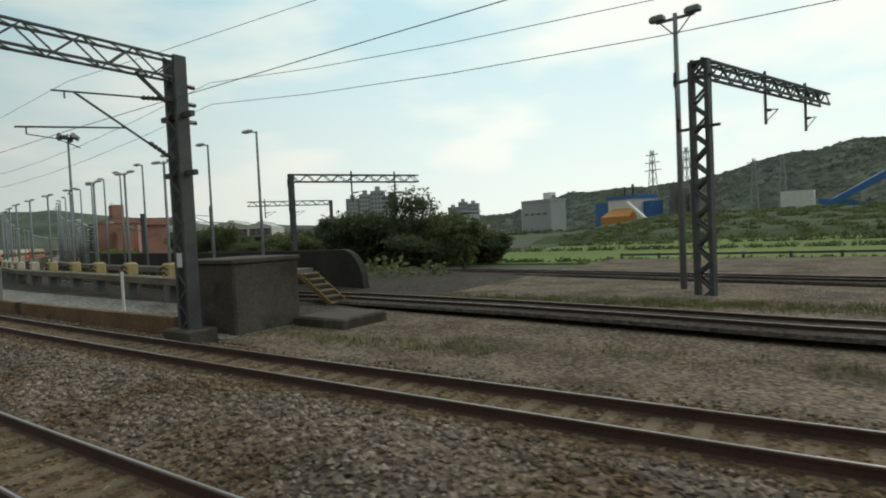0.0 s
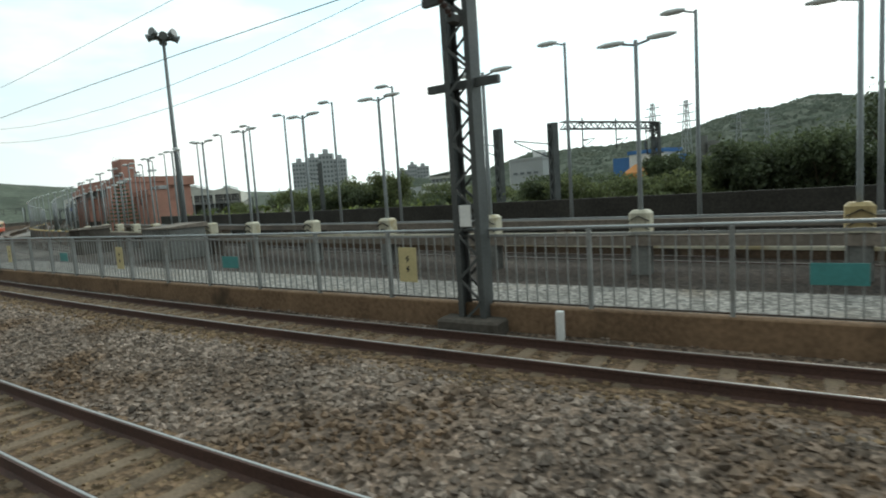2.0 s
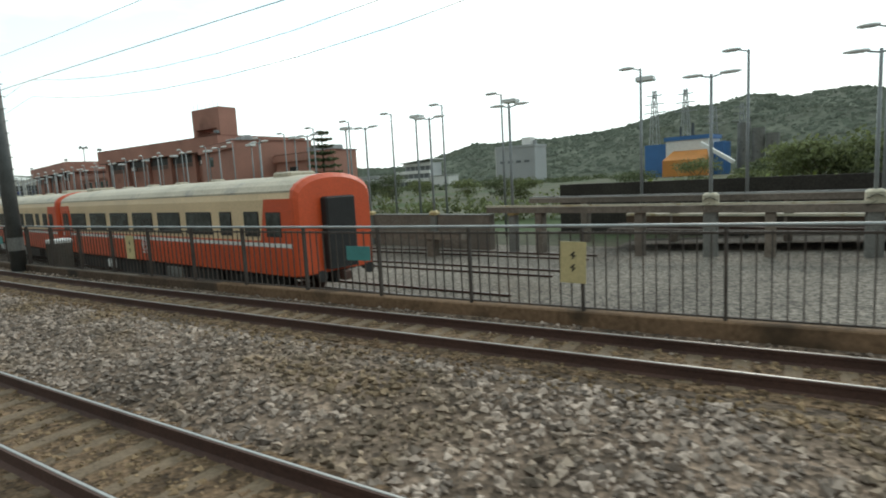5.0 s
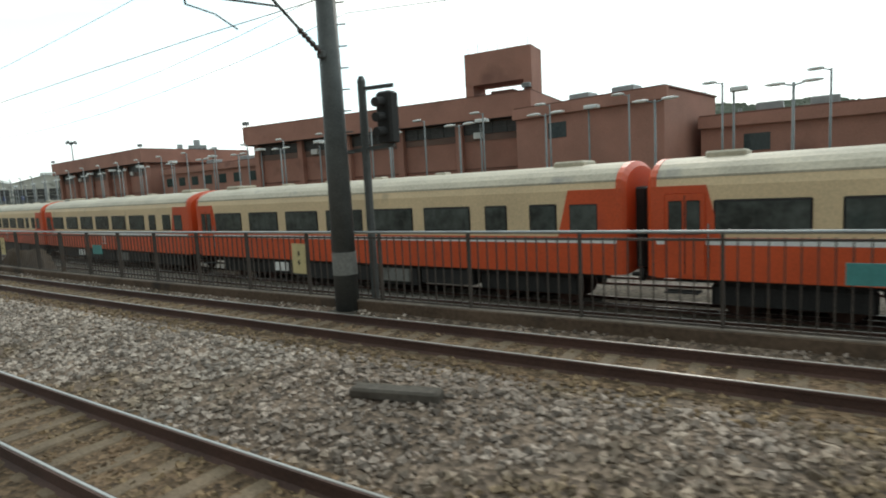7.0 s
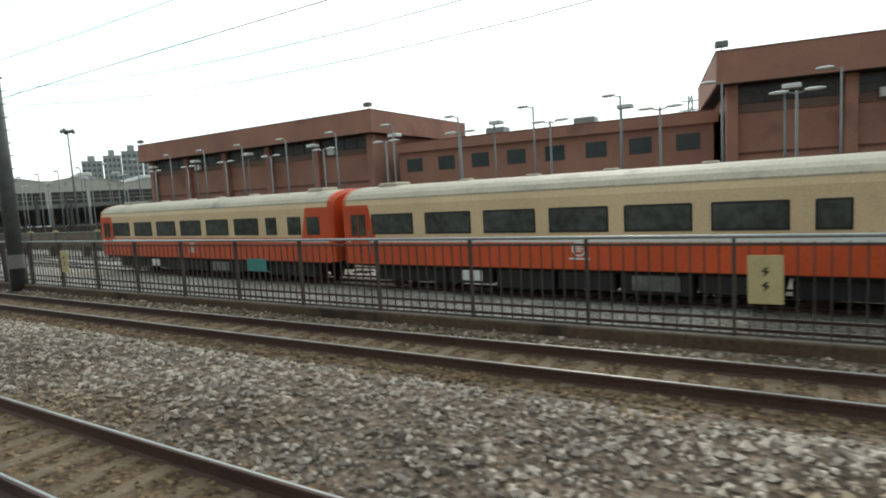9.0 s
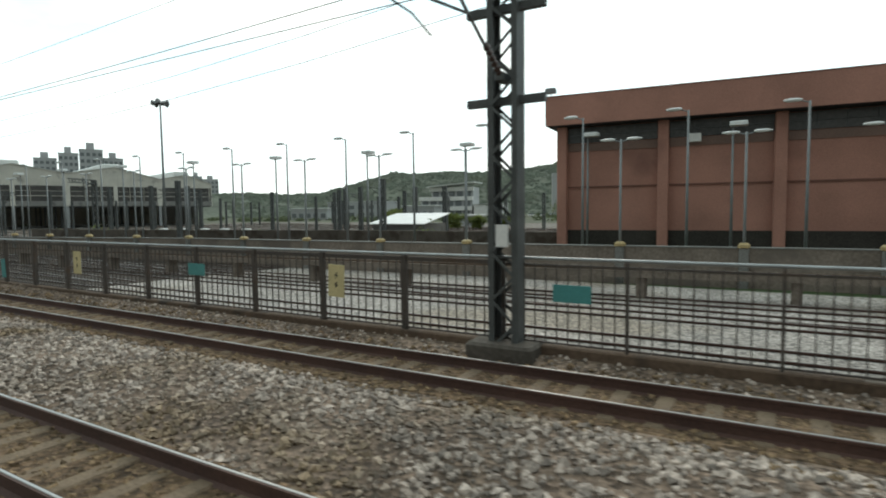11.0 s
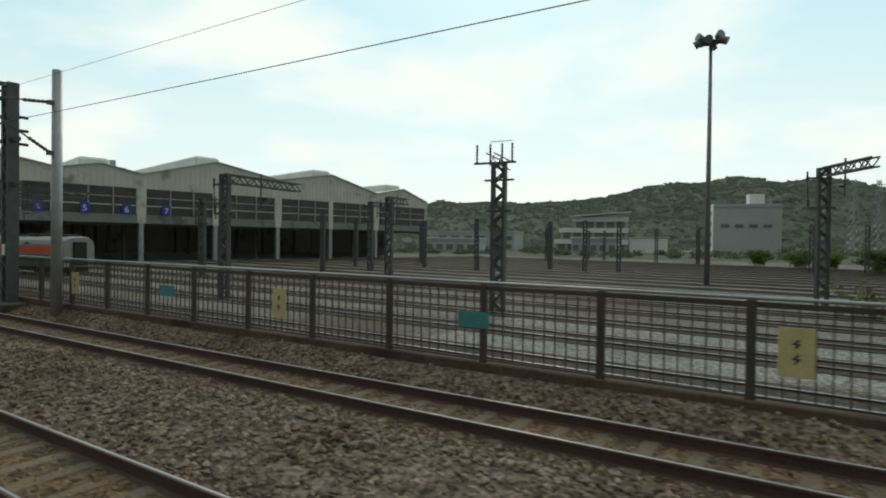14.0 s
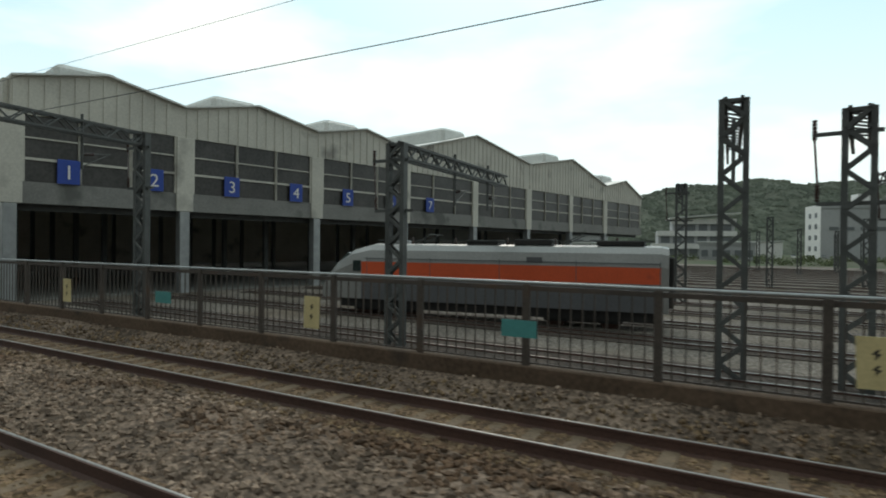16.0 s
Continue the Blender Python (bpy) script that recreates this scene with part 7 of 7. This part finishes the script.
# ---- ballast stones beside the rails ----
def stones(s0, s1, lo, hi, per, size, seed, zf, m):
    rng = np.random.default_rng(seed)
    n = int((s1 - s0) * (hi - lo) * per)
    s, l = rng.uniform(s0, s1, n), rng.uniform(lo, hi, n)
    a = np.interp(s, LS, LA)
    x, y = np.interp(s, LS, LX) - np.sin(a) * l, np.interp(s, LS, LY) + np.cos(a) * l
    z = zf(l - (np.interp(s, [q[0] for q in FAR_Y], [q[1] for q in FAR_Y]) - 7.7) * np.interp(l, [q[0] for q in SWAY], [q[1] for q in SWAY]))
    z = np.where(l > 8.7, np.maximum(z, shoulder(s, l) + 0.012), z)
    base = np.array([(1, 0, 0), (-1, 0, 0), (0, 1, 0), (0, -1, 0), (0, 0, 1), (0, 0, -1)], float)
    tri = np.array([(0, 2, 4), (2, 1, 4), (1, 3, 4), (3, 0, 4), (2, 0, 5), (1, 2, 5), (3, 1, 5), (0, 3, 5)])
    q = rng.normal(size=(n, 4))
    q /= np.linalg.norm(q, axis=1)[:, None]
    w, i, j, k = q.T
    rot = np.stack([np.stack([1 - 2 * (j * j + k * k), 2 * (i * j - k * w), 2 * (i * k + j * w)], 1), np.stack([2 * (i * j + k * w), 1 - 2 * (i * i + k * k), 2 * (j * k - i * w)], 1),
                    np.stack([2 * (i * k - j * w), 2 * (j * k + i * w), 1 - 2 * (i * i + j * j)], 1)], 1)
    shape = base[None] * (0.55 + 0.6 * rng.random((n, 6, 1))) * (size * (0.5 + 0.9 * rng.random((n, 1, 1)) ** 2))
    v = np.einsum("nij,nkj->nki", rot, shape)
    v[:, :, 2] *= 0.8
    v += np.stack([x, y, z], 1)[:, None, :]
    f = (tri[None] + (np.arange(n) * 6)[:, None, None]).reshape(-1, 3)
    return fast("ballast_stones", v.reshape(-1, 3), f, m)


bank_z = lambda l: np.interp(l, [q[0] for q in prof[2:-1]], [q[1] for q in prof[2:-1]]) + 0.012
BED = "loose angular ballast stones between the tracks"
for s0, s1, m, seed in ((-5, 100, STONE, 1), (100, 161, STONEP, 2), (161, 276, STONEQ, 4), (330, 422, STONEL, 3)):
    tagged(new("ballast_stones", stones(s0, s1, 3.85, 6.95, 112, 0.068, seed, bank_z, m)), BED, "stones", kind="stuff")
    tagged(new("ballast_stones", stones(s0, s1, 8.85, 9.5, 50, 0.05, seed + 5, bank_z, m)), "loose ballast stones under the kerb wall", "stones", kind="stuff")
tagged(new("ballast_stones", stones(272, 330, 3.75, 5.0, 95, 0.08, 21, bank_z, STONEP)), BED, "stones", kind="stuff")
tagged(new("ballast_stones", stones(272, 330, 5.0, 7.05, 95, 0.07, 22, bank_z, STONEP)), BED, "stones", kind="stuff")
tagged(new("ballast_stones", stones(276, 330, 8.85, 9.5, 50, 0.05, 23, bank_z, STONE)), "loose ballast stones under the kerb wall", "stones", kind="stuff")
tagged(new("ballast_stones", stones(-5, 420, 2.6, 3.6, 95, 0.055, 9, bank_z, STONEO)), "loose ballast stones between the rails", "stones", kind="stuff")
tagged(new("ballast_stones", stones(-5, 420, 6.5, 9.25, 62, 0.055, 10, bank_z, STONEO)), "loose ballast stones between the rails", "stones", kind="stuff")


def heap(s0, s1, l, high, seed):
    """A long bank of stones with an uneven crest."""
    rng = np.random.default_rng(seed)
    nu, nv = 90, 26
    vs, fs = [], []
    for i in range(nu):
        u = i / (nu - 1)
        top = high * min(1.0, min(u * 9, (1 - u) * 2.6)) * (0.97 + 0.03 * math.sin(u * 11))
        for j in range(nv):
            v = j / (nv - 1)
            z = top * (1 - abs(2 * v - 1) ** 1.6)
            p = at(s0 + (s1 - s0) * u, l - 0.75 + 1.5 * v, YARD + max(0.0, z) + rng.uniform(-0.05, 0.07))
            vs.append((p.x + rng.uniform(-0.03, 0.03), p.y + rng.uniform(-0.03, 0.03), p.z))
    for i in range(nu - 1):
        for j in range(nv - 1):
            o = i * nv + j
            fs += [(o, o + nv, o + 1), (o + 1, o + nv, o + nv + 1)]
    return fast("rubble_heap", np.array(vs), np.array(fs), STONE)


tagged(new("rubble_heap", heap(181.7, 189.0, 10.5, 1.85, 4)), "long heap of grey ballast stones behind the fence", "stones", kind="stuff")
